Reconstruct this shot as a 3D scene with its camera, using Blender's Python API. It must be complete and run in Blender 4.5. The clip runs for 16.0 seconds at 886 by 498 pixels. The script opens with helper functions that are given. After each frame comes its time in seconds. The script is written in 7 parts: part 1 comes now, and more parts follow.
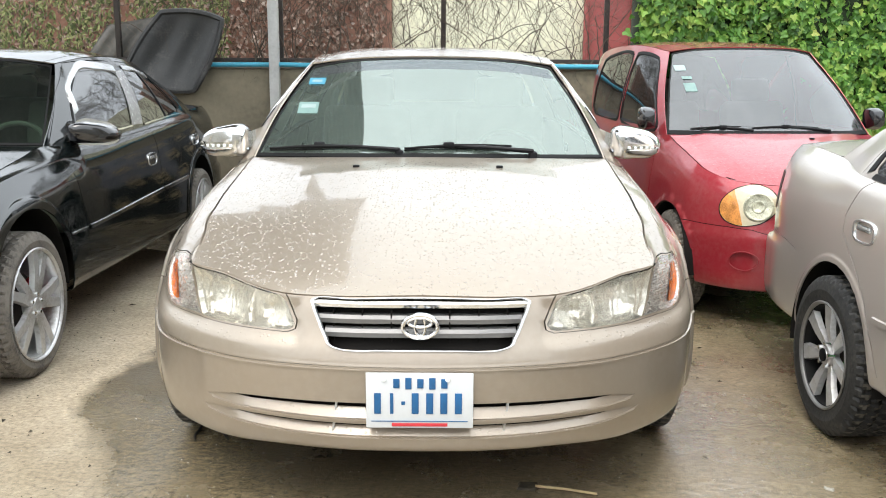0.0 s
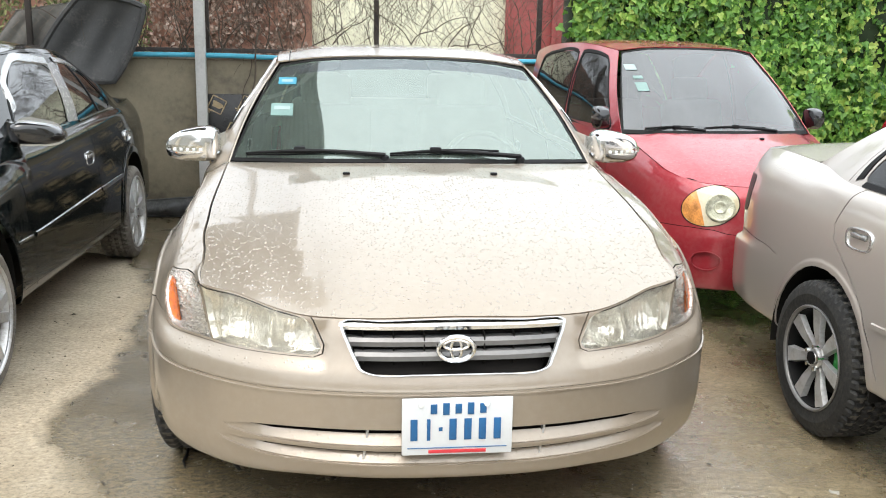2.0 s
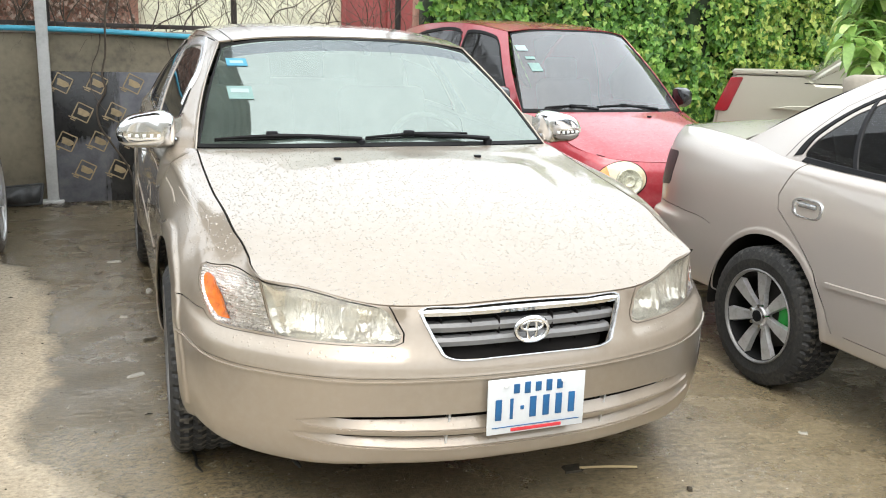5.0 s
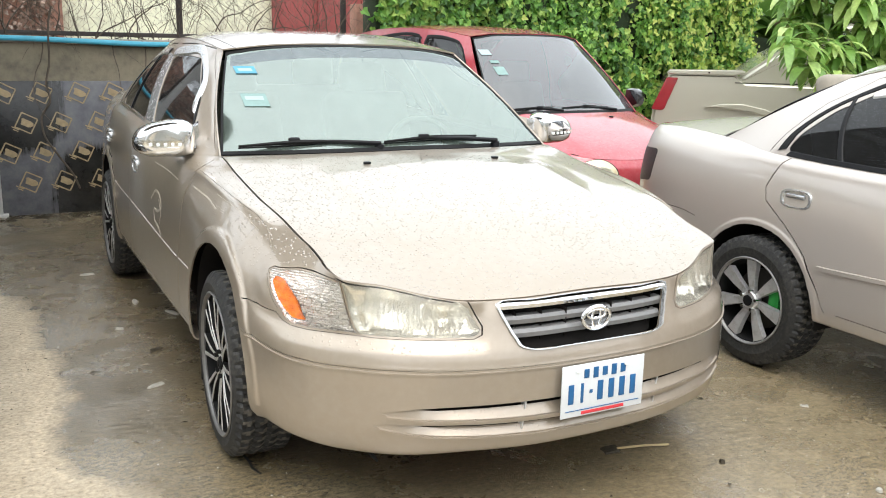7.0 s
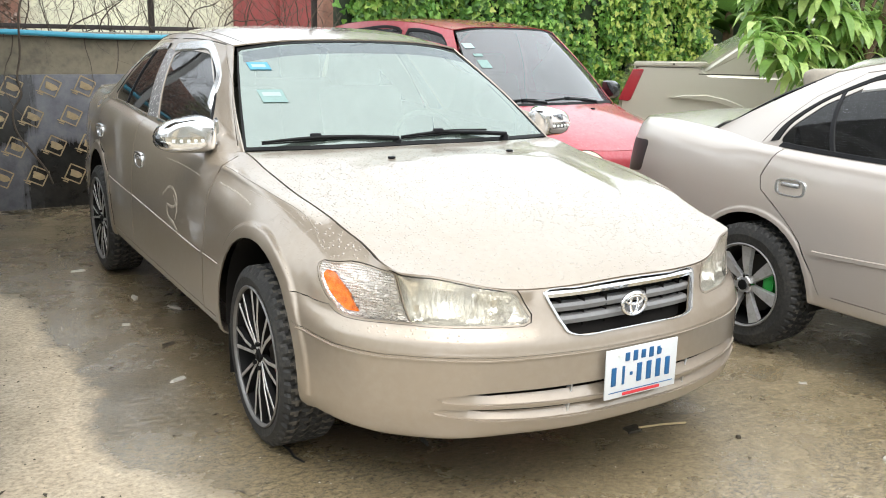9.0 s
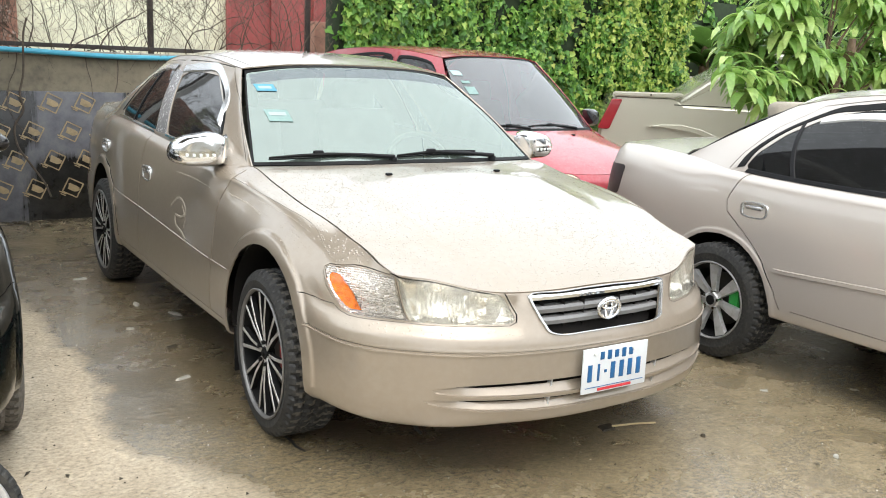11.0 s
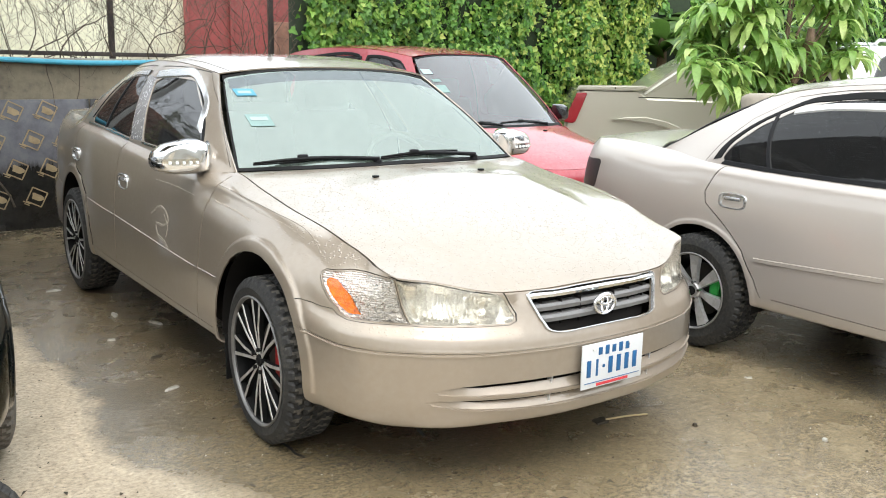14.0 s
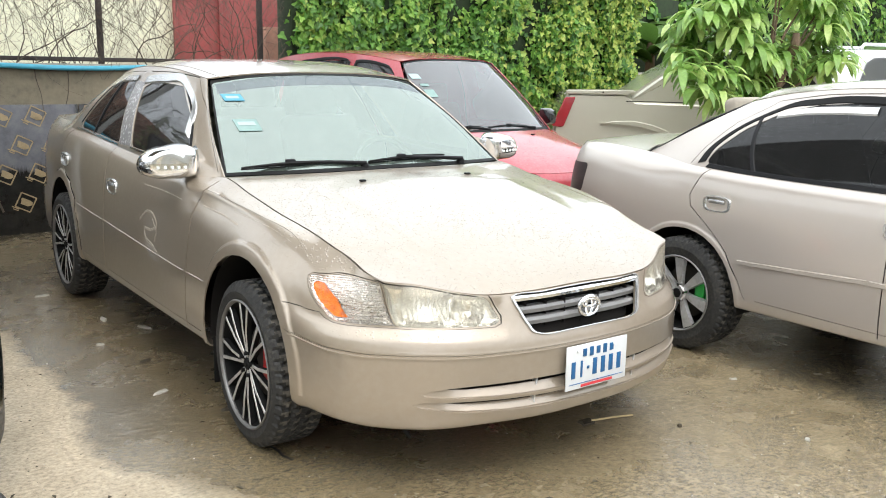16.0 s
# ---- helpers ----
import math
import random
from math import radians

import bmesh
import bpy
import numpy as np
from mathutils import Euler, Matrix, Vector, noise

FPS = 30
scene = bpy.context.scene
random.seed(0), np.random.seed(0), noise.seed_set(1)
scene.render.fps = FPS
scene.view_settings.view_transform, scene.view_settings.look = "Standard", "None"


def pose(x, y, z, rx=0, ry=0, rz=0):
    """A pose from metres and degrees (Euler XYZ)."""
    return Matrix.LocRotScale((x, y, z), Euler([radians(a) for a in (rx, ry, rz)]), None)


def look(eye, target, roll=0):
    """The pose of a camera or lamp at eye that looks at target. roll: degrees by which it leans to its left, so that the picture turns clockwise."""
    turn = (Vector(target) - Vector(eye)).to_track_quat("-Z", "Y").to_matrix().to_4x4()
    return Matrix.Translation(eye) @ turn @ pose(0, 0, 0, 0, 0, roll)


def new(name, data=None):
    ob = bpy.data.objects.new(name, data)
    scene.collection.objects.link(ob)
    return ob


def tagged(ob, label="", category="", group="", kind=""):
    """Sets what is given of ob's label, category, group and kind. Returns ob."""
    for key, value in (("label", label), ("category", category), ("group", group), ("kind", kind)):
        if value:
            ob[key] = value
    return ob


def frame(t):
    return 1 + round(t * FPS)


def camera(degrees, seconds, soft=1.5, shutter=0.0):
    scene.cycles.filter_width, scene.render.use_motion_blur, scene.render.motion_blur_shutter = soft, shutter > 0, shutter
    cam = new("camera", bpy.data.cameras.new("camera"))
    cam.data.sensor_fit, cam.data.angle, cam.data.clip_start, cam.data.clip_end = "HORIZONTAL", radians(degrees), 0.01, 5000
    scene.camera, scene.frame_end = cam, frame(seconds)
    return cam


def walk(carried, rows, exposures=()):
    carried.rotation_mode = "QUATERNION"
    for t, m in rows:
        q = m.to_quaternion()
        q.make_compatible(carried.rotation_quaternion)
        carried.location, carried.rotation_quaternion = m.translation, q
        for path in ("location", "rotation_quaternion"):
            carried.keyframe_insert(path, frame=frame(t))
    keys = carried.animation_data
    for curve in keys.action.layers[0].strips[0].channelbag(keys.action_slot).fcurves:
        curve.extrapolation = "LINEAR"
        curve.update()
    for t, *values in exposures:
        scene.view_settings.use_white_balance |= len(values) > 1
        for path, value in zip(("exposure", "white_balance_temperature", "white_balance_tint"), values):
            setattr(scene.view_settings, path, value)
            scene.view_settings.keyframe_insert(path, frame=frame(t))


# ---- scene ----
cam = camera(52.9, 16.0, soft=1.0)
PATH = [
    (0, (0.064, -2.265, 1.27), (0.061, -0.301, 0.892), 0.3),
    (0.5, (-0.035, -2.28, 1.291), (0.043, -0.322, 0.891), 0.4),
    (1, (-0.102, -2.241, 1.292), (0.029, -0.286, 0.892), 0.4),
    (1.5, (-0.221, -2.168, 1.321), (-0.062, -0.214, 0.925), 0.5),
    (2, (-0.303, -2.136, 1.333), (-0.069, -0.192, 0.927), 1.0),
    (2.5, (-0.452, -2.153, 1.331), (-0.118, -0.228, 0.906), 2.2),
    (3, (-0.641, -2.176, 1.332), (-0.177, -0.277, 0.91), 2.2),
    (3.5, (-0.77, -2.173, 1.327), (-0.222, -0.297, 0.904), 1.6),
    (4, (-0.857, -2.098, 1.315), (-0.266, -0.237, 0.885), 1.8),
    (4.5, (-0.961, -2.007, 1.333), (-0.316, -0.167, 0.888), 1.5),
    (4.7, (-0.994, -2.0, 1.346), (-0.328, -0.168, 0.898), 1.6),
    (6.8, (-1.485, -1.915, 1.361), (-0.591, -0.181, 0.921), 0.9),
    (7, (-1.525, -1.913, 1.352), (-0.622, -0.183, 0.914), 1.1),
    (7.5, (-1.584, -1.826, 1.34), (-0.654, -0.109, 0.905), 1.0),
    (8, (-1.626, -1.771, 1.354), (-0.677, -0.068, 0.905), 0.2),
    (8.5, (-1.695, -1.775, 1.354), (-0.687, -0.108, 0.899), 1.0),
    (8.7, (-1.758, -1.8, 1.375), (-0.744, -0.138, 0.914), 1.0),
    (11, (-2.04, -2.068, 1.38), (-0.977, -0.421, 0.978), 2.4),
    (11.5, (-2.048, -2.11, 1.392), (-0.994, -0.456, 0.999), 2.2),
    (12, (-2.053, -2.102, 1.388), (-1.003, -0.445, 1.0), 1.8),
    (12.5, (-2.082, -2.055, 1.382), (-1.013, -0.409, 0.997), 1.5),
    (13, (-2.114, -2.017, 1.388), (-1.023, -0.386, 1.002), 1.2),
    (13.5, (-2.132, -2.0, 1.395), (-1.018, -0.387, 0.999), 0.7),
    (14, (-2.147, -2.0, 1.396), (-1.008, -0.408, 0.988), 1.1),
    (14.5, (-2.144, -2.006, 1.393), (-0.98, -0.431, 0.985), 1.6),
    (15, (-2.133, -2.015, 1.39), (-0.958, -0.45, 0.98), 1.8),
    (15.5, (-2.133, -2.024, 1.396), (-0.963, -0.454, 0.99), 1.5),
    (16, (-2.149, -2.036, 1.4), (-0.993, -0.453, 1.001), 1.0),
]
walk(cam, [(t, look(eye, target, roll)) for t, eye, target, roll in PATH])

# ---- world and sun: a bright overcast day after rain ----
world = bpy.data.worlds.new("overcast")
scene.world = world
world.use_nodes = True
wt = world.node_tree
for n in list(wt.nodes):
    wt.nodes.remove(n)
sky = wt.nodes.new("ShaderNodeTexSky")
sky.sky_type = "NISHITA"
sky.sun_disc = False
sky.sun_elevation = radians(58)
sky.sun_rotation = radians(200)
sky.dust_density = 6.0
sky.air_density = 1.0
# an overcast dome, brighter overhead than at the horizon
wco = wt.nodes.new("ShaderNodeTexCoord")
wsep = wt.nodes.new("ShaderNodeSeparateXYZ")
dome = wt.nodes.new("ShaderNodeValToRGB")
dome.color_ramp.elements[0].position, dome.color_ramp.elements[0].color = 0.0, (0.52, 0.53, 0.54, 1)
dome.color_ramp.elements[1].position, dome.color_ramp.elements[1].color = 1.0, (0.84, 0.87, 0.87, 1)
gain = wt.nodes.new("ShaderNodeMixRGB")
gain.blend_type = "MULTIPLY"
gain.inputs[0].default_value = 1.0
gain.inputs[2].default_value = (6.4, 6.6, 6.8, 1)
grey_sky = wt.nodes.new("ShaderNodeMixRGB")
grey_sky.inputs[0].default_value = 0.88
bg = wt.nodes.new("ShaderNodeBackground")
bg.inputs[1].default_value = 0.12
wout = wt.nodes.new("ShaderNodeOutputWorld")
wt.links.new(wco.outputs["Generated"], wsep.inputs[0])
wt.links.new(wsep.outputs["Z"], dome.inputs[0])
wt.links.new(dome.outputs[0], gain.inputs[1])
wt.links.new(sky.outputs[0], grey_sky.inputs[1])
wt.links.new(gain.outputs[0], grey_sky.inputs[2])
wt.links.new(grey_sky.outputs[0], bg.inputs[0])
wt.links.new(bg.outputs[0], wout.inputs[0])
sun_data = bpy.data.lights.new("sun", "SUN")
sun_data.energy, sun_data.angle, sun_data.color = 0.3, radians(30), (1.0, 0.97, 0.93)
sun = new("sun", sun_data)
sun.matrix_world = look((-3, -6, 12), (0, 1, 0))
scene.view_settings.exposure = 2.14

# ---- materials ----
def node_mat(name):
    m = bpy.data.materials.new(name)
    m.use_nodes = True
    nt = m.node_tree
    b = nt.nodes["Principled BSDF"]
    return m, nt, b


def noise_node(nt, scale, detail=4.0, rough=0.6, vec=None):
    n = nt.nodes.new("ShaderNodeTexNoise")
    n.inputs["Scale"].default_value, n.inputs["Detail"].default_value, n.inputs["Roughness"].default_value = scale, detail, rough
    if vec is None:
        tc = nt.nodes.new("ShaderNodeTexCoord")
        vec = tc.outputs["Object"]
    nt.links.new(vec, n.inputs["Vector"])
    return n


def ramp_node(nt, fac, stops):
    r = nt.nodes.new("ShaderNodeValToRGB")
    el = r.color_ramp.elements
    while len(el) < len(stops):
        el.new(0.5)
    for e, (p, c) in zip(el, stops):
        e.position = p
        e.color = (*c, 1) if len(c) == 3 else c
    nt.links.new(fac, r.inputs[0])
    return r


def bump_node(nt, b, height, strength=0.2, dist=0.01):
    n = nt.nodes.new("ShaderNodeBump")
    n.inputs["Strength"].default_value, n.inputs["Distance"].default_value = strength, dist
    nt.links.new(height, n.inputs["Height"])
    nt.links.new(n.outputs[0], b.inputs["Normal"])
    return n


def simple(name, col, rough=0.5, metal=0.0, var=0.15, scale=6.0, bump=0.0, bump_scale=60.0, coat=0.0, dirt=None):
    """A surface with its colour varied at two scales, and a fine relief."""
    m, nt, b = node_mat(name)
    big, fine = noise_node(nt, scale), noise_node(nt, scale * 11)
    mixn = nt.nodes.new("ShaderNodeMath")
    mixn.operation = "MULTIPLY_ADD"
    mixn.inputs[1].default_value = 0.35
    nt.links.new(fine.outputs[0], mixn.inputs[0])
    add = nt.nodes.new("ShaderNodeMath")
    add.operation = "MULTIPLY"
    add.inputs[1].default_value = 0.65
    nt.links.new(big.outputs[0], add.inputs[0])
    nt.links.new(add.outputs[0], mixn.inputs[2])
    lo = tuple(c * (1 - var) for c in col)
    hi = tuple(min(c * (1 + var), 1) for c in col)
    if dirt:
        lo = dirt
    r = ramp_node(nt, mixn.outputs[0], [(0.36, lo), (0.5, col), (0.66, hi)])
    nt.links.new(r.outputs[0], b.inputs["Base Color"])
    b.inputs["Metallic"].default_value = metal
    rr = nt.nodes.new("ShaderNodeMapRange")
    rr.inputs[3].default_value, rr.inputs[4].default_value = max(rough - 0.12, 0.02), min(rough + 0.12, 1)
    nt.links.new(fine.outputs[0], rr.inputs[0])
    nt.links.new(rr.outputs[0], b.inputs["Roughness"])
    if coat:
        b.inputs["Coat Weight"].default_value, b.inputs["Coat Roughness"].default_value = coat, 0.04
    if bump:
        bump_node(nt, b, noise_node(nt, bump_scale).outputs[0], bump)
    return m


def paint(name, col, metal=0.35, rough=0.38, dust=(0.42, 0.38, 0.31), dusty=0.22, drops=0.5):
    """Car paint under a clear coat, with dried rain and road dust on it."""
    m, nt, b = node_mat(name)
    tc = nt.nodes.new("ShaderNodeTexCoord")
    n1, n2 = noise_node(nt, 2.2, 6, 0.65), noise_node(nt, 42, 3, 0.6)
    mx = nt.nodes.new("ShaderNodeMath")
    mx.operation = "MULTIPLY"
    nt.links.new(n1.outputs[0], mx.inputs[0])
    nt.links.new(n2.outputs[0], mx.inputs[1])
    r = ramp_node(nt, mx.outputs[0], [(0.18, (0, 0, 0)), (0.42, (dusty, dusty, dusty))])
    mixc = nt.nodes.new("ShaderNodeMixRGB")
    mixc.inputs[1].default_value, mixc.inputs[2].default_value = (*col, 1), (*dust, 1)
    nt.links.new(r.outputs[0], mixc.inputs[0])
    nt.links.new(mixc.outputs[0], b.inputs["Base Color"])
    b.inputs["Metallic"].default_value, b.inputs["Roughness"].default_value = metal, rough
    b.inputs["Coat Weight"].default_value = 1.0
    cr = nt.nodes.new("ShaderNodeMapRange")
    cr.inputs[1].default_value, cr.inputs[2].default_value = 0.15, 0.45
    cr.inputs[3].default_value, cr.inputs[4].default_value = 0.02, 0.16
    nt.links.new(mx.outputs[0], cr.inputs[0])
    nt.links.new(cr.outputs[0], b.inputs["Coat Roughness"])
    # small rain drops on what faces up
    vor = nt.nodes.new("ShaderNodeTexVoronoi")
    vor.inputs["Scale"].default_value = 95
    nt.links.new(tc.outputs["Object"], vor.inputs["Vector"])
    dome_ = ramp_node(nt, vor.outputs["Distance"], [(0.06, (1, 1, 1)), (0.40, (0, 0, 0))])
    pick = nt.nodes.new("ShaderNodeSeparateXYZ")
    nt.links.new(vor.outputs["Color"], pick.inputs[0])
    some = ramp_node(nt, pick.outputs[0], [(0.45, (0, 0, 0)), (0.7, (1, 1, 1))])
    up = nt.nodes.new("ShaderNodeSeparateXYZ")
    nt.links.new(tc.outputs["Normal"], up.inputs[0])
    lay = nt.nodes.new("ShaderNodeMapRange")
    lay.inputs[1].default_value, lay.inputs[2].default_value = 0.45, 1.0
    nt.links.new(up.outputs["Z"], lay.inputs[0])
    h1, h2 = nt.nodes.new("ShaderNodeMath"), nt.nodes.new("ShaderNodeMath")
    h1.operation = h2.operation = "MULTIPLY"
    nt.links.new(dome_.outputs[0], h1.inputs[0])
    nt.links.new(some.outputs[0], h1.inputs[1])
    nt.links.new(h1.outputs[0], h2.inputs[0])
    nt.links.new(lay.outputs[0], h2.inputs[1])
    bp = bump_node(nt, b, h2.outputs[0], drops, 0.004)
    nt.links.new(bp.outputs[0], b.inputs["Coat Normal"])
    return m


def pane(name, tint, ior=1.6, film=0.0, film_col=(0.6, 0.62, 0.6), gloss=(1, 1, 1), drops=0.0, fine=120):
    """A thin window pane: clear through its tint, with the gloss of glass and a film of drying rain."""
    m, nt, b = node_mat(name)
    nt.nodes.remove(b)
    out = nt.nodes["Material Output"]
    tr, gl, fr = nt.nodes.new("ShaderNodeBsdfTransparent"), nt.nodes.new("ShaderNodeBsdfGlossy"), nt.nodes.new("ShaderNodeFresnel")
    tr.inputs[0].default_value = (*tint, 1)
    gl.inputs["Roughness"].default_value = 0.03
    gl.inputs["Color"].default_value = (*gloss, 1)
    fr.inputs["IOR"].default_value = ior
    base = tr.outputs[0]
    if film:
        df, mixf = nt.nodes.new("ShaderNodeBsdfDiffuse"), nt.nodes.new("ShaderNodeMixShader")
        df.inputs[0].default_value = (*film_col, 1)
        a, c = noise_node(nt, 3, 5), noise_node(nt, 90, 3)
        ml = nt.nodes.new("ShaderNodeMath")
        ml.operation = "MULTIPLY"
        nt.links.new(a.outputs[0], ml.inputs[0])
        nt.links.new(c.outputs[0], ml.inputs[1])
        r = ramp_node(nt, ml.outputs[0], [(0.15, (film * 0.4,) * 3), (0.42, (film,) * 3)])
        wet = r.outputs[0]
        if drops:
            vor = nt.nodes.new("ShaderNodeTexVoronoi")
            vor.inputs["Scale"].default_value = fine
            tco = nt.nodes.new("ShaderNodeTexCoord")
            nt.links.new(tco.outputs["Object"], vor.inputs["Vector"])
            pick = nt.nodes.new("ShaderNodeSeparateXYZ")
            nt.links.new(vor.outputs["Color"], pick.inputs[0])
            some = ramp_node(nt, pick.outputs[0], [(0.40, (0, 0, 0)), (0.85, (1, 1, 1))])
            spot = ramp_node(nt, vor.outputs["Distance"], [(0.16, (drops,) * 3), (0.34, (0, 0, 0))])
            few = nt.nodes.new("ShaderNodeMath")
            few.operation = "MULTIPLY"
            nt.links.new(spot.outputs[0], few.inputs[0])
            nt.links.new(some.outputs[0], few.inputs[1])
            mxx = nt.nodes.new("ShaderNodeMath")
            mxx.operation = "MAXIMUM"
            nt.links.new(wet, mxx.inputs[0])
            nt.links.new(few.outputs[0], mxx.inputs[1])
            wet = mxx.outputs[0]
        nt.links.new(wet, mixf.inputs[0])
        nt.links.new(tr.outputs[0], mixf.inputs[1])
        nt.links.new(df.outputs[0], mixf.inputs[2])
        base = mixf.outputs[0]
    mix = nt.nodes.new("ShaderNodeMixShader")
    nt.links.new(fr.outputs[0], mix.inputs[0])
    nt.links.new(base, mix.inputs[1])
    nt.links.new(gl.outputs[0], mix.inputs[2])
    nt.links.new(mix.outputs[0], out.inputs[0])
    return m


M = {}
M["champagne"] = paint("champagne_paint", (0.318, 0.266, 0.208), 0.48, 0.34, drops=0.8)
M["black_paint"] = paint("black_paint", (0.004, 0.006, 0.006), 0.0, 0.5, dusty=0.0, drops=0.06)
M["black_paint"].node_tree.nodes["Principled BSDF"].inputs["Coat IOR"].default_value = 1.95
M["black_paint"].node_tree.nodes["Principled BSDF"].inputs["Specular IOR Level"].default_value = 0.0
M["grey_beige"] = paint("grey_beige_paint", (0.435, 0.39, 0.35), 0.36, 0.34)
M["red_paint"] = paint("red_paint", (0.34, 0.018, 0.03), 0.25, 0.35, (0.45, 0.25, 0.24), 0.15)
M["olive_paint"] = paint("pickup_paint", (0.44, 0.43, 0.35), 0.4, 0.36)
M["white_paint"] = paint("white_paint", (0.72, 0.73, 0.74), 0.0, 0.3)
M["plastic"] = simple("black_plastic", (0.008, 0.008, 0.009), 0.45, bump=0.05)
M["rubber_seal"] = simple("rubber_seal", (0.006, 0.006, 0.006), 0.6)
for k_ in ("plastic", "rubber_seal"):
    M[k_].node_tree.nodes["Principled BSDF"].inputs["Specular IOR Level"].default_value = 0.2
M["gap"] = simple("dark_gap", (0.012, 0.011, 0.010), 0.9)
M["chrome"] = simple("chrome", (0.82, 0.83, 0.84), 0.1, 1.0, 0.04)
M["rim_silver"] = simple("silver_alloy", (0.58, 0.58, 0.58), 0.35, 0.6, 0.15, dirt=(0.36, 0.34, 0.31))
M["rim_black"] = simple("black_alloy", (0.006, 0.006, 0.006), 0.7, 0.0)
M["rim_black"].node_tree.nodes["Principled BSDF"].inputs["Specular IOR Level"].default_value = 0.15
M["gap"].node_tree.nodes["Principled BSDF"].inputs["Specular IOR Level"].default_value = 0.1
M["green_drum"] = simple("green_brake", (0.03, 0.35, 0.06), 0.5)
M["red_caliper"] = simple("red_caliper", (0.42, 0.02, 0.02), 0.5)
M["disc"] = simple("brake_disc", (0.05, 0.045, 0.04), 0.6, 0.5)
M["cloth"] = simple("seat_cloth", (0.30, 0.27, 0.22), 0.9, bump=0.1, bump_scale=300)
M["dash"] = simple("dash_plastic", (0.20, 0.18, 0.15), 0.7, bump=0.05)
M["windscreen"] = pane("windscreen_glass", (0.60, 0.76, 0.68), 2.7, 0.14, (0.58, 0.74, 0.66), drops=0.6, fine=155, gloss=(0.88, 0.96, 0.89))
M["tint_band"] = pane("tint_band", (0.80, 0.80, 0.84), 1.001, 0.12, (0.42, 0.42, 0.44), drops=0.5, fine=230)
M["dark_ws"] = pane("dark_windscreen_glass", (0.34, 0.46, 0.40), 1.3, 0.03, (0.25, 0.30, 0.27), drops=0.3, fine=230)
M["bright_pane"] = pane("mirroring_glass", (0.08, 0.09, 0.09), 2.1, 0.05, (0.3, 0.31, 0.31))
M["dark_pane"] = pane("tinted_glass", (0.10, 0.11, 0.11), 1.42, 0.04, (0.34, 0.35, 0.36), drops=0.6, fine=250)
M["red_ws"] = pane("red_car_windscreen_glass", (0.35, 0.38, 0.40), 1.95, 0.18, (0.5, 0.52, 0.54))
M["lamp_glass"] = pane("lamp_lens", (0.95, 0.93, 0.88), 1.5, 0.025, (0.70, 0.65, 0.54))
M["smoked_lens"] = simple("smoked_lens", (0.012, 0.010, 0.010), 0.45)
M["gloss_black"] = simple("gloss_black_trim", (0.005, 0.005, 0.006), 0.15, coat=1.0)
M["amber"] = simple("amber_lens", (0.80, 0.16, 0.008), 0.15, 0.0, 0.45, 30, bump=0.5, bump_scale=90, coat=1.0)
M["yellow_lens"] = simple("yellowed_lens", (0.60, 0.53, 0.36), 0.2, coat=1.0)
M["faded_amber"] = simple("faded_amber_lens", (0.66, 0.27, 0.06), 0.2, 0.0, 0.5, 14, coat=1.0)
M["hazy_bowl"] = simple("hazy_lamp_bowl", (0.42, 0.42, 0.31), 0.3, 0.3, 0.5, 22, bump=0.5, bump_scale=45, coat=0.6)
M["red_lens"] = simple("red_lens", (0.26, 0.008, 0.014), 0.15, coat=1.0)
M["bowl"] = simple("lamp_bowl", (0.86, 0.85, 0.81), 0.16, 0.75, 0.15, 40, bump=0.25, bump_scale=45)
_m, _t, _b = node_mat("lamp_facets")
_v = _t.nodes.new("ShaderNodeTexVoronoi")
_v.inputs["Scale"].default_value = 150
_c = _t.nodes.new("ShaderNodeTexCoord")
_t.links.new(_c.outputs["Object"], _v.inputs["Vector"])
_w = _t.nodes.new("ShaderNodeTexWave")
_w.bands_direction = "Z"
_w.inputs["Scale"].default_value, _w.inputs["Distortion"].default_value = 42.0, 0.6
_t.links.new(_c.outputs["Object"], _w.inputs["Vector"])
_s = _t.nodes.new("ShaderNodeMath")
_s.operation = "MULTIPLY_ADD"
_s.inputs[1].default_value = 0.7
_t.links.new(_w.outputs["Fac"], _s.inputs[0])
_t.links.new(_v.outputs["Distance"], _s.inputs[2])
bump_node(_t, _b, _s.outputs[0], 0.55, 0.005)
_r = ramp_node(_t, _s.outputs[0], [(0.15, (0.97, 0.96, 0.95)), (1.2, (0.80, 0.78, 0.77))])
_t.links.new(_r.outputs[0], _b.inputs["Base Color"])
_b.inputs["Metallic"].default_value, _b.inputs["Roughness"].default_value = 0.7, 0.12
M["facets"] = _m
# sky mirrored by the gloss pillar covers is put into this light grey
M["grey_trim"] = simple("grey_trim", (0.34, 0.34, 0.34), 0.25, 0.4, 0.1)
M["visor_trim"] = simple("visor_trim", (0.55, 0.56, 0.56), 0.22, 0.75, 0.08)
# near-white base colour in place of the sky a chrome visor would mirror
M["bright_trim"] = simple("bright_trim", (0.74, 0.74, 0.73), 0.2, 0.35, 0.05)
M["lip"] = simple("rim_lip", (0.19, 0.186, 0.18), 0.4, 0.6, 0.2, 20)
M["machined"] = simple("machined_face", (0.50, 0.49, 0.48), 0.35, 0.6, 0.2, 20, dirt=(0.3, 0.28, 0.25))
M["plate"] = simple("plate_white", (0.60, 0.62, 0.63), 0.35, 0, 0.05)
M["plate_blue"] = simple("plate_blue", (0.014, 0.10, 0.25), 0.4)
M["plate_red"] = simple("plate_red", (0.55, 0.04, 0.05), 0.4)
# sticker colours are dimmed as if seen through the windscreen
M["sticker_cyan"] = simple("sticker_cyan", (0.05, 0.25, 0.36), 0.4)
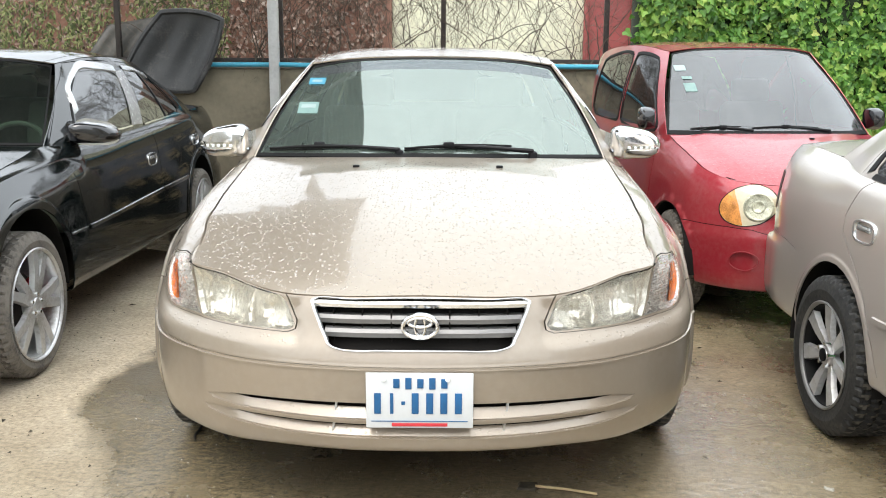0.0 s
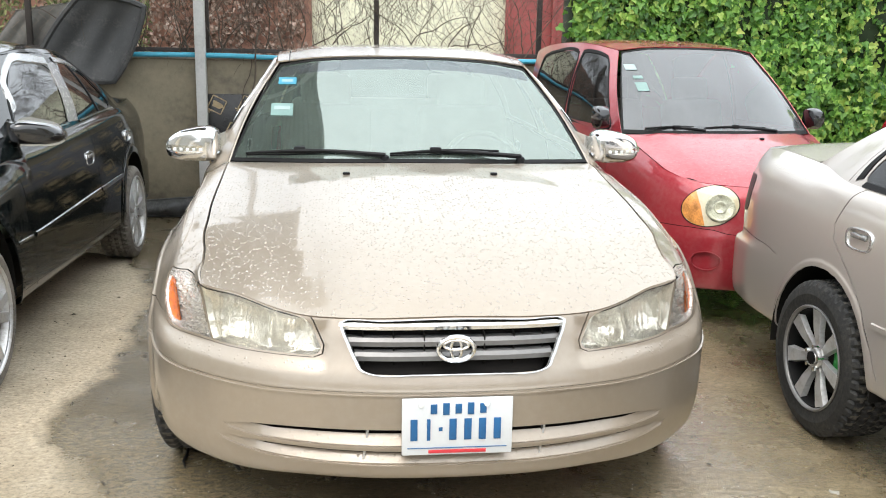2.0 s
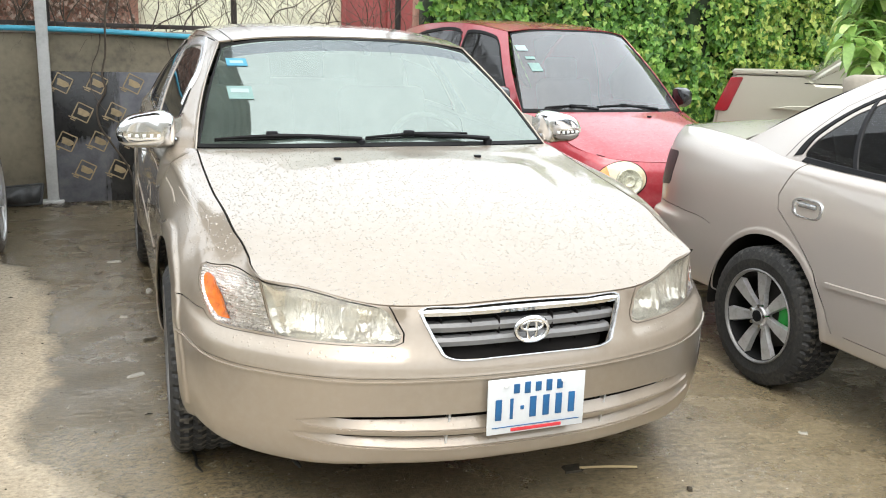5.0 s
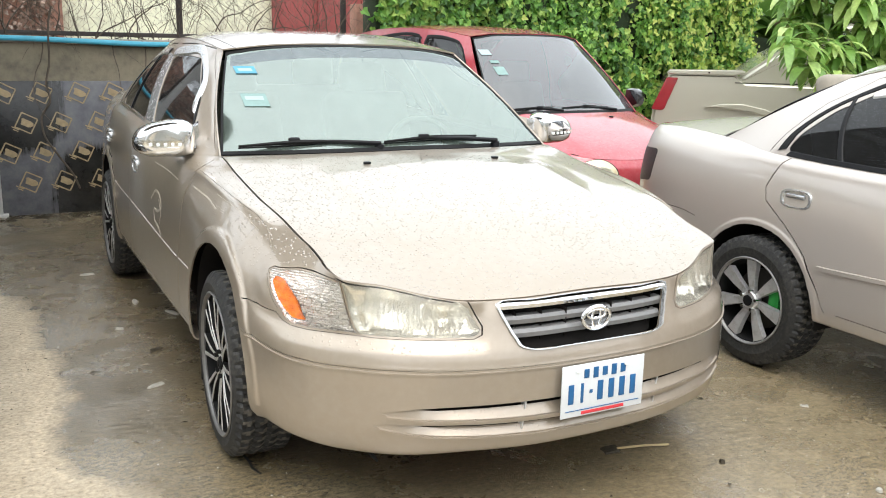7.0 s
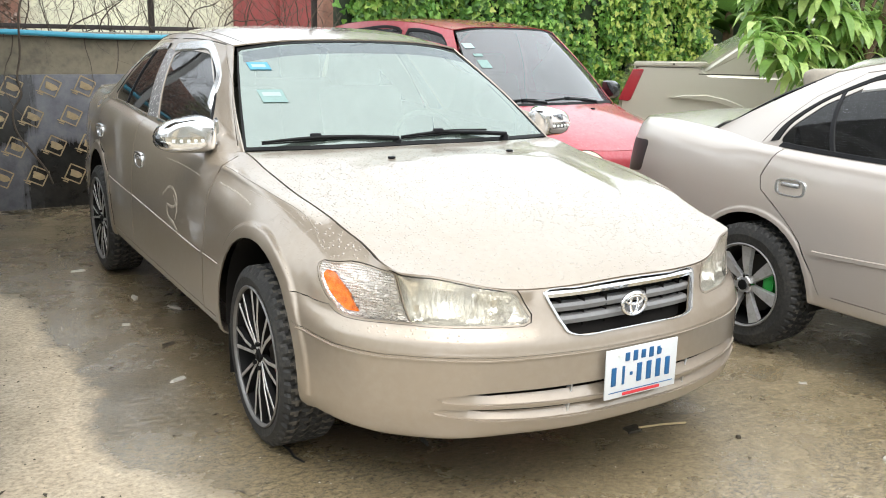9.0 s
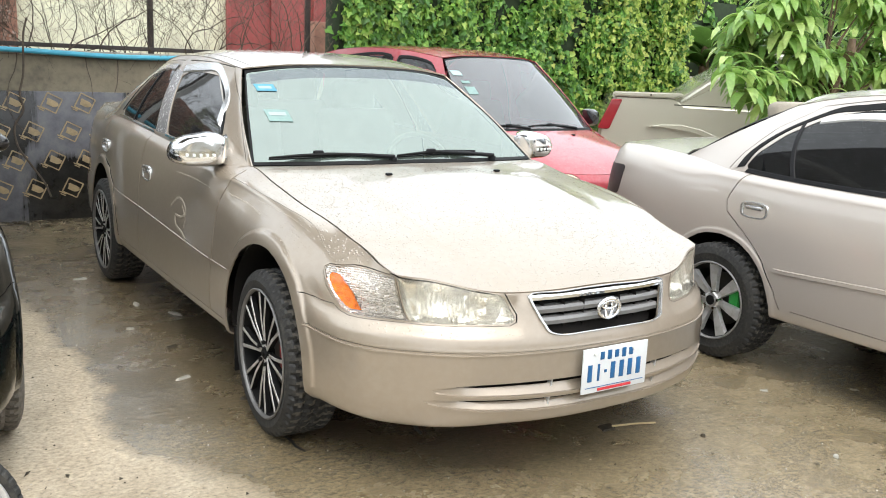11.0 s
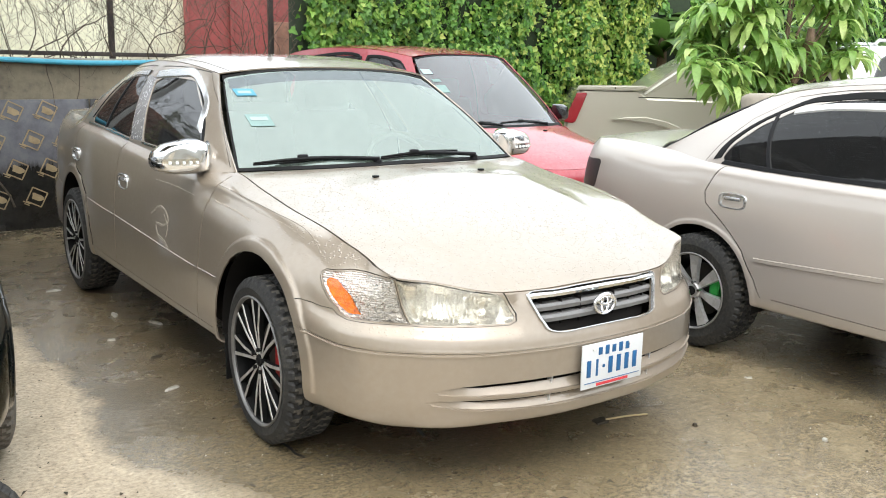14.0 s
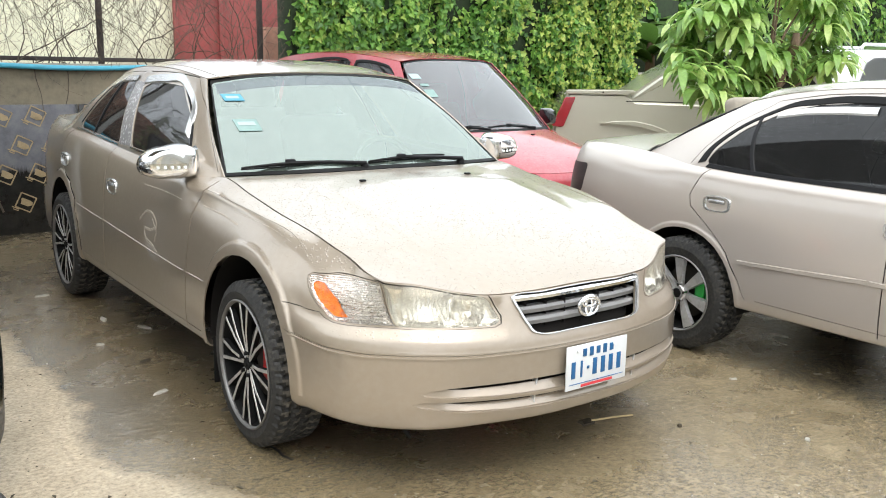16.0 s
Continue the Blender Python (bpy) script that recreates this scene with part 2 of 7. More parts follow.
M["sticker_pale"] = simple("sticker_pale", (0.18, 0.28, 0.26), 0.4)
M["sticker_grey"] = simple("sticker_grey", (0.30, 0.38, 0.38), 0.5)
M["paper_white"] = simple("paper_white", (0.75, 0.78, 0.76), 0.5)


def tyre_mat(name, mud):
    m, nt, b = node_mat(name)
    n = noise_node(nt, 5, 6, 0.7)
    n2 = noise_node(nt, 70, 4)
    ad = nt.nodes.new("ShaderNodeMath")
    ad.operation = "MULTIPLY"
    nt.links.new(n.outputs[0], ad.inputs[0])
    nt.links.new(n2.outputs[0], ad.inputs[1])
    r = ramp_node(nt, ad.outputs[0], [(0.16, (0.009, 0.009, 0.009)), (0.16 + mud, (0.018, 0.018, 0.017)), (0.32 + mud, (0.045, 0.041, 0.034))])
    nt.links.new(r.outputs[0], b.inputs["Base Color"])
    b.inputs["Roughness"].default_value = 0.72
    bump_node(nt, b, n2.outputs[0], 0.15)
    return m


M["tyre"] = tyre_mat("tyre_rubber", 0.09)
M["tyre_dusty"] = simple("dusty_tyre_rubber", (0.15, 0.135, 0.115), 0.9, 0, 0.35, 7, bump=0.2, dirt=(0.06, 0.055, 0.05))
M["tread"] = simple("muddy_tread", (0.085, 0.077, 0.063), 0.85, 0, 0.3, 60, bump=0.3, dirt=(0.03, 0.028, 0.026))


def ground_mat():
    """Old concrete yard: tan silt by the black car, darker wet stretches that shine, grit and broom marks."""
    m, nt, b = node_mat("wet_concrete")
    geo = nt.nodes.new("ShaderNodeNewGeometry")
    pos = geo.outputs["Position"]
    L = nt.links.new

    def math_node(op, a, c=None, clamp=False):
        n = nt.nodes.new("ShaderNodeMath")
        n.operation, n.use_clamp = op, clamp
        for i, v in enumerate((a, c)):
            if v is None:
                continue
            if isinstance(v, (int, float)):
                n.inputs[i].default_value = v
            else:
                L(v, n.inputs[i])
        return n.outputs[0]

    def stretch(v, sx, sy, turn=0.0):
        mp = nt.nodes.new("ShaderNodeMapping")
        mp.inputs["Scale"].default_value, mp.inputs["Rotation"].default_value = (sx, sy, 1), (0, 0, turn)
        L(v, mp.inputs["Vector"])
        return mp.outputs[0]

    patch, mid, fine = noise_node(nt, 0.9, 5, 0.6, pos), noise_node(nt, 3.4, 7, 0.68, pos), noise_node(nt, 60, 5, 0.72, pos)
    speck = noise_node(nt, 19, 6, 0.75, pos)
    broom = noise_node(nt, 16, 5, 0.7, stretch(pos, 2.0, 4.0, 0.5))
    sep = nt.nodes.new("ShaderNodeSeparateXYZ")
    L(pos, sep.inputs[0])
    # silt lies dry along the black car's side, up to a ragged edge; the rest was soaked
    along = nt.nodes.new("ShaderNodeMapRange")
    along.inputs[1].default_value, along.inputs[2].default_value = -3.0, 6.0
    L(sep.outputs["Y"], along.inputs[0])
    shore = nt.nodes.new("ShaderNodeFloatCurve")
    cv = shore.mapping.curves[0]
    for k, (y, x) in enumerate(((-3, -1.5), (0, -.86), (.3, -.98), (.85, -1.22), (1.2, -1.37), (1.6, -1.30), (2.4, -1.34), (3.3, -1.46), (4.0, -1.75), (4.5, -2.3), (6, -2.6))):
        at = ((y + 3) / 9, (x + 2.6) / 2.2)
        if k in (0, 10):
            cv.points[0 if k == 0 else -1].location = at
        else:
            cv.points.new(*at)
    shore.mapping.update()
    L(along.outputs[0], shore.inputs["Value"])
    edge = math_node("MULTIPLY_ADD", shore.outputs[0], -2.2)
    edge.node.inputs[2].default_value = 2.6
    rag = math_node("MULTIPLY_ADD", mid.outputs[0], 0.42)
    rag.node.inputs[2].default_value = -0.21
    drift = math_node("ADD", math_node("ADD", sep.outputs["X"], edge), rag)
    dryr = nt.nodes.new("ShaderNodeMapRange")
    dryr.inputs[1].default_value, dryr.inputs[2].default_value = 0.03, -0.05
    L(drift, dryr.inputs[0])
    ahead = nt.nodes.new("ShaderNodeMapRange")
    ahead.inputs[1].default_value, ahead.inputs[2].default_value, ahead.inputs[3].default_value = 0.2, 1.2, 0.45
    L(math_node("ADD", sep.outputs["Y"], rag), ahead.inputs[0])
    dry = math_node("MULTIPLY", dryr.outputs[0], ahead.outputs[0], True)
    soaked = nt.nodes.new("ShaderNodeMapRange")
    soaked.inputs[1].default_value, soaked.inputs[2].default_value = 2.0, 1.0
    L(drift, soaked.inputs[0])
    back = nt.nodes.new("ShaderNodeMapRange")
    back.inputs[1].default_value, back.inputs[2].default_value = -0.2, 0.6
    L(sep.outputs["Y"], back.inputs[0])
    soaked_f = math_node("MULTIPLY", soaked.outputs[0], back.outputs[0], True)
    # standing water in shallow spots of the soaked part
    pool_n = math_node("ADD", math_node("MULTIPLY", patch.outputs[0], 0.55), math_node("MULTIPLY", mid.outputs[0], 0.45))
    pool = ramp_node(nt, pool_n, [(0.44, (0, 0, 0)), (0.58, (1, 1, 1))])
    pool_f = math_node("MULTIPLY", pool.outputs[0], math_node("SUBTRACT", 1.0, dry), True)
    dryc = ramp_node(nt, mid.outputs[0], [(0.3, (0.32, 0.265, 0.19)), (0.5, (0.41, 0.345, 0.255)), (0.72, (0.48, 0.415, 0.32))])
    wetc = ramp_node(nt, speck.outputs[0], [(0.28, (0.155, 0.12, 0.069)), (0.5, (0.245, 0.196, 0.12)), (0.7, (0.345, 0.28, 0.185))])
    poolc = ramp_node(nt, pool_n, [(0.36, (0.055, 0.041, 0.02)), (0.48, (0.12, 0.092, 0.05)), (0.62, (0.21, 0.17, 0.105))])
    m1, m2 = nt.nodes.new("ShaderNodeMixRGB"), nt.nodes.new("ShaderNodeMixRGB")
    L(math_node("MAXIMUM", math_node("MULTIPLY", pool_f, 0.45), math_node("MULTIPLY", soaked_f, 0.8)), m1.inputs[0])
    L(wetc.outputs[0], m1.inputs[1])
    L(poolc.outputs[0], m1.inputs[2])
    L(dry, m2.inputs[0])
    L(m1.outputs[0], m2.inputs[1])
    L(dryc.outputs[0], m2.inputs[2])
    grit = ramp_node(nt, fine.outputs[0], [(0.27, (0.42, 0.40, 0.37)), (0.46, (1, 1, 1)), (0.72, (1.4, 1.4, 1.36))])
    ml = nt.nodes.new("ShaderNodeMixRGB")
    ml.blend_type = "MULTIPLY"
    ml.inputs[0].default_value = 1
    L(m2.outputs[0], ml.inputs[1])
    L(grit.outputs[0], ml.inputs[2])
    # damp mottling, finest where the water has drained off
    mott = ramp_node(nt, broom.outputs[0], [(0.32, (0.72, 0.70, 0.66)), (0.5, (1, 1, 1)), (0.68, (1.22, 1.2, 1.16))])
    ml2 = nt.nodes.new("ShaderNodeMixRGB")
    ml2.blend_type = "MULTIPLY"
    ml2.inputs[0].default_value = 1
    L(ml.outputs[0], ml2.inputs[1])
    L(mott.outputs[0], ml2.inputs[2])
    L(ml2.outputs[0], b.inputs["Base Color"])
    r1 = math_node("MULTIPLY_ADD", pool_f, -0.20)
    r1.node.inputs[2].default_value = 0.36
    r2 = math_node("MULTIPLY_ADD", dry, 0.36)
    L(r1, r2.node.inputs[2])
    L(r2, b.inputs["Roughness"])
    h = math_node("ADD", math_node("MULTIPLY", speck.outputs[0], 0.7), math_node("MULTIPLY", fine.outputs[0], 0.6))
    # trowelled spots with crinkled ridges that hold water
    wave = noise_node(nt, 9, 4, 0.6, stretch(pos, 1.3, 2.6, 0.35))
    wave.noise_type = "RIDGED_MULTIFRACTAL"
    spots = None
    for at, rad in (((-1.13, 1.33, 0), 0.55), ((-0.85, 0.55, 0), 0.75), ((0.95, 0.3, 0), 0.62)):
        far = nt.nodes.new("ShaderNodeVectorMath")
        far.operation = "DISTANCE"
        far.inputs[1].default_value = at
        L(pos, far.inputs[0])
        near = nt.nodes.new("ShaderNodeMapRange")
        near.inputs[1].default_value, near.inputs[2].default_value = rad, rad * 0.45
        L(math_node("ADD", far.outputs["Value"], math_node("MULTIPLY", mid.outputs[0], 0.4)), near.inputs[0])
        spots = near.outputs[0] if spots is None else math_node("MAXIMUM", spots, near.outputs[0])
    ridge = math_node("MULTIPLY", math_node("MULTIPLY", wave.outputs["Fac"], spots), 0.6)
    h = math_node("ADD", h, ridge)
    bp = bump_node(nt, b, h, 0.5, 0.012)
    # a thin sheet of water over all that is not dry
    film = math_node("MULTIPLY_ADD", pool_f, 0.05)
    soak = math_node("MULTIPLY_ADD", dry, -0.95)
    soak.node.inputs[2].default_value = 0.95
    L(soak, film.node.inputs[2])
    drained = ramp_node(nt, mid.outputs[0], [(0.36, (0.25, 0.25, 0.25)), (0.56, (1, 1, 1))])
    L(math_node("MULTIPLY", film, drained.outputs[0]), b.inputs["Coat Weight"])
    b.inputs["Coat Roughness"].default_value, b.inputs["Coat IOR"].default_value = 0.03, 1.95
    ripple = nt.nodes.new("ShaderNodeBump")
    ripple.inputs["Strength"].default_value, ripple.inputs["Distance"].default_value = 0.30, 0.012
    L(math_node("ADD", math_node("ADD", broom.outputs[0], math_node("MULTIPLY", speck.outputs[0], 0.35)), math_node("MULTIPLY", ridge, 3.0)), ripple.inputs["Height"])
    L(ripple.outputs[0], b.inputs["Coat Normal"])
    st = math_node("MULTIPLY_ADD", dry, -0.40)
    st.node.inputs[2].default_value = 0.60
    L(st, bp.inputs["Strength"])
    return m


M["ground"] = ground_mat()

# ---- geometry helpers ----
from mathutils.geometry import delaunay_2d_cdt


def pchip(keys, vals, q):
    """A smooth curve through the values, with no overshoot; vals may have columns."""
    k, v, q = np.asarray(keys, float), np.asarray(vals, float), np.asarray(q, float)
    flat = v.ndim == 1
    if flat:
        v = v[:, None]
    h = np.diff(k)[:, None]
    d = np.diff(v, axis=0) / h
    m = np.zeros_like(v)
    if len(k) > 2:
        w1, w2 = 2 * h[1:] + h[:-1], h[1:] + 2 * h[:-1]
        with np.errstate(divide="ignore", invalid="ignore"):
            mid = (w1 + w2) / (w1 / d[:-1] + w2 / d[1:])
        m[1:-1] = np.where(d[:-1] * d[1:] > 0, mid, 0)
    m[0], m[-1] = d[0], d[-1]
    i = np.clip(np.searchsorted(k, q, side="right") - 1, 0, len(k) - 2)
    hh = h[i]
    t = ((q - k[i])[:, None]) / hh
    t = np.clip(t, -0.3, 1.3)
    out = (2 * t**3 - 3 * t**2 + 1) * v[i] + (t**3 - 2 * t**2 + t) * hh * m[i] + (-2 * t**3 + 3 * t**2) * v[i + 1] + (t**3 - t**2) * hh * m[i + 1]
    return out[:, 0] if flat else out


def catmull(pts, n):
    """n points along a smooth curve through pts, by even arc length."""
    p = np.asarray(pts, float)
    c = np.r_[0, np.cumsum(np.linalg.norm(np.diff(p, axis=0), axis=1))]
    m = np.gradient(p, c, axis=0)
    q = np.linspace(0, c[-1], n)
    i = np.clip(np.searchsorted(c, q, side="right") - 1, 0, len(c) - 2)
    h = (c[i + 1] - c[i])[:, None]
    t = ((q - c[i])[:, None]) / h
    return (2 * t**3 - 3 * t**2 + 1) * p[i] + (t**3 - 2 * t**2 + t) * h * m[i] + (-2 * t**3 + 3 * t**2) * p[i + 1] + (t**3 - t**2) * h * m[i + 1]


def in_poly(pts, poly):
    x, y = pts[:, 0], pts[:, 1]
    inside = np.zeros(len(pts), bool)
    a = np.asarray(poly)
    b = np.roll(a, -1, axis=0)
    for (x0, y0), (x1, y1) in zip(a, b):
        c = (y0 > y) != (y1 > y)
        with np.errstate(divide="ignore", invalid="ignore"):
            xx = (x1 - x0) * (y - y0) / (y1 - y0) + x0
        inside ^= c & (x < xx)
    return inside


def seg_dist(pts, a, b):
    """Distance from each point to the nearest of the segments a-b."""
    best = np.full(len(pts), 1e9)
    for p, q in zip(a, b):
        d = q - p
        t = np.clip(((pts - p) @ d) / max(d @ d, 1e-12), 0, 1)
        best = np.minimum(best, np.linalg.norm(pts - (p + t[:, None] * d), axis=1))
    return best


def dense(poly, step, closed=False):
    p = [np.asarray(q, float) for q in poly]
    if closed:
        p.append(p[0])
    out = []
    for a, b in zip(p[:-1], p[1:]):
        n = max(1, int(np.ceil(np.linalg.norm(b - a) / step)))
        out += [a + (b - a) * i / n for i in range(n)]
    if not closed:
        out.append(p[-1])
    return np.array(out)


def offset_line(p, w):
    t = np.gradient(p, axis=0)
    t /= np.maximum(np.linalg.norm(t, axis=1, keepdims=True), 1e-9)
    n = np.stack([-t[:, 1], t[:, 0]], 1)
    return p + n * w, p - n * w


class Patch:
    """A smooth sheet f(u, v) that can be cut along lines drawn on it."""

    def __init__(self, f, size, step, flip=False):
        self.f, self.size, self.step, self.flip = f, size, step, flip
        a, b = np.meshgrid(np.linspace(0, size[0], 420), np.linspace(0, size[1], 160), indexing="ij")
        self.guv = np.stack([a.ravel(), b.ravel()], 1)
        self.gp = f(self.guv[:, 0], self.guv[:, 1])

    def find(self, pts, axes):
        """The places on the sheet that lie nearest to points seen along an axis."""
        out = []
        g = self.gp[:, axes]
        for p in pts:
            d = ((g - np.asarray(p)) ** 2).sum(1)
            k = np.argsort(d)[:4]
            w = 1 / (d[k] + 1e-8)
            k2 = k[np.linalg.norm(self.guv[k] - self.guv[k[0]], axis=1) < 0.05]
            w = 1 / (d[k2] + 1e-8)
            out.append((self.guv[k2] * w[:, None]).sum(0) / w.sum())
        return np.array(out)

    def normals(self, uv):
        e = 2e-3
        u, v = uv[:, 0], uv[:, 1]
        u0, u1 = np.clip(u - e, 0, self.size[0]), np.clip(u + e, 0, self.size[0])
        v0, v1 = np.clip(v - e, 0, self.size[1]), np.clip(v + e, 0, self.size[1])
        n = np.cross(self.f(u1, v) - self.f(u0, v), self.f(u, v1) - self.f(u, v0))
        n /= np.maximum(np.linalg.norm(n, axis=1, keepdims=True), 1e-12)
        return -n if self.flip else n

    def cut(self, regions=(), gaps=(), rule=None, guides=()):
        """Pieces of the sheet by name: places on it and triangles. regions: (name, polygon); gaps: (line, width)."""
        W, H = self.size
        nu, nv = max(2, int(W / self.step[0])), max(2, int(H / self.step[1]))
        us, vs = np.linspace(0, W, nu + 1), np.linspace(0, H, nv + 1)
        grid = np.array([(a, b) for a in us for b in vs])
        border = np.r_[[(a, 0) for a in us], [(W, b) for b in vs[1:]], [(a, H) for a in us[::-1][1:]], [(0, b) for b in vs[::-1][1:-1]]]
        lines = []
        for _, poly in regions:
            lines.append((dense(poly, .03, True), True))
        lines += [(dense(p, .03), False) for p in guides]
        thin = []
        for p, w in gaps:
            p = dense(p, 0.03)
            a, b = offset_line(p, w / 2)
            lines += [(a, False), (b, False)]
            thin.append((p, w))
        segs_a, segs_b, pts, edges = [], [], [], []
        for p, closed in lines:
            p = np.clip(p, 0, [W, H])
            n0 = len(pts)
            pts += list(p)
            cnt = len(p)
            for i in range(cnt if closed else cnt - 1):
                j = (i + 1) % cnt
                edges.append((n0 + i, n0 + j))
                segs_a.append(p[i])
                segs_b.append(p[j])
        inner = grid[(grid[:, 0] > 1e-6) & (grid[:, 0] < W - 1e-6) & (grid[:, 1] > 1e-6) & (grid[:, 1] < H - 1e-6)]
        if segs_a:
            inner = inner[seg_dist(inner, np.array(segs_a), np.array(segs_b)) > 0.3 * min(self.step)]
        n0 = len(pts)
        pts += list(border)
        edges += [(n0 + i, n0 + (i + 1) % len(border)) for i in range(len(border))]
        pts += list(inner)
        vco, _, faces, *_ = delaunay_2d_cdt([Vector((float(a), float(b))) for a, b in pts], edges, [], 0, 1e-6)
        uv = np.array([(c[0], c[1]) for c in vco])
        tri = np.array([f for f in faces if len(f) == 3])
        cen = uv[tri].mean(1)
        area = np.abs(np.cross(uv[tri[:, 1]] - uv[tri[:, 0]], uv[tri[:, 2]] - uv[tri[:, 0]]))
        keep = area > 1e-9
        tri, cen = tri[keep], cen[keep]
        name = np.array(["body"] * len(tri), dtype=object)
        if rule is not None:
            name = rule(cen, self.f(cen[:, 0], cen[:, 1]))
        for rn, poly in regions:
            name[in_poly(cen, np.asarray(poly))] = rn
        for p, w in thin:
            name[seg_dist(cen, p[:-1], p[1:]) < w / 2] = "gap"
        out = {}
        for rn in set(name):
            t = tri[name == rn]
            ids, inv = np.unique(t, return_inverse=True)
            out[rn] = (uv[ids], inv.reshape(-1, 3))
        return out

    def piece(self, uv, tri, lift=0.0, mirror=False):
        """Places, normals and triangles of a piece."""
        p, n = self.f(uv[:, 0], uv[:, 1]), self.normals(uv)
        a = p[tri]
        fn = np.cross(a[:, 1] - a[:, 0], a[:, 2] - a[:, 0])
        bad = (fn * n[tri].mean(1)).sum(1) < 0
        tri = tri.copy()
        tri[bad] = tri[bad][:, ::-1]
        p = p + n * lift
        if mirror:
            p, n = p * (-1, 1, 1), n * (-1, 1, 1)
            tri = tri[:, ::-1]
        return p, n, tri


def sheet(name, pieces, mat, thick=0.006):
    """A mesh of pieces of sheet metal or glass with thickness and smooth shading."""
    verts, faces, norms = [], [], []
    base = 0
    for p, n, tri in pieces:
        k = len(p)
        verts += [p]
        faces += (tri + base).tolist()
        norms += n[tri.ravel()].tolist()
        base += k
        if thick:
            q = p - n * thick
            verts += [q]
            back = tri[:, ::-1]
            faces += (back + base).tolist()
            norms += (-n[back.ravel()]).tolist()
            e = {}
            for a, b, c in tri.tolist():
                for i, j in ((a, b), (b, c), (c, a)):
                    e[(i, j)] = 1
            rim = [(i, j) for i, j in e if (j, i) not in e]
            top, bot = base - k, base
            for i, j in rim:
                faces.append([top + j, top + i, bot + i, bot + j])
                d = np.cross(p[i] - p[j], -n[j])
                d = (d / max(np.linalg.norm(d), 1e-9)).tolist()
                norms += [d] * 4
            base += k
    me = bpy.data.meshes.new(name)
    me.from_pydata(np.concatenate(verts).tolist(), [], faces)
    me.polygons.foreach_set("use_smooth", [True] * len(me.polygons))
    me.normals_split_custom_set(norms)
    me.materials.append(mat)
    return me


def part_me(name, me, parent=None, label=""):
    ob = new(name, me)
    if parent is not None:
        ob.parent = parent
    return tagged(ob, label)


def part(name, bm, material, parent=None, label="", smooth=True, angle=35):
    """Links a bmesh as one mesh object under a thing or a part."""
    me = bpy.data.meshes.new(name)
    bmesh.ops.recalc_face_normals(bm, faces=bm.faces)
    if smooth:
        for f in bm.faces:
            f.smooth = True
        lim = radians(angle)
        for e in bm.edges:
            if len(e.link_faces) == 2 and e.calc_face_angle(0) > lim:
                e.smooth = False
    bm.to_mesh(me)
    bm.free()
    me.materials.append(material)
    return part_me(name, me, parent, label)


def empty(name, m, label, category, group="", kind=""):
    ob = new(name)
    ob.matrix_world = m
    ob.empty_display_size = 0.1
    return tagged(ob, label, category, group, kind)


def box(bm, c, size, bevel=0.0, m=None, seg=2):
    r = bmesh.ops.create_cube(bm, size=1)
    vs = r["verts"]
    for v in vs:
        v.co = Vector((v.co.x * size[0], v.co.y * size[1], v.co.z * size[2]))
    if bevel:
        es = list({e for v in vs for e in v.link_edges})
        b = bmesh.ops.bevel(bm, geom=es, offset=bevel, segments=seg, affect="EDGES", profile=0.5)
        vs = list({v for f in b["faces"] for v in f.verts} | {v for v in vs if v.is_valid})
    t = Matrix.Translation(c) @ (m or Matrix())
    for v in vs:
        v.co = t @ v.co
    return vs


def tube(bm, pts, rad, sides=8, cap=True):
    """A round bar along points; rad may be one radius or a list."""
    p = [Vector(q) for q in pts]
    rs = rad if hasattr(rad, "__len__") else [rad] * len(p)
    rings = []
    side = None
    for i, q in enumerate(p):
        d = (p[min(i + 1, len(p) - 1)] - p[max(i - 1, 0)]).normalized()
        if side is None:
            side = d.orthogonal().normalized()
        side = (side - d * side.dot(d))
        side = side.normalized() if side.length > 1e-6 else d.orthogonal().normalized()
        up = d.cross(side)
        rings.append([bm.verts.new(q + (side * math.cos(2 * math.pi * k / sides) + up * math.sin(2 * math.pi * k / sides)) * rs[i]) for k in range(sides)])
    for a, b in zip(rings[:-1], rings[1:]):
        for k in range(sides):
            bm.faces.new((a[k], a[(k + 1) % sides], b[(k + 1) % sides], b[k]))
    if cap:
        bm.faces.new(rings[0][::-1])
        bm.faces.new(rings[-1])


def lathe(bm, prof, seg=48, axis="X"):
    """Turns a profile of (along the axle, radius) about the X axle; a closed profile makes a ring."""
    rings = []
    for k in range(seg):
        a = 2 * math.pi * k / seg
        rings.append([bm.verts.new((x, r * math.cos(a), r * math.sin(a))) for x, r in prof])
    n = len(prof)
    for k in range(seg):
        a, b = rings[k], rings[(k + 1) % seg]
        for i in range(n - 1):
            bm.faces.new((a[i], a[i + 1], b[i + 1], b[i]))
    return rings


def prism(bm, poly, y0, y1, m=None):
    """A flat outline in x-z, given depth along y."""
    t = m or Matrix()
    a = [bm.verts.new(t @ Vector((x, y0, z))) for x, z in poly]
    b = [bm.verts.new(t @ Vector((x, y1, z))) for x, z in poly]
    bm.faces.new(a)
    bm.faces.new(b[::-1])
    n = len(poly)
    for i in range(n):
        bm.faces.new((a[i], b[i], b[(i + 1) % n], a[(i + 1) % n]))


def prism_between(bm, a, b):
    """Joins two equal outlines of points into a solid."""
    va, vb = [bm.verts.new(p) for p in a], [bm.verts.new(p) for p in b]
    bm.faces.new(va)
    bm.faces.new(vb[::-1])
    n = len(va)
    for i in range(n):
        bm.faces.new((va[i], vb[i], vb[(i + 1) % n], va[(i + 1) % n]))

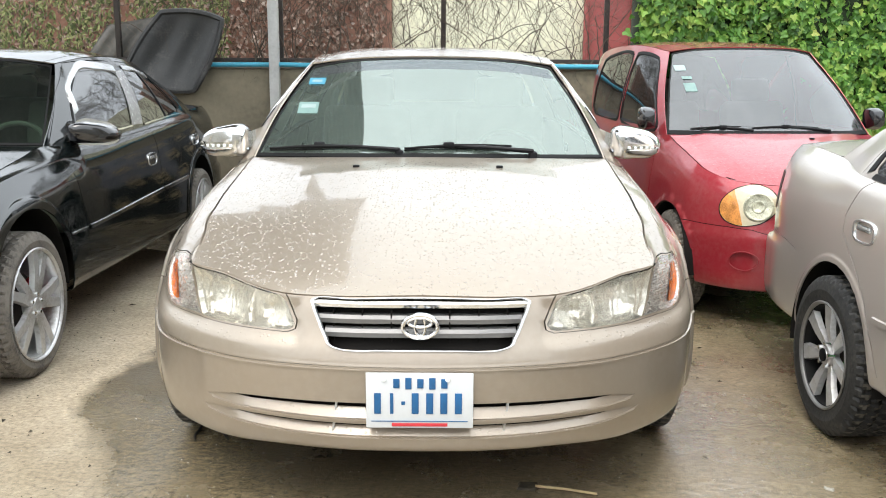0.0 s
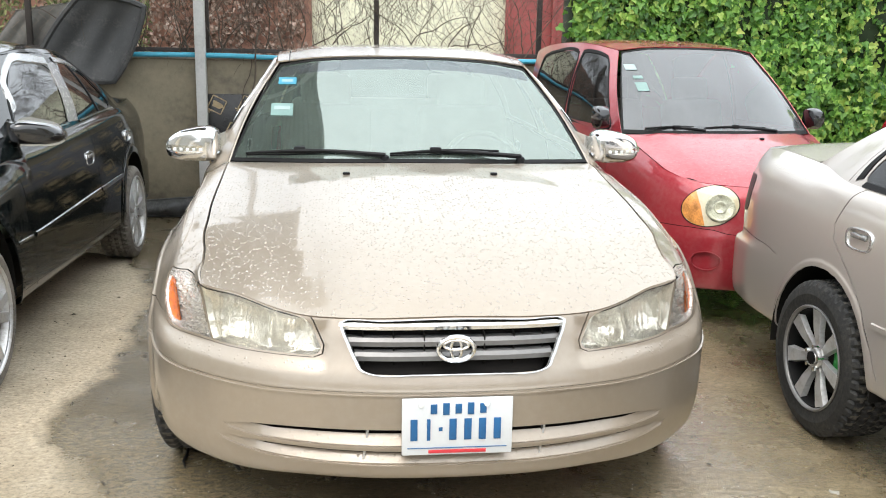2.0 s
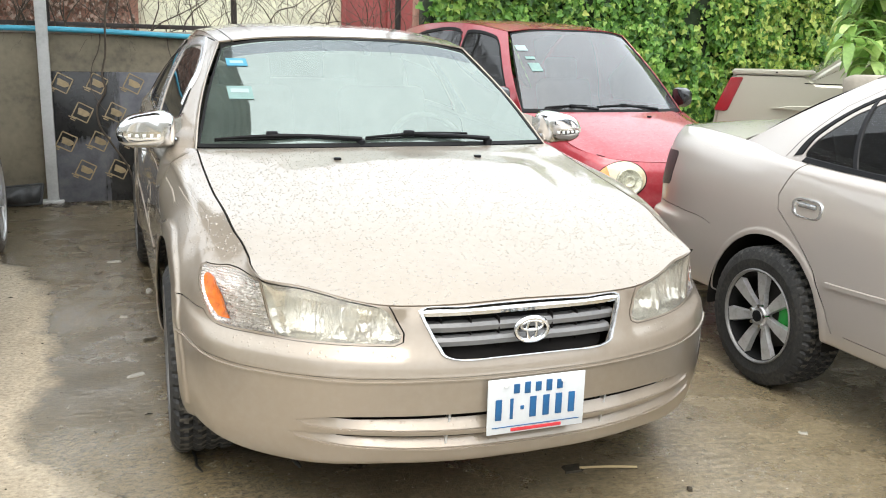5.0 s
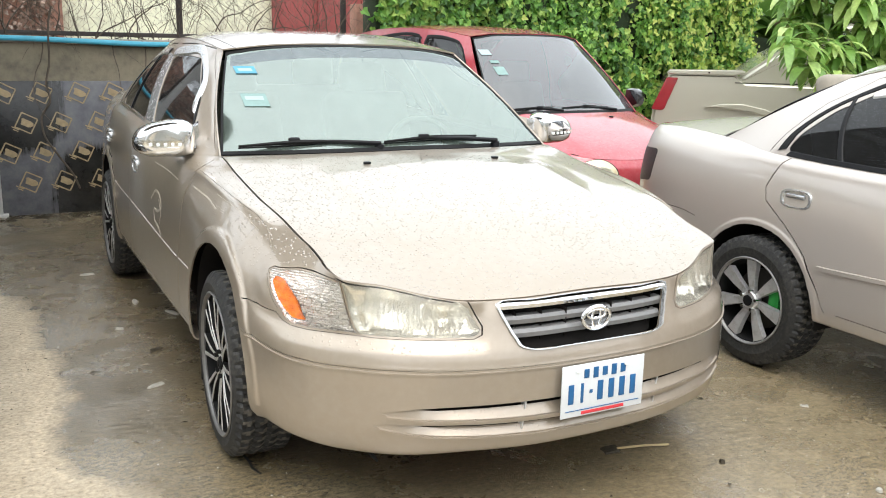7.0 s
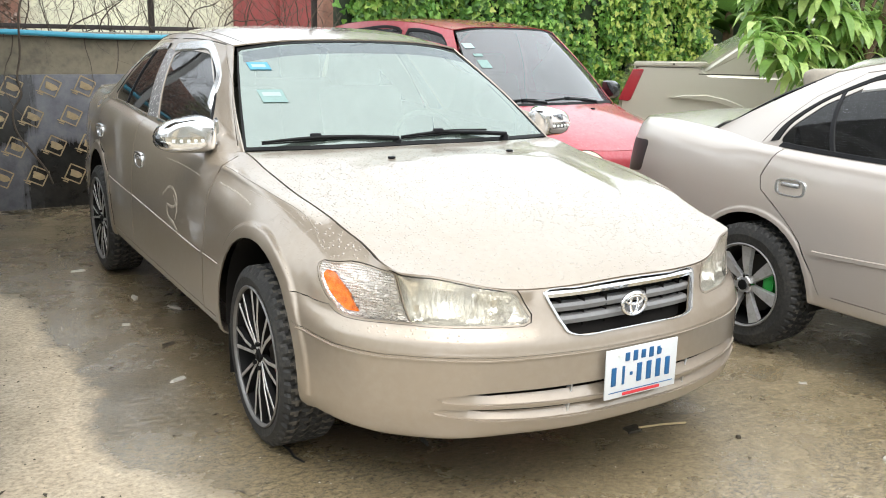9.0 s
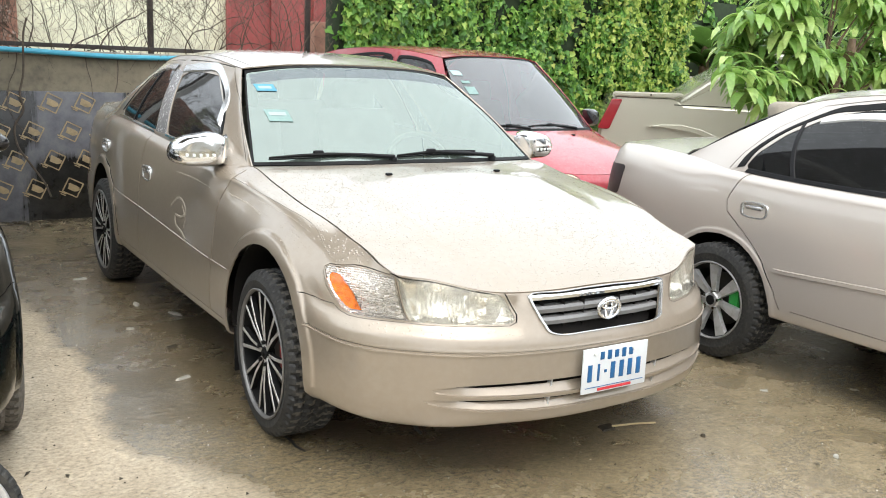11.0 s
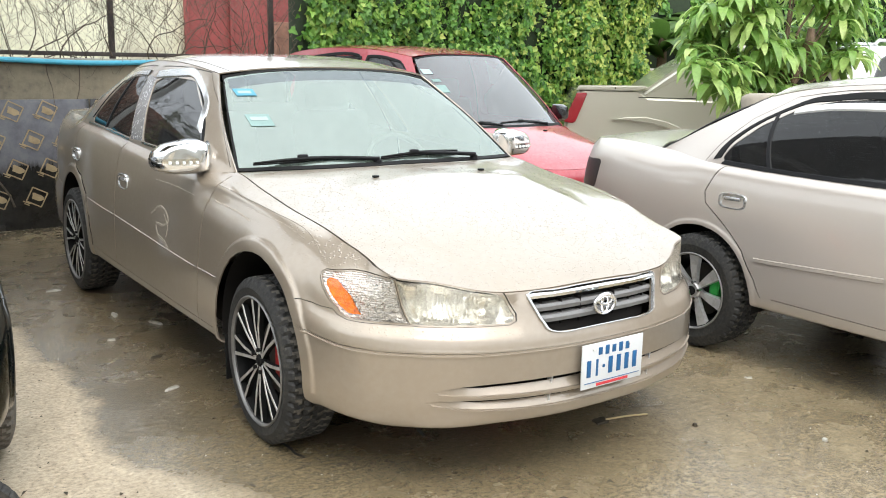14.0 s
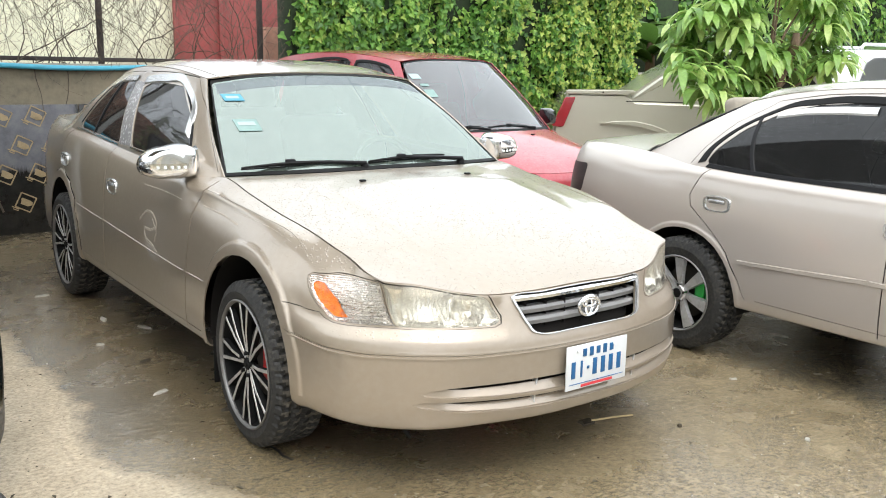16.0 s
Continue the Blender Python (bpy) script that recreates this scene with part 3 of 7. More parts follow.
# ---- the sedan: sheets of the body ----
PLAN = [(0, .02), (.2, .03), (.37, .065), (.5, .112), (.62, .185), (.72, .275), (.80, .37), (.862, .52), (.884, .75), (.888, .93), (.889, 1.2), (.889, 1.44), (.889, 1.62),
        (.889, 2.3), (.886, 3.2), (.877, 3.6), (.855, 4.0), (.82, 4.35), (.74, 4.6), (.60, 4.71), (.4, 4.76), (.2, 4.775), (0, 4.78)]
LOWF = [(.055, .246), (.024, .257), (.008, .295), (.001, .35), (0, .42), (.001, .49)]
LOWC = [(.050, .237), (.022, .248), (.008, .29), (.001, .345), (0, .42), (.001, .492)]
LOWM = [(.05, .28), (.02, .29), (.008, .32), (.002, .37), (0, .44), (0, .52)]
LOWR = [(.05, .30), (.015, .315), (.004, .35), (0, .41), (0, .49), (.003, .57)]
SECTIONS = {
    0: LOWF + [(.006, .512), (.016, .54), (.032, .572), (.046, .605), (.062, .645), (.080, .682)],
    2: LOWF + [(.006, .515), (.016, .545), (.030, .575), (.042, .605), (.054, .64), (.070, .677)],
    4: LOWC + [(.006, .518), (.016, .548), (.031, .574), (.041, .60), (.050, .65), (.080, .714)],
    5: LOWC + [(.006, .52), (.016, .55), (.031, .578), (.034, .605), (.040, .66), (.050, .731)],
    6: [(.048, .247), (.020, .258), (.008, .295), (.001, .352), (0, .43), (.001, .502), (.006, .535), (.014, .560), (.028, .584), (.037, .62), (.056, .69), (.126, .760)],
    7: [(.045, .262), (.018, .274), (.008, .31), (.002, .36), (0, .44), (.001, .515), (.004, .552), (.012, .580), (.026, .608), (.039, .657), (.076, .730), (.160, .795)],
    8: LOWM + [(.002, .58), (.008, .645), (.022, .720), (.080, .800), (.116, .826), (.164, .836)],
    9: LOWM + [(.003, .60), (.008, .67), (.022, .748), (.072, .826), (.100, .854), (.158, .862)],
    10: LOWM + [(.004, .62), (.010, .70), (.026, .775), (.070, .853), (.089, .880), (.157, .905)],
    11: LOWM + [(.006, .63), (.012, .72), (.026, .80), (.063, .873), (.079, .899), (.159, .943)],
    12: LOWM + [(.006, .62), (.012, .70), (.02, .775), (.032, .84), (.05, .895), (.082, .932)],
    13: LOWM + [(.006, .63), (.012, .715), (.02, .795), (.032, .865), (.05, .922), (.085, .958)],
    14: LOWM + [(.006, .64), (.012, .735), (.02, .825), (.032, .90), (.052, .963), (.088, 1.0)],
    15: LOWR + [(.006, .66), (.012, .755), (.022, .845), (.036, .92), (.056, .98), (.09, 1.01)],
    16: LOWR + [(.008, .67), (.016, .77), (.03, .865), (.055, .94), (.095, .992), (.155, 1.024)],
    17: LOWR + [(.020, .615), (.022, .75), (.035, .85), (.055, .935), (.09, .995), (.14, 1.034)],
    18: LOWR + [(.032, .605), (.035, .72), (.045, .82), (.06, .91), (.085, .985), (.12, 1.037)],
    22: LOWR + [(.042, .605), (.045, .72), (.052, .82), (.06, .91), (.075, .985), (.10, 1.040)],
}
SALOON = dict(
    plan=PLAN, sections=SECTIONS, hubs=(.928, 3.598), hub_z=.318, arch=.362, arch_z=.358, lip=.056, lip_out=.012, pocket=.010,
    b_gap=[(2.66, .97), (2.685, .85), (2.70, .7), (2.705, .5), (2.70, .315)],
    door_cut=[(3.52, 1.01), (3.60, .93), (3.63, .86), (3.60, .80), (3.535, .770), (3.40, .722), (3.286, .63), (3.213, .504), (3.19, .40), (3.19, .345)],
    hood_centre=[(0, .1, .682), (0, .16, .712), (0, .35, .778), (0, .6, .845), (0, .9, .903), (0, 1.1, .938)],
    cowl=[(0, 1.285, .960), (.25, 1.29, .958), (.5, 1.345, .952)], hood_size=(.69, 1.25), bulge=.008,
    ws_base=[(0, 1.31, .958), (.25, 1.318, .956), (.5, 1.37, .952)], ws_top=[(0, 1.95, 1.362), (.2, 1.953, 1.359), (.4, 1.968, 1.346), (.553, 2.008, 1.322)],
    rail=[(.566, 2.012, 1.330), (.583, 2.35, 1.368), (.588, 2.7, 1.380), (.58, 3.0, 1.370), (.558, 3.3, 1.335), (.54, 3.47, 1.300)],
    roof_centre=[(0, 1.956, 1.368), (0, 2.2, 1.404), (0, 2.6, 1.428), (0, 3.0, 1.418)],
    back_top=[(0, 3.43, 1.376), (.2, 3.432, 1.372), (.4, 3.445, 1.352), (.530, 3.47, 1.300)],
    back_base=[(0, 4.17, 1.045), (.25, 4.16, 1.043), (.5, 4.09, 1.035)], deck_mid=[(0, 4.5, 1.066), (0, 4.3, 1.058)])


class CarShape:
    """The smooth sheets of a car's body, for its half on the +x side."""

    def __init__(self, spec):
        self.spec = spec
        n, plan, sections = 1600, spec["plan"], spec["sections"]
        c = catmull(plan, n)
        arc = np.r_[0, np.cumsum(np.linalg.norm(np.diff(c, axis=0), axis=1))]
        self.S = arc[-1]
        t = np.gradient(c, axis=0)
        t /= np.linalg.norm(t, axis=1, keepdims=True)
        self.arc, self.c, self.inw = arc, c, np.stack([-t[:, 1], t[:, 0]], 1)
        ks = sorted(sections)
        sk = np.array([arc[np.argmin(((c - plan[k]) ** 2).sum(1))] for k in ks])
        sk[0], sk[-1] = 0, self.S
        self.sk = sk = dict(zip(ks, sk))
        ctl = np.array([sections[k] for k in ks])
        self.fine = np.linspace(0, self.S, 900)
        self.ctl = pchip([sk[k] for k in ks], ctl.reshape(len(ks), -1), self.fine).reshape(900, 12, 2)
        # the bonnet's edge runs straight past the corner lamp
        j = (self.fine > sk[5]) & (self.fine < sk[6])
        k = ((self.fine[j] - sk[5]) / (sk[6] - sk[5]))[:, None]
        self.ctl[j, 11] = (1 - k) * np.array(sections[5][11]) + k * np.array(sections[6][11])
        self.shell = Patch(self.shell_at, (self.S, 1.0), (.026, .03))
        top = self.top = lambda s: self.shell_at(np.atleast_1d(s), np.ones(np.size(s)))
        s_c, s_f, s_q, s_r = sk[5], sk[11], sk[16], sk[18]
        arr = lambda pts: [np.array(p, float) for p in pts]
        cor = top(s_f)[0]
        cowl = arr(spec["cowl"]) + [cor]
        hc = catmull(spec["hood_centre"] + [spec["cowl"][0]], 200)
        hc[0] = top(0.0)[0]
        W, H = spec["hood_size"]
        self.hood = Patch(self.coons(lambda u: top(u * s_c), lambda u: self.arc_pts(cowl, u), lambda v: self.sample(hc, v),
                                     lambda v: top(s_c + v * (s_f - s_c)), W, H, bulge=self.hood_bulge), (W, H), (.02, .03))
        wb = arr(spec["ws_base"]) + [cor + (-.006, .012, .004)]
        wt = arr(spec["ws_top"])
        self.windscreen = Patch(self.coons(
            lambda u: self.arc_pts(wb, u), lambda u: self.arc_pts(wt, u),
            lambda v: self.arc_pts([wb[0], (wb[0] + wt[0]) / 2 + (0, -.012, .022), wt[0]], v),
            lambda v: self.arc_pts([wb[-1], (wb[-1] + wt[-1]) / 2 + (.008, -.006, .012), wt[-1]], v), .7, .75), (.7, .75), (.05, .05))
        rail = self.rail = arr(spec["rail"])
        rt, rb = arr(spec["back_top"]), arr(spec["back_base"]) + [top(s_q)[0] + (-.01, 0, .002)]
        self.roof = Patch(self.coons(
            lambda u: self.arc_pts([p + (0, .006, .006) for p in wt], u), lambda u: self.arc_pts(rt, u),
            lambda v: self.arc_pts(arr(spec["roof_centre"]) + [rt[0]], v),
            lambda v: self.arc_pts([p + (0, 0, .004) for p in rail], v), .58, 1.5), (.58, 1.5), (.05, .08))
        self.side = Patch(lambda u, v: self.glasshouse(u, v, s_f, s_q), (2.6, .5), (.05, .05))
        self.backlight = Patch(self.coons(
            lambda u: self.arc_pts(rb, u), lambda u: self.arc_pts(rt, u),
            lambda v: self.arc_pts([rb[0], (rb[0] + rt[0]) / 2 + (0, .02, .02), rt[0]], v),
            lambda v: self.arc_pts([rb[-1], (rb[-1] + rt[-1]) / 2 + (.005, .012, .012), rt[-1]], v), .6, .75), (.6, .75), (.06, .06))
        self.deck = Patch(self.coons(
            lambda u: top(self.S - u * (self.S - s_r)), lambda u: self.arc_pts([p + (0, .01, -.004) for p in rb], u),
            lambda v: self.arc_pts([top(self.S)[0]] + arr(spec["deck_mid"]) + [rb[0] + (0, .01, -.004)], v),
            lambda v: top(s_r - v * (s_r - s_q)), .7, .55), (.7, .55), (.06, .06))
        mid = np.array((0, self.c[:, 1].max() / 2, .55))
        for p in (self.shell, self.hood, self.windscreen, self.roof, self.side, self.backlight, self.deck):
            uv = np.array([(p.size[0] * .5, p.size[1] * .5)])
            at, nn = p.f(uv[:, 0], uv[:, 1])[0], p.normals(uv)[0]
            if (at - mid) @ nn < 0:
                p.flip = not p.flip

    def sample(self, pts, t):
        t = np.atleast_1d(t) * (len(pts) - 1)
        i = np.clip(t.astype(int), 0, len(pts) - 2)
        return pts[i] + (pts[i + 1] - pts[i]) * (t - i)[:, None]

    def arc_pts(self, pts, t):
        key = tuple(np.asarray(pts, float).ravel().round(6))
        if not hasattr(self, "cache"):
            self.cache = {}
        if key not in self.cache:
            self.cache[key] = catmull(pts, 300)
        return self.sample(self.cache[key], t)

    def hood_bulge(self, p):
        """The raised middle of the bonnet between its two soft creases."""
        x, y = np.abs(p[:, 0]), p[:, 1]
        w = np.interp(y, [.1, .5, 1.07], [.36, .43, .44])
        fade = np.clip((y - .12) / .3, 0, 1) * np.clip((1.20 - .12 * x - y) / .13, 0, 1) ** 1.5
        k = np.clip((w + .10 - x) / .10, 0, 1)
        p[:, 2] += self.spec["bulge"] * fade * k**1.5
        return p

    def coons(self, a, c, e, b, W, H, bulge=None):
        """A sheet between four edges: a and c along u, e (the middle line) and b along v."""
        def f(u, v):
            u, v = np.atleast_1d(u) / W, np.atleast_1d(v) / H
            A, C, E, B = a(u), c(u), e(v), b(v)
            o = np.zeros(1)
            a0, a1, c0, c1 = a(o)[0], a(o + 1)[0], c(o)[0], c(o + 1)[0]
            h = (u * u)[:, None] * 0.75 + 0.25 * (u**4)[:, None]
            V = v[:, None]
            p = (1 - V) * A + V * C + (1 - h) * E + h * B - ((1 - h) * ((1 - V) * a0 + V * c0) + h * ((1 - V) * a1 + V * c1))
            return bulge(p) if bulge else p
        return f

    def shell_at(self, s, w):
        s, w = np.atleast_1d(np.asarray(s, float)), np.atleast_1d(np.asarray(w, float))
        base = np.stack([np.interp(s, self.arc, self.c[:, 0]), np.interp(s, self.arc, self.c[:, 1])], 1)
        inw = np.stack([np.interp(s, self.arc, self.inw[:, 0]), np.interp(s, self.arc, self.inw[:, 1])], 1)
        i = np.clip(s / self.S * (len(self.fine) - 1), 0, len(self.fine) - 1.001)
        i0 = i.astype(int)
        fr = (i - i0)[:, None, None]
        ctl = self.ctl[i0] * (1 - fr) + self.ctl[i0 + 1] * fr
        k = np.clip(w, 0, 1) * 11
        j = np.clip(k.astype(int), 0, 10)
        t = (k - j)[:, None]
        r = np.arange(len(s))
        p0, p1, p2, p3 = ctl[r, np.maximum(j - 1, 0)], ctl[r, j], ctl[r, j + 1], ctl[r, np.minimum(j + 2, 11)]
        dz = .5 * (2 * p1 + (p2 - p0) * t + (2 * p0 - 5 * p1 + 4 * p2 - p3) * t**2 + (3 * p1 - p0 - 3 * p2 + p3) * t**3)
        d, z = dz[:, 0].copy(), dz[:, 1]
        for hy in self.spec["hubs"]:
            rr = np.hypot(base[:, 1] - hy, z - self.spec["arch_z"])
            k = np.clip((self.spec["arch"] + self.spec["lip"] - rr) / .018, 0, 1)
            d -= self.spec["lip_out"] * k * k * (3 - 2 * k) * (np.abs(base[:, 0]) > .64)
        if "pocket" in self.spec:
            ease = lambda q: np.clip(q, 0, 1) ** 2 * (3 - 2 * np.clip(q, 0, 1))
            x, y = base[:, 0], base[:, 1]
            d += self.spec["pocket"] * ease((x - .335) / .022) * ease((.50 - y) / .12) * ease((z - .538) / .042) * ease((1 - w) / .10)
        xy = base + inw * d[:, None]
        return np.concatenate([xy, z[:, None]], 1)

    def glasshouse(self, u, v, s0, s1):
        u, v = np.atleast_1d(u) / 2.6, np.atleast_1d(v) / .5
        bot = self.top(s0 + u * (s1 - s0))
        up = self.arc_pts(self.rail, u)
        p = bot * (1 - v[:, None]) + up * v[:, None]
        p[:, 0] += .022 * np.sin(np.pi * v)
        return p


SEDAN = CarShape(SALOON)


def rounded(poly, r=.02, n=4):
    """A closed outline with its corners rounded."""
    p = [np.array(q, float) for q in poly]
    out = []
    for i, q in enumerate(p):
        a, b = p[i - 1] - q, p[(i + 1) % len(p)] - q
        la, lb = np.linalg.norm(a), np.linalg.norm(b)
        k = min(r, la * .45, lb * .45)
        s, e = q + a / la * k, q + b / lb * k
        for t in np.linspace(0, 1, n + 1):
            out.append((1 - t) ** 2 * s + 2 * t * (1 - t) * q + t * t * e)
    return np.array(out)


class Cutter:
    """Finds places on a body's shell by distance round its plan and by height."""

    def __init__(self, b):
        self.b = b

    def on(self, pts):
        out, w = [], np.linspace(0, 1, 400)
        for s, z in pts:
            zz = self.b.shell_at(np.full(400, s), w)[:, 2]
            out.append((s, w[np.argmin(np.abs(zz - z))]))
        return np.array(out)

    def s_of(self, x=None, y=None):
        c = self.b.c
        if x is not None:
            return self.b.arc[np.argmin(np.abs(c[:, 0] - x) + (c[:, 1] > 1) * 9)]
        return self.b.arc[np.argmin(np.abs(c[:, 1] - y) + (c[:, 0] < .35) * 9)]

    def arch(self, hy, more=0.0):
        """The wheel opening, from the sill over the wheel and down to the sill again."""
        ring, sp = [], self.b.spec
        rad = sp["arch"] + more
        for t in np.radians(np.linspace(190, -10, 48)):
            y, z = hy + rad * math.cos(t), sp["arch_z"] + rad * math.sin(t)
            if z > .30:
                ring.append(tuple(self.on([(self.s_of(y=y), z)])[0]))
        if more:
            return np.array(ring)
        return np.array([(ring[0][0], 0.0)] + ring + [(ring[-1][0], 0.0)])


WIN = dict(
    front=[(1.66, .975), (2.455, .992), (2.64, 1.275), (2.55, 1.305), (2.16, 1.292), (1.86, 1.155)],
    rear=[(2.655, .995), (3.40, 1.025), (3.43, 1.05), (3.22, 1.255), (3.12, 1.29), (2.80, 1.305)],
    frame_1=[(1.50, .96), (1.80, 1.19), (2.08, 1.335), (2.66, 1.355)], frame_2=[(2.69, .985), (2.76, 1.35)],
    frame_3=[(3.55, 1.03), (3.38, 1.23), (3.24, 1.33), (2.76, 1.355)],
    pillar=[(2.47, .99), (2.64, .99), (2.79, 1.31), (2.655, 1.295)],
    belt_1=[(1.60, .962), (2.46, .985)], belt_2=[(2.66, .985), (3.48, 1.02)], bar=[(3.12, 1.008), (3.05, 1.29)],
    seal_1=[(1.68, .985), (1.88, 1.165), (2.16, 1.30), (2.52, 1.318), (2.66, 1.30)], seal_2=[(2.80, 1.312), (3.12, 1.298), (3.24, 1.262), (3.45, 1.05)],
    visor_1=[(1.83, 1.09), (1.92, 1.205), (2.14, 1.30), (2.42, 1.325), (2.66, 1.312)], visor_2=[(2.80, 1.318), (3.06, 1.305), (3.2, 1.272)],
    handles=((2.56, .785), (3.52, .835)), mouldings=([(1.53, .548), (2.69, .588)], [(2.715, .588), (3.25, .607)]))
SALOON["win"] = WIN

# the greyish sedan: a lower belt, longer rear glass and a slightly lower roof
low = lambda pts, d: [(x, y, z - d) for x, y, z in pts]
GREY_TOPS = {11: .925, 12: .892, 13: .908, 14: .922, 15: .935, 16: .972, 17: .992, 18: .985, 22: .99}
GREY_SECTIONS = dict(SECTIONS)
for k, t in GREY_TOPS.items():
    z1 = SECTIONS[k][-1][1]
    GREY_SECTIONS[k] = [(d, z if z < .52 else .52 + (z - .52) * (t - .52) / (z1 - .52)) for d, z in SECTIONS[k]]
zfall = lambda z: z - float(np.interp(z, [.95, 1.05, 1.25, 1.36], [.050, .09, .055, .038]))
ygrow = lambda y: y + float(np.interp(y, [2.6, 3.4], [.02, .13]))
GREY_WIN = {k: [(ygrow(y), zfall(z)) for y, z in v] for k, v in WIN.items() if k not in ("handles", "mouldings")}
GREY_WIN.update(
    front=[(1.66, .925), (2.40, .932), (2.53, 1.235), (2.44, 1.258), (2.14, 1.245), (1.86, 1.10)], pillar=[(2.41, .93), (2.575, .93), (2.69, 1.268), (2.545, 1.255)],
    rear=[(2.59, .933), (3.52, .945), (3.555, .965), (3.52, 1.03), (3.40, 1.135), (3.23, 1.225), (3.06, 1.262), (2.71, 1.284)],
    seal_2=[(2.71, 1.292), (3.06, 1.277), (3.25, 1.238), (3.425, 1.145), (3.55, 1.035), (3.585, .955)],
    frame_3=[(3.65, .945), (3.60, 1.03), (3.475, 1.16), (3.29, 1.27), (3.05, 1.308), (2.68, 1.322)], frame_2=[(2.55, .93), (2.64, 1.322)], belt_2=[(2.57, .925), (3.25, .932), (3.54, .945)])
GREY_WIN["bar"] = [(3.27, .93), (3.34, 1.185)]
GREY_WIN["visor_2"] = [(2.77, 1.246), (2.95, 1.242), (3.1, 1.232), (3.25, 1.208)]
GREY_WIN["handles"] = ((2.5, .775), (3.41, .772))
GREY_WIN["mouldings"] = ([(1.53, .53), (2.60, .545)], [(2.62, .545), (3.25, .515)])
GREY = dict(SALOON, sections=GREY_SECTIONS, win=GREY_WIN, hub_z=.285, arch=.345, arch_z=.285, lip=.032, lip_out=.005, b_gap=[(2.53, .93), (2.54, .8), (2.548, .6), (2.545, .315)],
            door_cut=[(3.51, .94), (3.56, .86), (3.585, .80), (3.569, .745), (3.45, .662), (3.322, .545), (3.24, .42), (3.205, .34)], ws_top=low(SALOON["ws_top"], .035), rail=low(SALOON["rail"], .037), roof_centre=low(SALOON["roof_centre"], .037),
            back_top=low(SALOON["back_top"], .037), back_base=low(SALOON["back_base"], .045), deck_mid=low(SALOON["deck_mid"], .048))


def cut_sedan(b):
    """Cuts the sheets of a saloon into panels, lamps and panes."""
    sh, cuts = b.shell, {}
    side = lambda pts: sh.find(pts, [1, 2])
    sk, ct = b.sk, Cutter(b)
    on, s_of = ct.on, ct.s_of
    FRONT_HUB, REAR_HUB = b.spec["hubs"]
    arch_uv = ct.arch

    s_h0, s_h1 = s_of(x=.362), s_of(x=.70)
    s_lo, s_lb = s_of(y=.535), s_of(y=.545)
    hl = np.r_[on([(s_h0, .60), (s_h0 + .010, .588), (s_h0 + .03, .583)]), on([(s_h1 - .03 - .045, .583), (s_h1 - .035, .585)]), [(sk[5] - .004, .992)], [(s_of(x=.55), .992), (s_of(x=.45), .992), (s_of(x=.42), .985), (s_of(x=.395), .95)]]
    py = lambda pts: on([(s_of(y=y), z) for y, z in pts])
    rear = [(.36, .586), (.40, .589), (.430, .600), (.452, .622), (.538, .702), (.542, .714), (.528, .722)]
    corner = np.r_[on([(s_h1 - .028, .586)]), py(rear), py([(.43, .729)]), [(sk[5] + .02, .976), (sk[5] + .004, .986)]]
    amber = rounded(py([(.520, .692), (.508, .706), (.470, .703), (.405, .655), (.362, .602), (.405, .602), (.445, .626)]), .012)
    gr = lambda x, z: on([(s_of(x=x) if x > 0 else 0.0, z)])[0]
    grille = np.array([(0, gr(0, .545)[1]), gr(.10, .545), gr(.225, .547), gr(.245, .553), gr(.262, .575), gr(.29, .62), gr(.308, .655), gr(.310, .668), gr(.30, .673), gr(.2, .674), gr(.1, .676), (0, gr(0, .677)[1])])
    slot = np.array([(0, gr(0, .358)[1]), gr(.2, .358), gr(.36, .359), gr(.5, .362), gr(.585, .368), gr(.615, .375), gr(.585, .384), gr(.53, .392), gr(.47, .397), gr(.36, .401), gr(.2, .403), (0, gr(0, .403)[1])])
    slot_2 = np.array([(0, gr(0, .306)[1]), gr(.2, .306), gr(.36, .308), gr(.5, .315), gr(.60, .328), gr(.635, .338), gr(.60, .345), gr(.5, .346), gr(.36, .343), gr(.2, .342), (0, gr(0, .342)[1])])
    tail = rounded(on([(s_of(y=4.42), .71), (s_of(y=4.62), .70), (s_of(y=4.62), .88), (s_of(y=4.40), .875)]), .03)
    regions = [("grille_hole", grille), ("slot_hole", slot), ("slot_hole", slot_2), ("headlight", hl), ("corner_lamp", corner), ("amber", amber), ("tail_lamp", tail),
               ("arch_hole", arch_uv(FRONT_HUB)), ("arch_hole", arch_uv(REAR_HUB))]
    g = .006
    gaps = [
        (np.r_[[(s_h0 + .035, .999)], on([(s_h0 - .006, .61), (s_h0 - .004, .588), (s_h0 + .02, .578), (s_h1 - .03, .579)]), py([(.36, .580), (.405, .583), (.44, .594), (.462, .610), (.55, .617), (.62, .619)])], .0045),
        (np.r_[on([(s_h1 - .031, .582)]), [(sk[5], .988)]], .003),
        (np.r_[[(sk[5], .988)], py([(.43, .734), (.53, .727), (.548, .716), (.545, .70), (.460, .620)])], .003),
        (np.r_[on([(0, .503), (s_of(x=.3), .503), (s_of(x=.5), .501), (s_of(x=.7), .501)]), py([(.42, .508), (.50, .520), (.60, .535)])], .004),
        (side([(1.435, .93), (1.45, .85), (1.495, .6), (1.515, .40), (1.515, .315)]), g),
        (side(b.spec["b_gap"]), g),
        (side(b.spec["door_cut"]), g),
        (side([(1.33, .330), (2.2, .334), (3.14, .345)]), g),
        (on([(s_of(y=4.0), .60), (s_of(y=4.3), .62), (sk[18], .625), (b.S, .63)]), .0035),
    ]

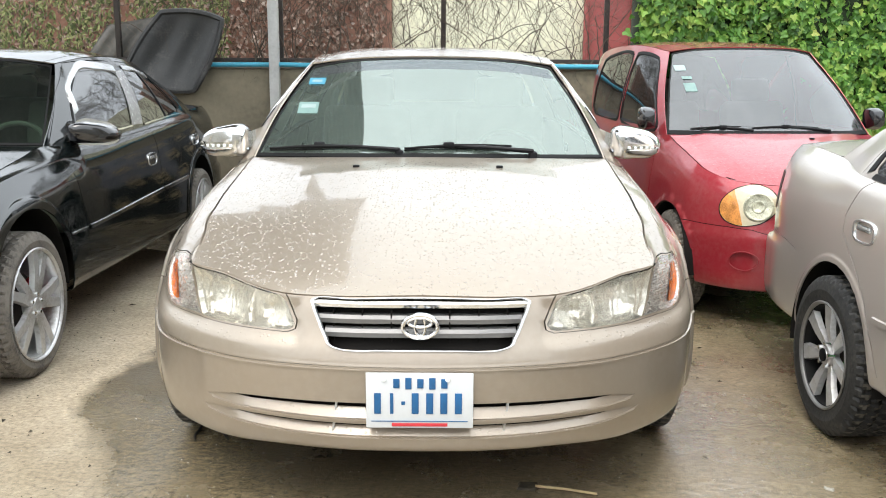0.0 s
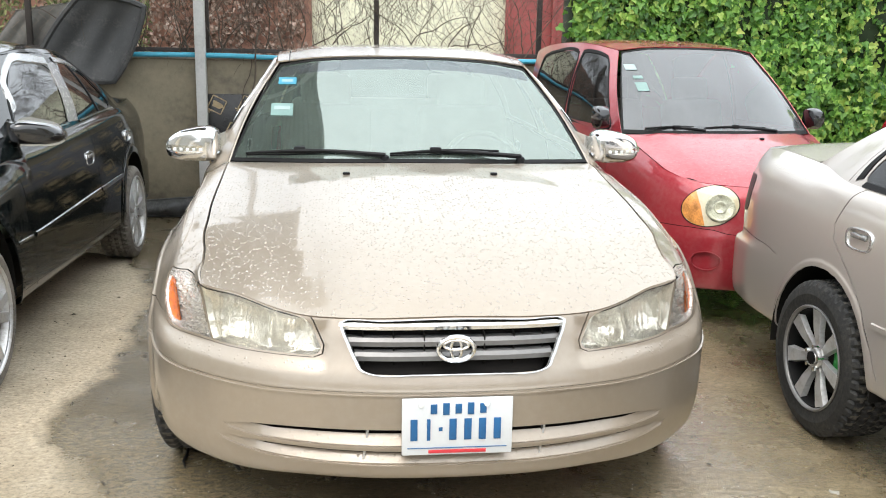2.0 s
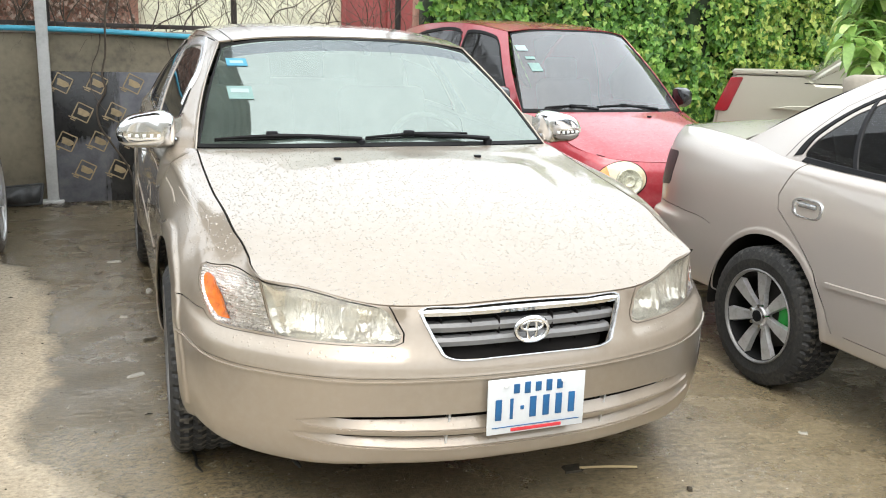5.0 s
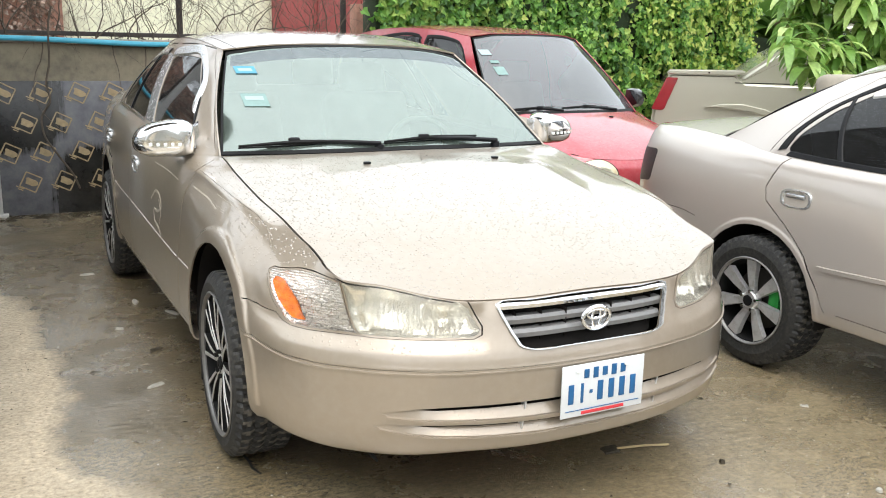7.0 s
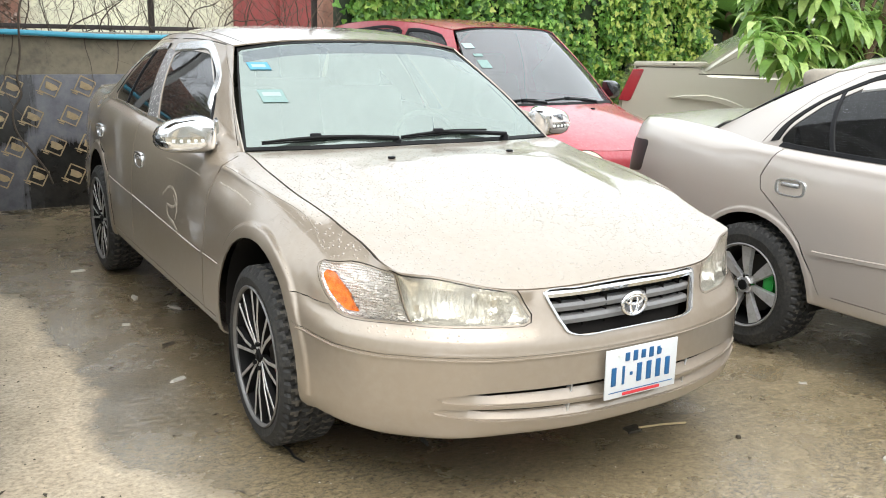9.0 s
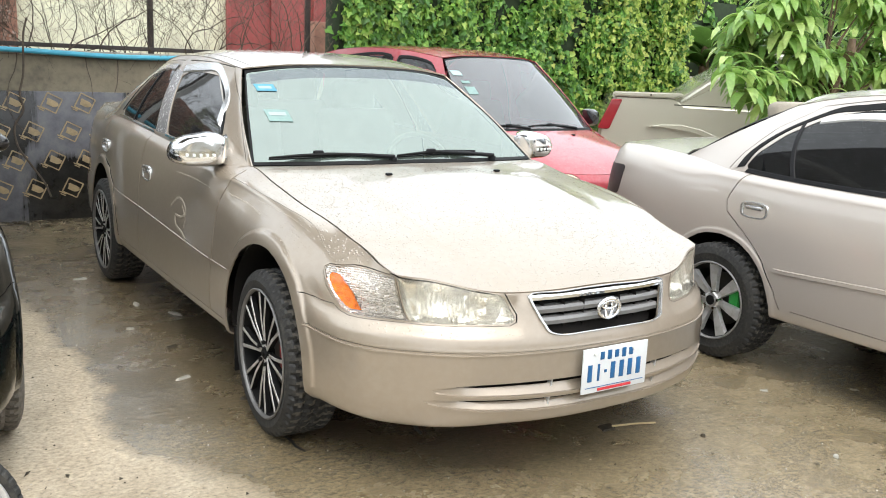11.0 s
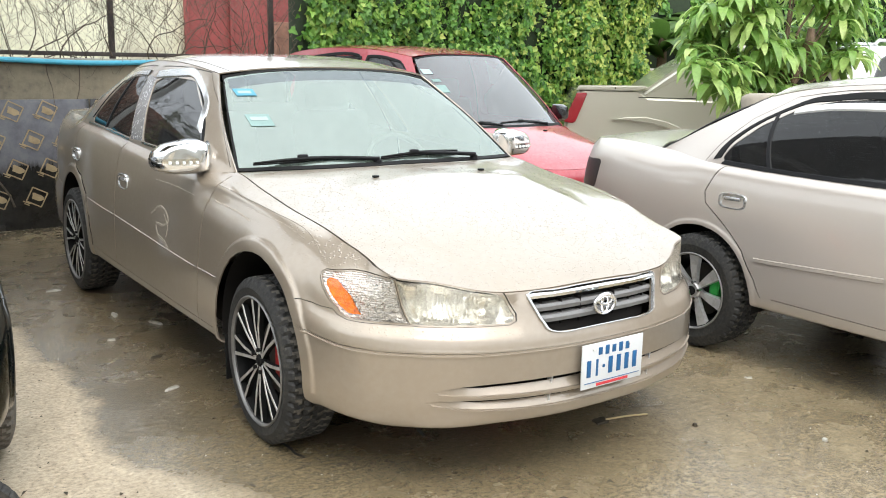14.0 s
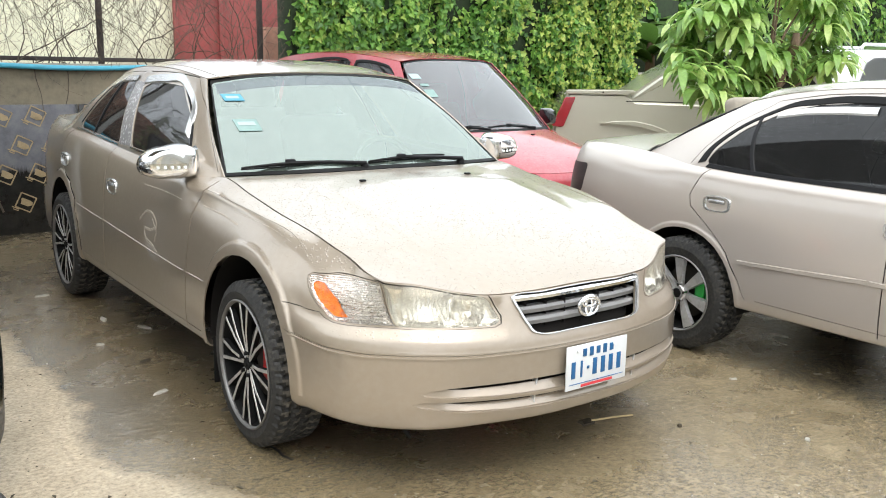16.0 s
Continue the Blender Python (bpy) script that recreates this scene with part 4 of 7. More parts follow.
    def rule(cen, p):
        y, z = p[:, 1], p[:, 2]
        n = np.array(["bumper"] * len(p), dtype=object)
        seam = np.interp(y, [.38, .42, .455, .48, .62], [.581, .583, .594, .610, .619])
        n[(y > .30) & (z > seam) & (np.abs(p[:, 0]) > .66)] = "fender"
        n[y > .93] = "fender"
        n[y > np.interp(z, [.315, .6, .93], [1.515, 1.495, 1.435])] = "front_door"
        bg, dc = np.array(b.spec["b_gap"])[::-1], np.array(b.spec["door_cut"])[::-1]
        n[y > np.interp(z, bg[:, 1], bg[:, 0])] = "rear_door"
        quarter = y > np.interp(z, dc[:, 1], dc[:, 0])
        n[quarter] = "quarter_panel"
        n[(y > 1.3) & (y < 3.3) & (z < np.interp(y, [1.33, 2.2, 3.14], [.330, .334, .345]))] = "sill"
        n[(y > 3.9) & (z < np.interp(y, [4.0, 4.3, 5], [.60, .62, .63]))] = "rear_bumper"
        return n

    cuts["lines"] = dict(grille=grille, crease=np.r_[on([(0, .494), (s_of(x=.3), .494), (s_of(x=.5), .492), (s_of(x=.7), .492)]), py([(.42, .499), (.50, .511), (.57, .521)])], ridges=[(on([(0, .353), (s_of(x=.3), .354), (s_of(x=.5), .357), (s_of(x=.60), .365)]), .013, .004), (on([(0, .300), (s_of(x=.3), .301), (s_of(x=.5), .309), (s_of(x=.62), .329)]), .013, .004)], headlight=hl, corner=corner, slots=(slot, slot_2), on=on, s_of=s_of)
    cuts["shell"] = sh.cut(regions, gaps, rule, [ct.arch(h, m) for h in b.spec["hubs"] for m in (b.spec["lip"] - .04, b.spec["lip"] - .02, b.spec["lip"] - .009, b.spec["lip"] + .002)])
    cuts["hood"] = b.hood.cut([("body", np.array([(0, .006), (.68, .006), (.684, 1.244), (0, 1.244)]))], [], lambda c, p: np.array(["gap"] * len(c), dtype=object))
    wsf = b.windscreen
    cuts["windscreen"] = wsf.cut([("pane", np.array([(0, .022), (.690, .020), (.692, .718), (.676, .732), (0, .736)]))], [], lambda c, p: np.array(["seal"] * len(c), dtype=object))
    cuts["roof"] = b.roof.cut([], [(np.array([(.525, 0), (.525, 1.5)]), .005)])
    gs = b.side
    wn = b.spec["win"]
    fy = rounded(gs.find(wn["front"], [1, 2]), .03)
    ry = rounded(gs.find(wn["rear"], [1, 2]), .03)
    dfr = [gs.find(wn[k], [1, 2]) for k in ("frame_1", "frame_2", "frame_3")]
    bp = gs.find(wn["pillar"], [1, 2])
    cuts["side"] = gs.cut([("b_pillar", bp), ("front_pane", fy), ("rear_pane", ry)], [(d, .005) for d in dfr])
    bl = b.backlight
    cuts["backlight"] = bl.cut([("pane", rounded(np.array([(0, .05), (.54, .05), (.55, .70), (0, .70)]), .001))], [], lambda c, p: np.array(["seal"] * len(c), dtype=object))
    cuts["deck"] = b.deck.cut([("body", np.array([(0, .006), (.694, .006), (.694, .53), (0, .53)]))], [], lambda c, p: np.array(["gap"] * len(c), dtype=object))
    return cuts


CUTS = cut_sedan(SEDAN)
GREY_SHAPE = CarShape(GREY)
GREY_CUTS = cut_sedan(GREY_SHAPE)


def both(patch, cut, key, lift=0.0):
    uv, tri = cut[key]
    return [patch.piece(uv, tri, lift), patch.piece(uv, tri, lift, True)]


def fill(poly, step):
    """Places and triangles that fill an outline on a sheet."""
    edge = dense(poly, step * 1.5, True)
    lo, hi = edge.min(0), edge.max(0)
    g = np.array([(a, b) for a in np.arange(lo[0], hi[0], step) for b in np.arange(lo[1], hi[1], step * 1.7)])
    g = g[in_poly(g, edge)]
    g = g[seg_dist(g, edge, np.roll(edge, -1, axis=0)) > .5 * step]
    k = len(edge)
    vco, _, faces, *_ = delaunay_2d_cdt([Vector((float(a), float(b))) for a, b in np.r_[edge, g]], [(i, (i + 1) % k) for i in range(k)], [], 1, 1e-7)
    return np.array([(c[0], c[1]) for c in vco]), np.array([f for f in faces if len(f) == 3])


def relief(name, patch, poly, depth, mat, parent, mirror, step, label="", smooth=True):
    """A sheet behind an outline on a body, sunk by depth(uv, distance from the outline)."""
    uv, tri = fill(poly, step)
    e = seg_dist(uv * (1, .5), np.asarray(poly) * (1, .5), np.roll(np.asarray(poly), -1, axis=0) * (1, .5))
    p, n, tri = patch.piece(uv, tri)
    p = (p - n * depth(uv, e)[:, None]) * ((-1, 1, 1) if mirror else (1, 1, 1))
    me = bpy.data.meshes.new(name)
    me.from_pydata(p.tolist(), [], (tri[:, ::-1] if mirror else tri).tolist())
    me.polygons.foreach_set("use_smooth", [smooth] * len(me.polygons))
    me.materials.append(mat)
    return part_me(name, me, parent, label)


# ---- wheels ----
def tyre_bm(R, rim, width, seg=184):
    bm = bmesh.new()
    w = width / 2
    tread = np.linspace(-w + .022, w - .022, 13)
    prof = [(-w + .012, rim - .004), (-w + .004, rim + .006), (-w - .002, rim + (R - rim) * .45), (-w + .006, R - .022), (-w + .014, R - .008)]
    prof += [(x, R - (.004 * (abs(x) / w) ** 3) - (.007 if i in (3, 6, 9) else 0)) for i, x in enumerate(tread)]
    prof += [(w - .014, R - .008), (w - .006, R - .022), (w + .002, rim + (R - rim) * .45), (w - .004, rim + .006), (w - .012, rim - .004)]
    rings = []
    for k in range(seg):
        a = 2 * math.pi * k / seg
        ring = []
        for i, (x, r) in enumerate(prof):
            if 4 <= i <= 18:
                j = i - 5
                if (k + (j // 3) * 2 + abs(j - 6) // 2) % 4 == 0:
                    r -= .012 if i < 8 or i > 15 else .009
            ring.append(bm.verts.new((x, r * math.cos(a), r * math.sin(a))))
        rings.append(ring)
    n = len(prof)
    for k in range(seg):
        a, b = rings[k], rings[(k + 1) % seg]
        for i in range(n - 1):
            f = bm.faces.new((a[i], a[i + 1], b[i + 1], b[i]))
            if all(math.hypot(v.co.y, v.co.z) > R - .0075 for v in f.verts):
                f.material_index = 1
    return bm


def spoke(bm, a, r0, r1, w0, w1, x0, x1, depth, skew=0.0):
    """One tapered spoke from the hub to the rim, at angle a; x is outward."""
    def at(r, ang, x):
        return Vector((x, r * math.sin(ang), r * math.cos(ang)))
    ring = []
    for r, w, x, t in ((r0, w0, x0, 0), ((r0 + r1) / 2, (w0 + w1) / 2, x0 * .45 + x1 * .55 + .004, .5), (r1, w1, x1, 1)):
        an = a + skew * t
        da = w / 2 / r
        ring.append([bm.verts.new(at(r, an - da, x)), bm.verts.new(at(r, an + da, x)), bm.verts.new(at(r, an + da * 1.2, x - depth)), bm.verts.new(at(r, an - da * 1.2, x - depth))])
    for p, q in zip(ring[:-1], ring[1:]):
        for k in range(4):
            bm.faces.new((p[k], p[(k + 1) % 4], q[(k + 1) % 4], q[k]))
    bm.faces.new(ring[0])
    bm.faces.new(ring[-1][::-1])


def wheel(parent, m, kind, R=.312, rim=.232, width=.205, brakes=True):
    """A wheel whose outer face looks along its +x."""
    ob = new("wheel")
    ob.parent = parent
    ob.matrix_basis = m
    ty = part("tyre", tyre_bm(R, rim, width), M["tyre_dusty"] if kind == "five" and brakes else M["tyre"], ob, "black tyre with worn muddy tread", angle=20)
    ty.data.materials.append(M["tread"])
    w = width / 2
    bm = bmesh.new()
    lathe(bm, [(w - .014, rim - .004), (w - .010, rim), (w - .002, rim + .004), (w + .002, rim - .001), (w - .002, rim - .006), (w - .008, rim - .009), (w - .014, rim - .008)], 56)
    part("rim", bm, M["lip"] if kind != "five" else M["rim_silver"], ob, "machined alloy rim lip")
    bm = bmesh.new()
    lathe(bm, [(-w + .01, rim - .012), (-w + .01, rim), (w - .014, rim - .003), (w - .012, rim - .012), (w - .04, rim - .024), (-w + .01, rim - .026)], 56)
    part("barrel", bm, M["rim_black"] if kind != "five" else M["rim_silver"], ob)
    bm = bmesh.new()
    lathe(bm, [(-w + .015, .0), (-w + .015, rim - .02), (-w + .02, rim - .02), (-w + .02, .0)], 40)
    part("brake_plate", bm, M["rim_black"], ob)
    bm = bmesh.new()
    if not brakes:
        lathe(bm, [(w - .06, .0), (w - .06, .06), (w - .05, .06), (w - .05, .0)], 24)
        part("hub_back", bm, M["rim_silver"], ob)
        bm = bmesh.new()
    lathe(bm, [(w - .10, .0), (w - .10, .135), (w - .088, .135), (w - .088, .0)], 40)
    part("brake_disc", bm, M["disc"], ob)
    bm = bmesh.new()
    box(bm, (w - .070, .108, .02), (.05, .06, .15) if brakes else (.01, .01, .01), .01 if brakes else .001)
    part("brake_caliper" if brakes else "wheel_clip", bm, M["green_drum"] if kind == "seven" else M["red_caliper"], ob, "green brake caliper" if kind == "seven" else "red brake caliper")
    for sgn in (-1, 1):
        bm = bmesh.new()
        if kind == "multi":
            n = 8
            spoke(bm, sgn * .09, .020, rim - .010, .008, .013, w - .022, w - .010, .018, sgn * .06)
            spoke(bm, sgn * .09, .024, rim - .012, .0085, .0115, w - .0195, w - .008, .002, sgn * .06)
            bm.faces.ensure_lookup_table()
            for f in bm.faces[10:]:
                f.material_index = 1
        elif kind == "five":
            n = 5
            spoke(bm, .3 + sgn * .16, .05, rim - .012, .044, .038, w - .012, w - .010, .022, sgn * .05)
        else:
            n = 7
            if sgn > 0:
                bm.free()
                break
            spoke(bm, 0, .034, rim - .010, .022, .058, w - .03, w - .012, .020)
        first = part("spoke", bm, M["rim_black"] if kind == "multi" else M["rim_silver"], ob, "thin black spoke with a machined face" if kind == "multi" else "silver alloy spoke", angle=25)
        if kind == "multi":
            first.data.materials.append(M["machined"])
        for k in range(1, n):
            sp = part_me("spoke", first.data, ob)
            sp.matrix_basis = Matrix.Rotation(2 * math.pi * k / n, 4, "X")
    bm = bmesh.new()
    hk = {"multi": .42, "seven": .72}.get(kind, 1.0)
    lathe(bm, [(w - .05, .0), (w - .05, .06 * hk), (w - .02, .058 * hk), (w - .014, .05 * hk), (w - .014, .03 * hk), (w - .008, .026 * hk), (w - .008, .0)], 32)
    hub = part("hub", bm, M["rim_black"] if kind == "multi" else M["rim_silver"], ob)
    if kind == "seven":
        bm = bmesh.new()
        lathe(bm, [(w - .01, .024), (w - .004, .024), (w - .002, .018), (w - .002, .0)], 20)
        part("hub_cap", bm, M["rim_black"], ob, "black hub cap")
    bm = bmesh.new()
    bm.free()
    for k in range(5):
        bm = bmesh.new()
        a = 2 * math.pi * k / 5 + .2
        tube(bm, [(w - .03, .043 * math.cos(a), .043 * math.sin(a)), (w - .006, .043 * math.cos(a), .043 * math.sin(a))], .008, 8)
        part("wheel_nut", bm, M["rim_black"] if kind == "multi" else M["chrome"], ob)
    return ob

# ---- putting the saloon together ----
def bar_on(patch, line, wide, proud, mirror=False):
    """A raised strip along a line on a sheet, as a bmesh."""
    bm = bmesh.new()
    p = dense(catmull(line, 40) if len(line) > 2 else line, .03)
    l, r = offset_line(p, wide / 2)
    rows = []
    for q, h in ((l, -.002), (l * .7 + p * .3, proud), (r * .7 + p * .3, proud), (r, -.002)):
        q = np.clip(q, 0, patch.size)
        at = patch.f(q[:, 0], q[:, 1]) + patch.normals(q) * h
        if mirror:
            at = at * (-1, 1, 1)
        rows.append([bm.verts.new(v) for v in at])
    for a, b in zip(rows[:-1], rows[1:]):
        for i in range(len(a) - 1):
            bm.faces.new((a[i], a[i + 1], b[i + 1], b[i]))
    return bm


def mirror_housing(parent, sx, mat, lamp=True):
    """A door mirror with its foot, shell, glass and lamp strip."""
    bm = bmesh.new()
    outline = catmull([(x_ * .93, z_) for x_, z_ in [(0, -.058), (.03, -.066), (.11, -.068), (.18, -.064), (.215, -.050), (.228, -.018), (.218, .016), (.185, .044), (.11, .066), (.03, .072), (.002, .060), (-.008, .0), (0, -.058)]], 33)[:-1]
    rows = []
    for dep, k, dz in ((-.070, .55, .005), (-.066, .76, .004), (-.054, .90, .002), (-.030, .98, 0), (.010, 1.0, 0), (.045, 1.0, 0), (.052, .94, 0)):
        c = np.array((.10, 0))
        rows.append([bm.verts.new((sx * (c[0] + (x - c[0]) * k), dep + .10 * (x / .22) * .45, z * k * (1 if lamp else .72) + dz)) for x, z in outline])
    n = len(outline)
    for a, b in zip(rows[:-1], rows[1:]):
        for i in range(n):
            bm.faces.new((a[i], a[(i + 1) % n], b[(i + 1) % n], b[i]))
    bm.faces.new(rows[0][::-1])
    m = Matrix.Translation((sx * .792, 1.62, .995))
    for v in bm.verts:
        v.co = m @ v.co
    ob = part("door_mirror", bm, mat, parent, "chrome-capped door mirror" if mat == M["chrome"] else "black door mirror", angle=60)
    bm = bmesh.new()
    vs = [bm.verts.new(m @ Vector((sx * (.10 + (x - .10) * .93), .046 + .10 * (x / .22) * .45, z * .93))) for x, z in outline]
    bm.faces.new(vs)
    r = bmesh.ops.extrude_face_region(bm, geom=bm.faces[:])
    for v in r["geom"]:
        if isinstance(v, bmesh.types.BMVert):
            v.co.y += .004
    part("mirror_glass", bm, M["chrome"], ob, "mirror glass")
    bm = bmesh.new()
    prism_between(bm, [m @ Vector((sx * x, .02, z)) for x, z in ((-.035, -.06), (.02, -.055), (.02, .03), (-.03, .05))], [m @ Vector((sx * x, .10, z)) for x, z in ((-.05, -.075), (.0, -.06), (.0, .03), (-.05, .06))])
    part("mirror_foot", bm, mat, ob)
    if lamp:
        bm = bmesh.new()
        pts = [(.035 + .17 * t, -.014 - .008 * t + .012 * t * t) for t in np.linspace(0, 1, 10)]
        strip = [(x, z + .017 * (1 - .35 * i / 9)) for i, (x, z) in enumerate(pts)] + [(x, z - .014 * (1 - .35 * i / 9)) for i, (x, z) in reversed(list(enumerate(pts)))]
        dp = lambda x: -.072 + .012 * abs((x - .1) / .1) ** 2.6 * 2.2 + .10 * (x / .22) * .45
        prism_between(bm, [m @ Vector((sx * x, dp(x) - .010, z)) for x, z in strip], [m @ Vector((sx * x, dp(x) + .02, z)) for x, z in strip])
        part("lamp_strip", bm, M["lamp_glass"], ob, "clear indicator strip in the mirror")
        bm = bmesh.new()
        for i in range(5):
            x = .06 + .026 * i
            box(bm, m @ Vector((sx * x, dp(x) - .012, -.016)), (.012, .006, .012), .002)
        part("indicator_diodes", bm, M["paper_white"], ob)
    return ob


def door_handle(parent, sx, y, z, mat, chrome_pull=True, x=.868):
    bm = bmesh.new()
    ring = [(.070 * math.copysign(abs(math.cos(a)) ** .6, math.cos(a)), .034 * math.copysign(abs(math.sin(a)) ** .6, math.sin(a))) for a in np.linspace(0, 2 * math.pi, 24, endpoint=False)]
    rows = []
    for k, dx in ((1.18, -.004), (1.12, .009), (.95, .009), (.84, -.006), (.72, -.014)):
        rows.append([bm.verts.new((sx * (x + dx), y + a * k, z + c * k)) for a, c in ring])
    for p, q in zip(rows[:-1], rows[1:]):
        for i in range(24):
            bm.faces.new((p[i], p[(i + 1) % 24], q[(i + 1) % 24], q[i]))
    ob = part("door_handle", bm, mat, parent, "chrome door handle")
    bm = bmesh.new()
    box(bm, (sx * (x + .004), y, z + .012), (.016, .095, .020), .006)
    part("pull", bm, mat, ob)
    bm = bmesh.new()
    box(bm, (sx * (x - .016), y, z), (.004, .120, .056), .001)
    part("recess", bm, M["gap"], ob)
    return ob


def wiper(parent, foot, tip_a, tip_b, arm_end, sx=1):
    bm = bmesh.new()
    f, a = Vector(foot), Vector(arm_end)
    n = Vector((0, -.45, .89))
    tube(bm, [f, f + n * .02, f.lerp(a, .5) + n * .022, a + n * .016], [.012, .010, .008, .007], 8)
    ob = part("wiper", bm, M["plastic"], parent, "black wiper arm")
    bm = bmesh.new()
    p, q = Vector(tip_a), Vector(tip_b)
    tube(bm, [p.lerp(q, t) + n * (.012 + .006 * math.sin(math.pi * t)) for t in np.linspace(0, 1, 7)], [.004, .006, .008, .009, .008, .006, .004], 6)
    tube(bm, [p.lerp(q, t) + n * .004 for t in np.linspace(0, 1, 7)], .004, 4)
    part("blade", bm, M["rubber_seal"], ob)
    bm = bmesh.new()
    box(bm, a + n * .020, (.046, .022, .024), .007)
    part("blade_clip", bm, M["plastic"], ob)
    bm = bmesh.new()
    lathe(bm, [(-.01, 0), (-.01, .02), (.012, .018), (.018, .010), (.018, 0)], 16)
    t = Matrix.Translation(f) @ Matrix.Rotation(radians(-90), 4, "Y")
    for v in bm.verts:
        v.co = t @ v.co
    part("pivot_cap", bm, M["plastic"], ob)
    return ob


def seat(parent, x, y, w):
    bm = bmesh.new()
    box(bm, (x, y, .50), (w, .50, .16), .05, seg=3)
    ob = part("seat", bm, M["cloth"], parent, "beige cloth car seat")
    bm = bmesh.new()
    box(bm, (x, y + .30, .82), (w * .94, .14, .62), .05, Matrix.Rotation(radians(-18), 4, "X"), 3)
    part("backrest", bm, M["cloth"], ob)
    for k in ([0] if w < .7 else [-.4, .4]):
        bm = bmesh.new()
        box(bm, (x + k, y + .42, 1.19), (.26, .09, .17), .035, Matrix.Rotation(radians(-14), 4, "X"), 3)
        part("headrest", bm, M["cloth"], ob)


def sedan(name, m, label, colour, wheels, chrome=False, dark=False, S=None, C=None, size=(.312, .240)):
    """A four-door saloon with its front at y = 0, looking along -y."""
    S, C = S or SEDAN, C or CUTS
    FRONT_HUB, REAR_HUB = S.spec["hubs"]
    ARCH = S.spec["arch"]
    car = empty(name, m, label, "car")
    P = M[colour]
    G = M["bright_pane"] if colour == "black_paint" else M["dark_pane"]
    grey = colour == "grey_beige"
    sh = C["shell"]
    put = lambda nm, pcs, mat, lab="", parent=car, th=.006: part_me(nm, sheet(nm, pcs, mat, th), parent, lab)
    one = lambda patch, cut, key, mir, lift=0.0: [patch.piece(*cut[key], lift, mir)]
    fb = put("front_bumper", both(S.shell, sh, "bumper"), P, "", th=.012)
    put("rear_bumper", both(S.shell, sh, "rear_bumper"), P)
    put("bonnet", both(S.hood, C["hood"], "body"), P, "wet bonnet with rain beads")
    put("roof", both(S.roof, C["roof"], "body"), P)
    put("boot_lid", both(S.deck, C["deck"], "body"), P)
    for seam in both(S.shell, sh, "gap", -.009) + both(S.hood, C["hood"], "gap", -.007) + both(S.deck, C["deck"], "gap", -.007) + both(S.roof, C["roof"], "gap", -.004) + both(S.side, C["side"], "gap", -.006):
        put("panel_seam", [seam], M["gap"], "", th=.002)
    ws = put("windscreen", both(S.windscreen, C["windscreen"], "pane", -.002), M["dark_ws"] if colour == "black_paint" else M["windscreen"], "rain-spotted windscreen reflecting the sky", th=.0)
    put("windscreen_seal", both(S.windscreen, C["windscreen"], "seal"), M["rubber_seal"], "black rubber seal", ws, .004)
    bl = put("rear_window", both(S.backlight, C["backlight"], "pane", -.002), M["dark_pane"], "", th=0)
    put("rear_window_seal", both(S.backlight, C["backlight"], "seal"), M["rubber_seal"], "", bl, .004)
    for mir in (False, True):
        sx = -1 if mir else 1
        put("fender", one(S.shell, sh, "fender", mir), P)
        put("sill", one(S.shell, sh, "sill", mir), P)
        put("quarter_panel", one(S.shell, sh, "quarter_panel", mir), P)
        fd = put("front_door", one(S.shell, sh, "front_door", mir), P)
        rd = put("rear_door", one(S.shell, sh, "rear_door", mir), P)
        put("pillar_frame", one(S.side, C["side"], "body", mir), P)
        put("pillar_cover", one(S.side, C["side"], "b_pillar", mir, .002), M["plastic"] if grey else M["grey_trim"], "", th=.004)
        put("window", one(S.side, C["side"], "front_pane", mir, -.003), G, "dark tinted glass with rain drops", fd, 0)
        put("window", one(S.side, C["side"], "rear_pane", mir, -.003), G, "dark tinted glass with rain drops", rd, 0)
        # frames round the panes, belt strips and the quarter light's bar
        wn = S.spec["win"]
        for key, par in (("belt_1", fd), ("belt_2", rd)):
            part("belt_strip", bar_on(S.side, S.side.find(wn[key], [1, 2]), .030 if grey else .016, .005, mir), M["chrome"] if chrome or colour == "black_paint" else M["plastic"], par)
        part("window_bar", bar_on(S.side, S.side.find(wn["bar"], [1, 2]), .022, .003, mir), M["plastic"], rd)
        for key, par in (("seal_1", fd), ("seal_2", rd)):
            part("window_seal", bar_on(S.side, S.side.find(wn[key], [1, 2]), .046 if grey else .020, .003, mir), M["rubber_seal"], par)
        # rain visors over the side windows
        for key, par in (("visor_1", fd), ("visor_2", rd)):
            part("rain_visor", bar_on(S.side, S.side.find(wn[key], [1, 2]), (.062 if colour == "black_paint" else .056) if par is fd else .044, .006, mir), M["bright_trim"] if grey else M["visor_trim"], par, "bright rain visor")
        hm = M["visor_trim"]
        door_handle(fd, sx, *wn["handles"][0], hm)
        door_handle(rd, sx, *wn["handles"][1], hm, x=.861)
        for pts, par in zip(wn["mouldings"], (fd, rd)):
            part("side_moulding", bar_on(S.shell, S.shell.find(pts, [1, 2]), .022 if not chrome else .014, .008 if not chrome else .004, mir), P if colour != "black_paint" else M["chrome"], par, "thin side moulding")
        part("side_moulding", bar_on(S.shell, S.shell.find([(1.305, .548), (1.49, .548)], [1, 2]), .014, .004, mir), P if colour != "black_paint" else M["chrome"], car)
        so = C["lines"]["s_of"]
        ridge_line = np.array([(so(y=1.43), .909), (so(y=1.2), .909), (so(y=.93), .909), (so(y=.78), .909), (so(y=.62), .909)])
        part("fender_crease", bar_on(S.shell, ridge_line, .010, .0016, mir), P, car)
        mirror_housing(fd, sx, M["chrome"] if chrome else M["gloss_black"], chrome)
        # lamps: clear lens over a bowl, corner lamp with its amber part
        on_ = C["lines"]["on"]
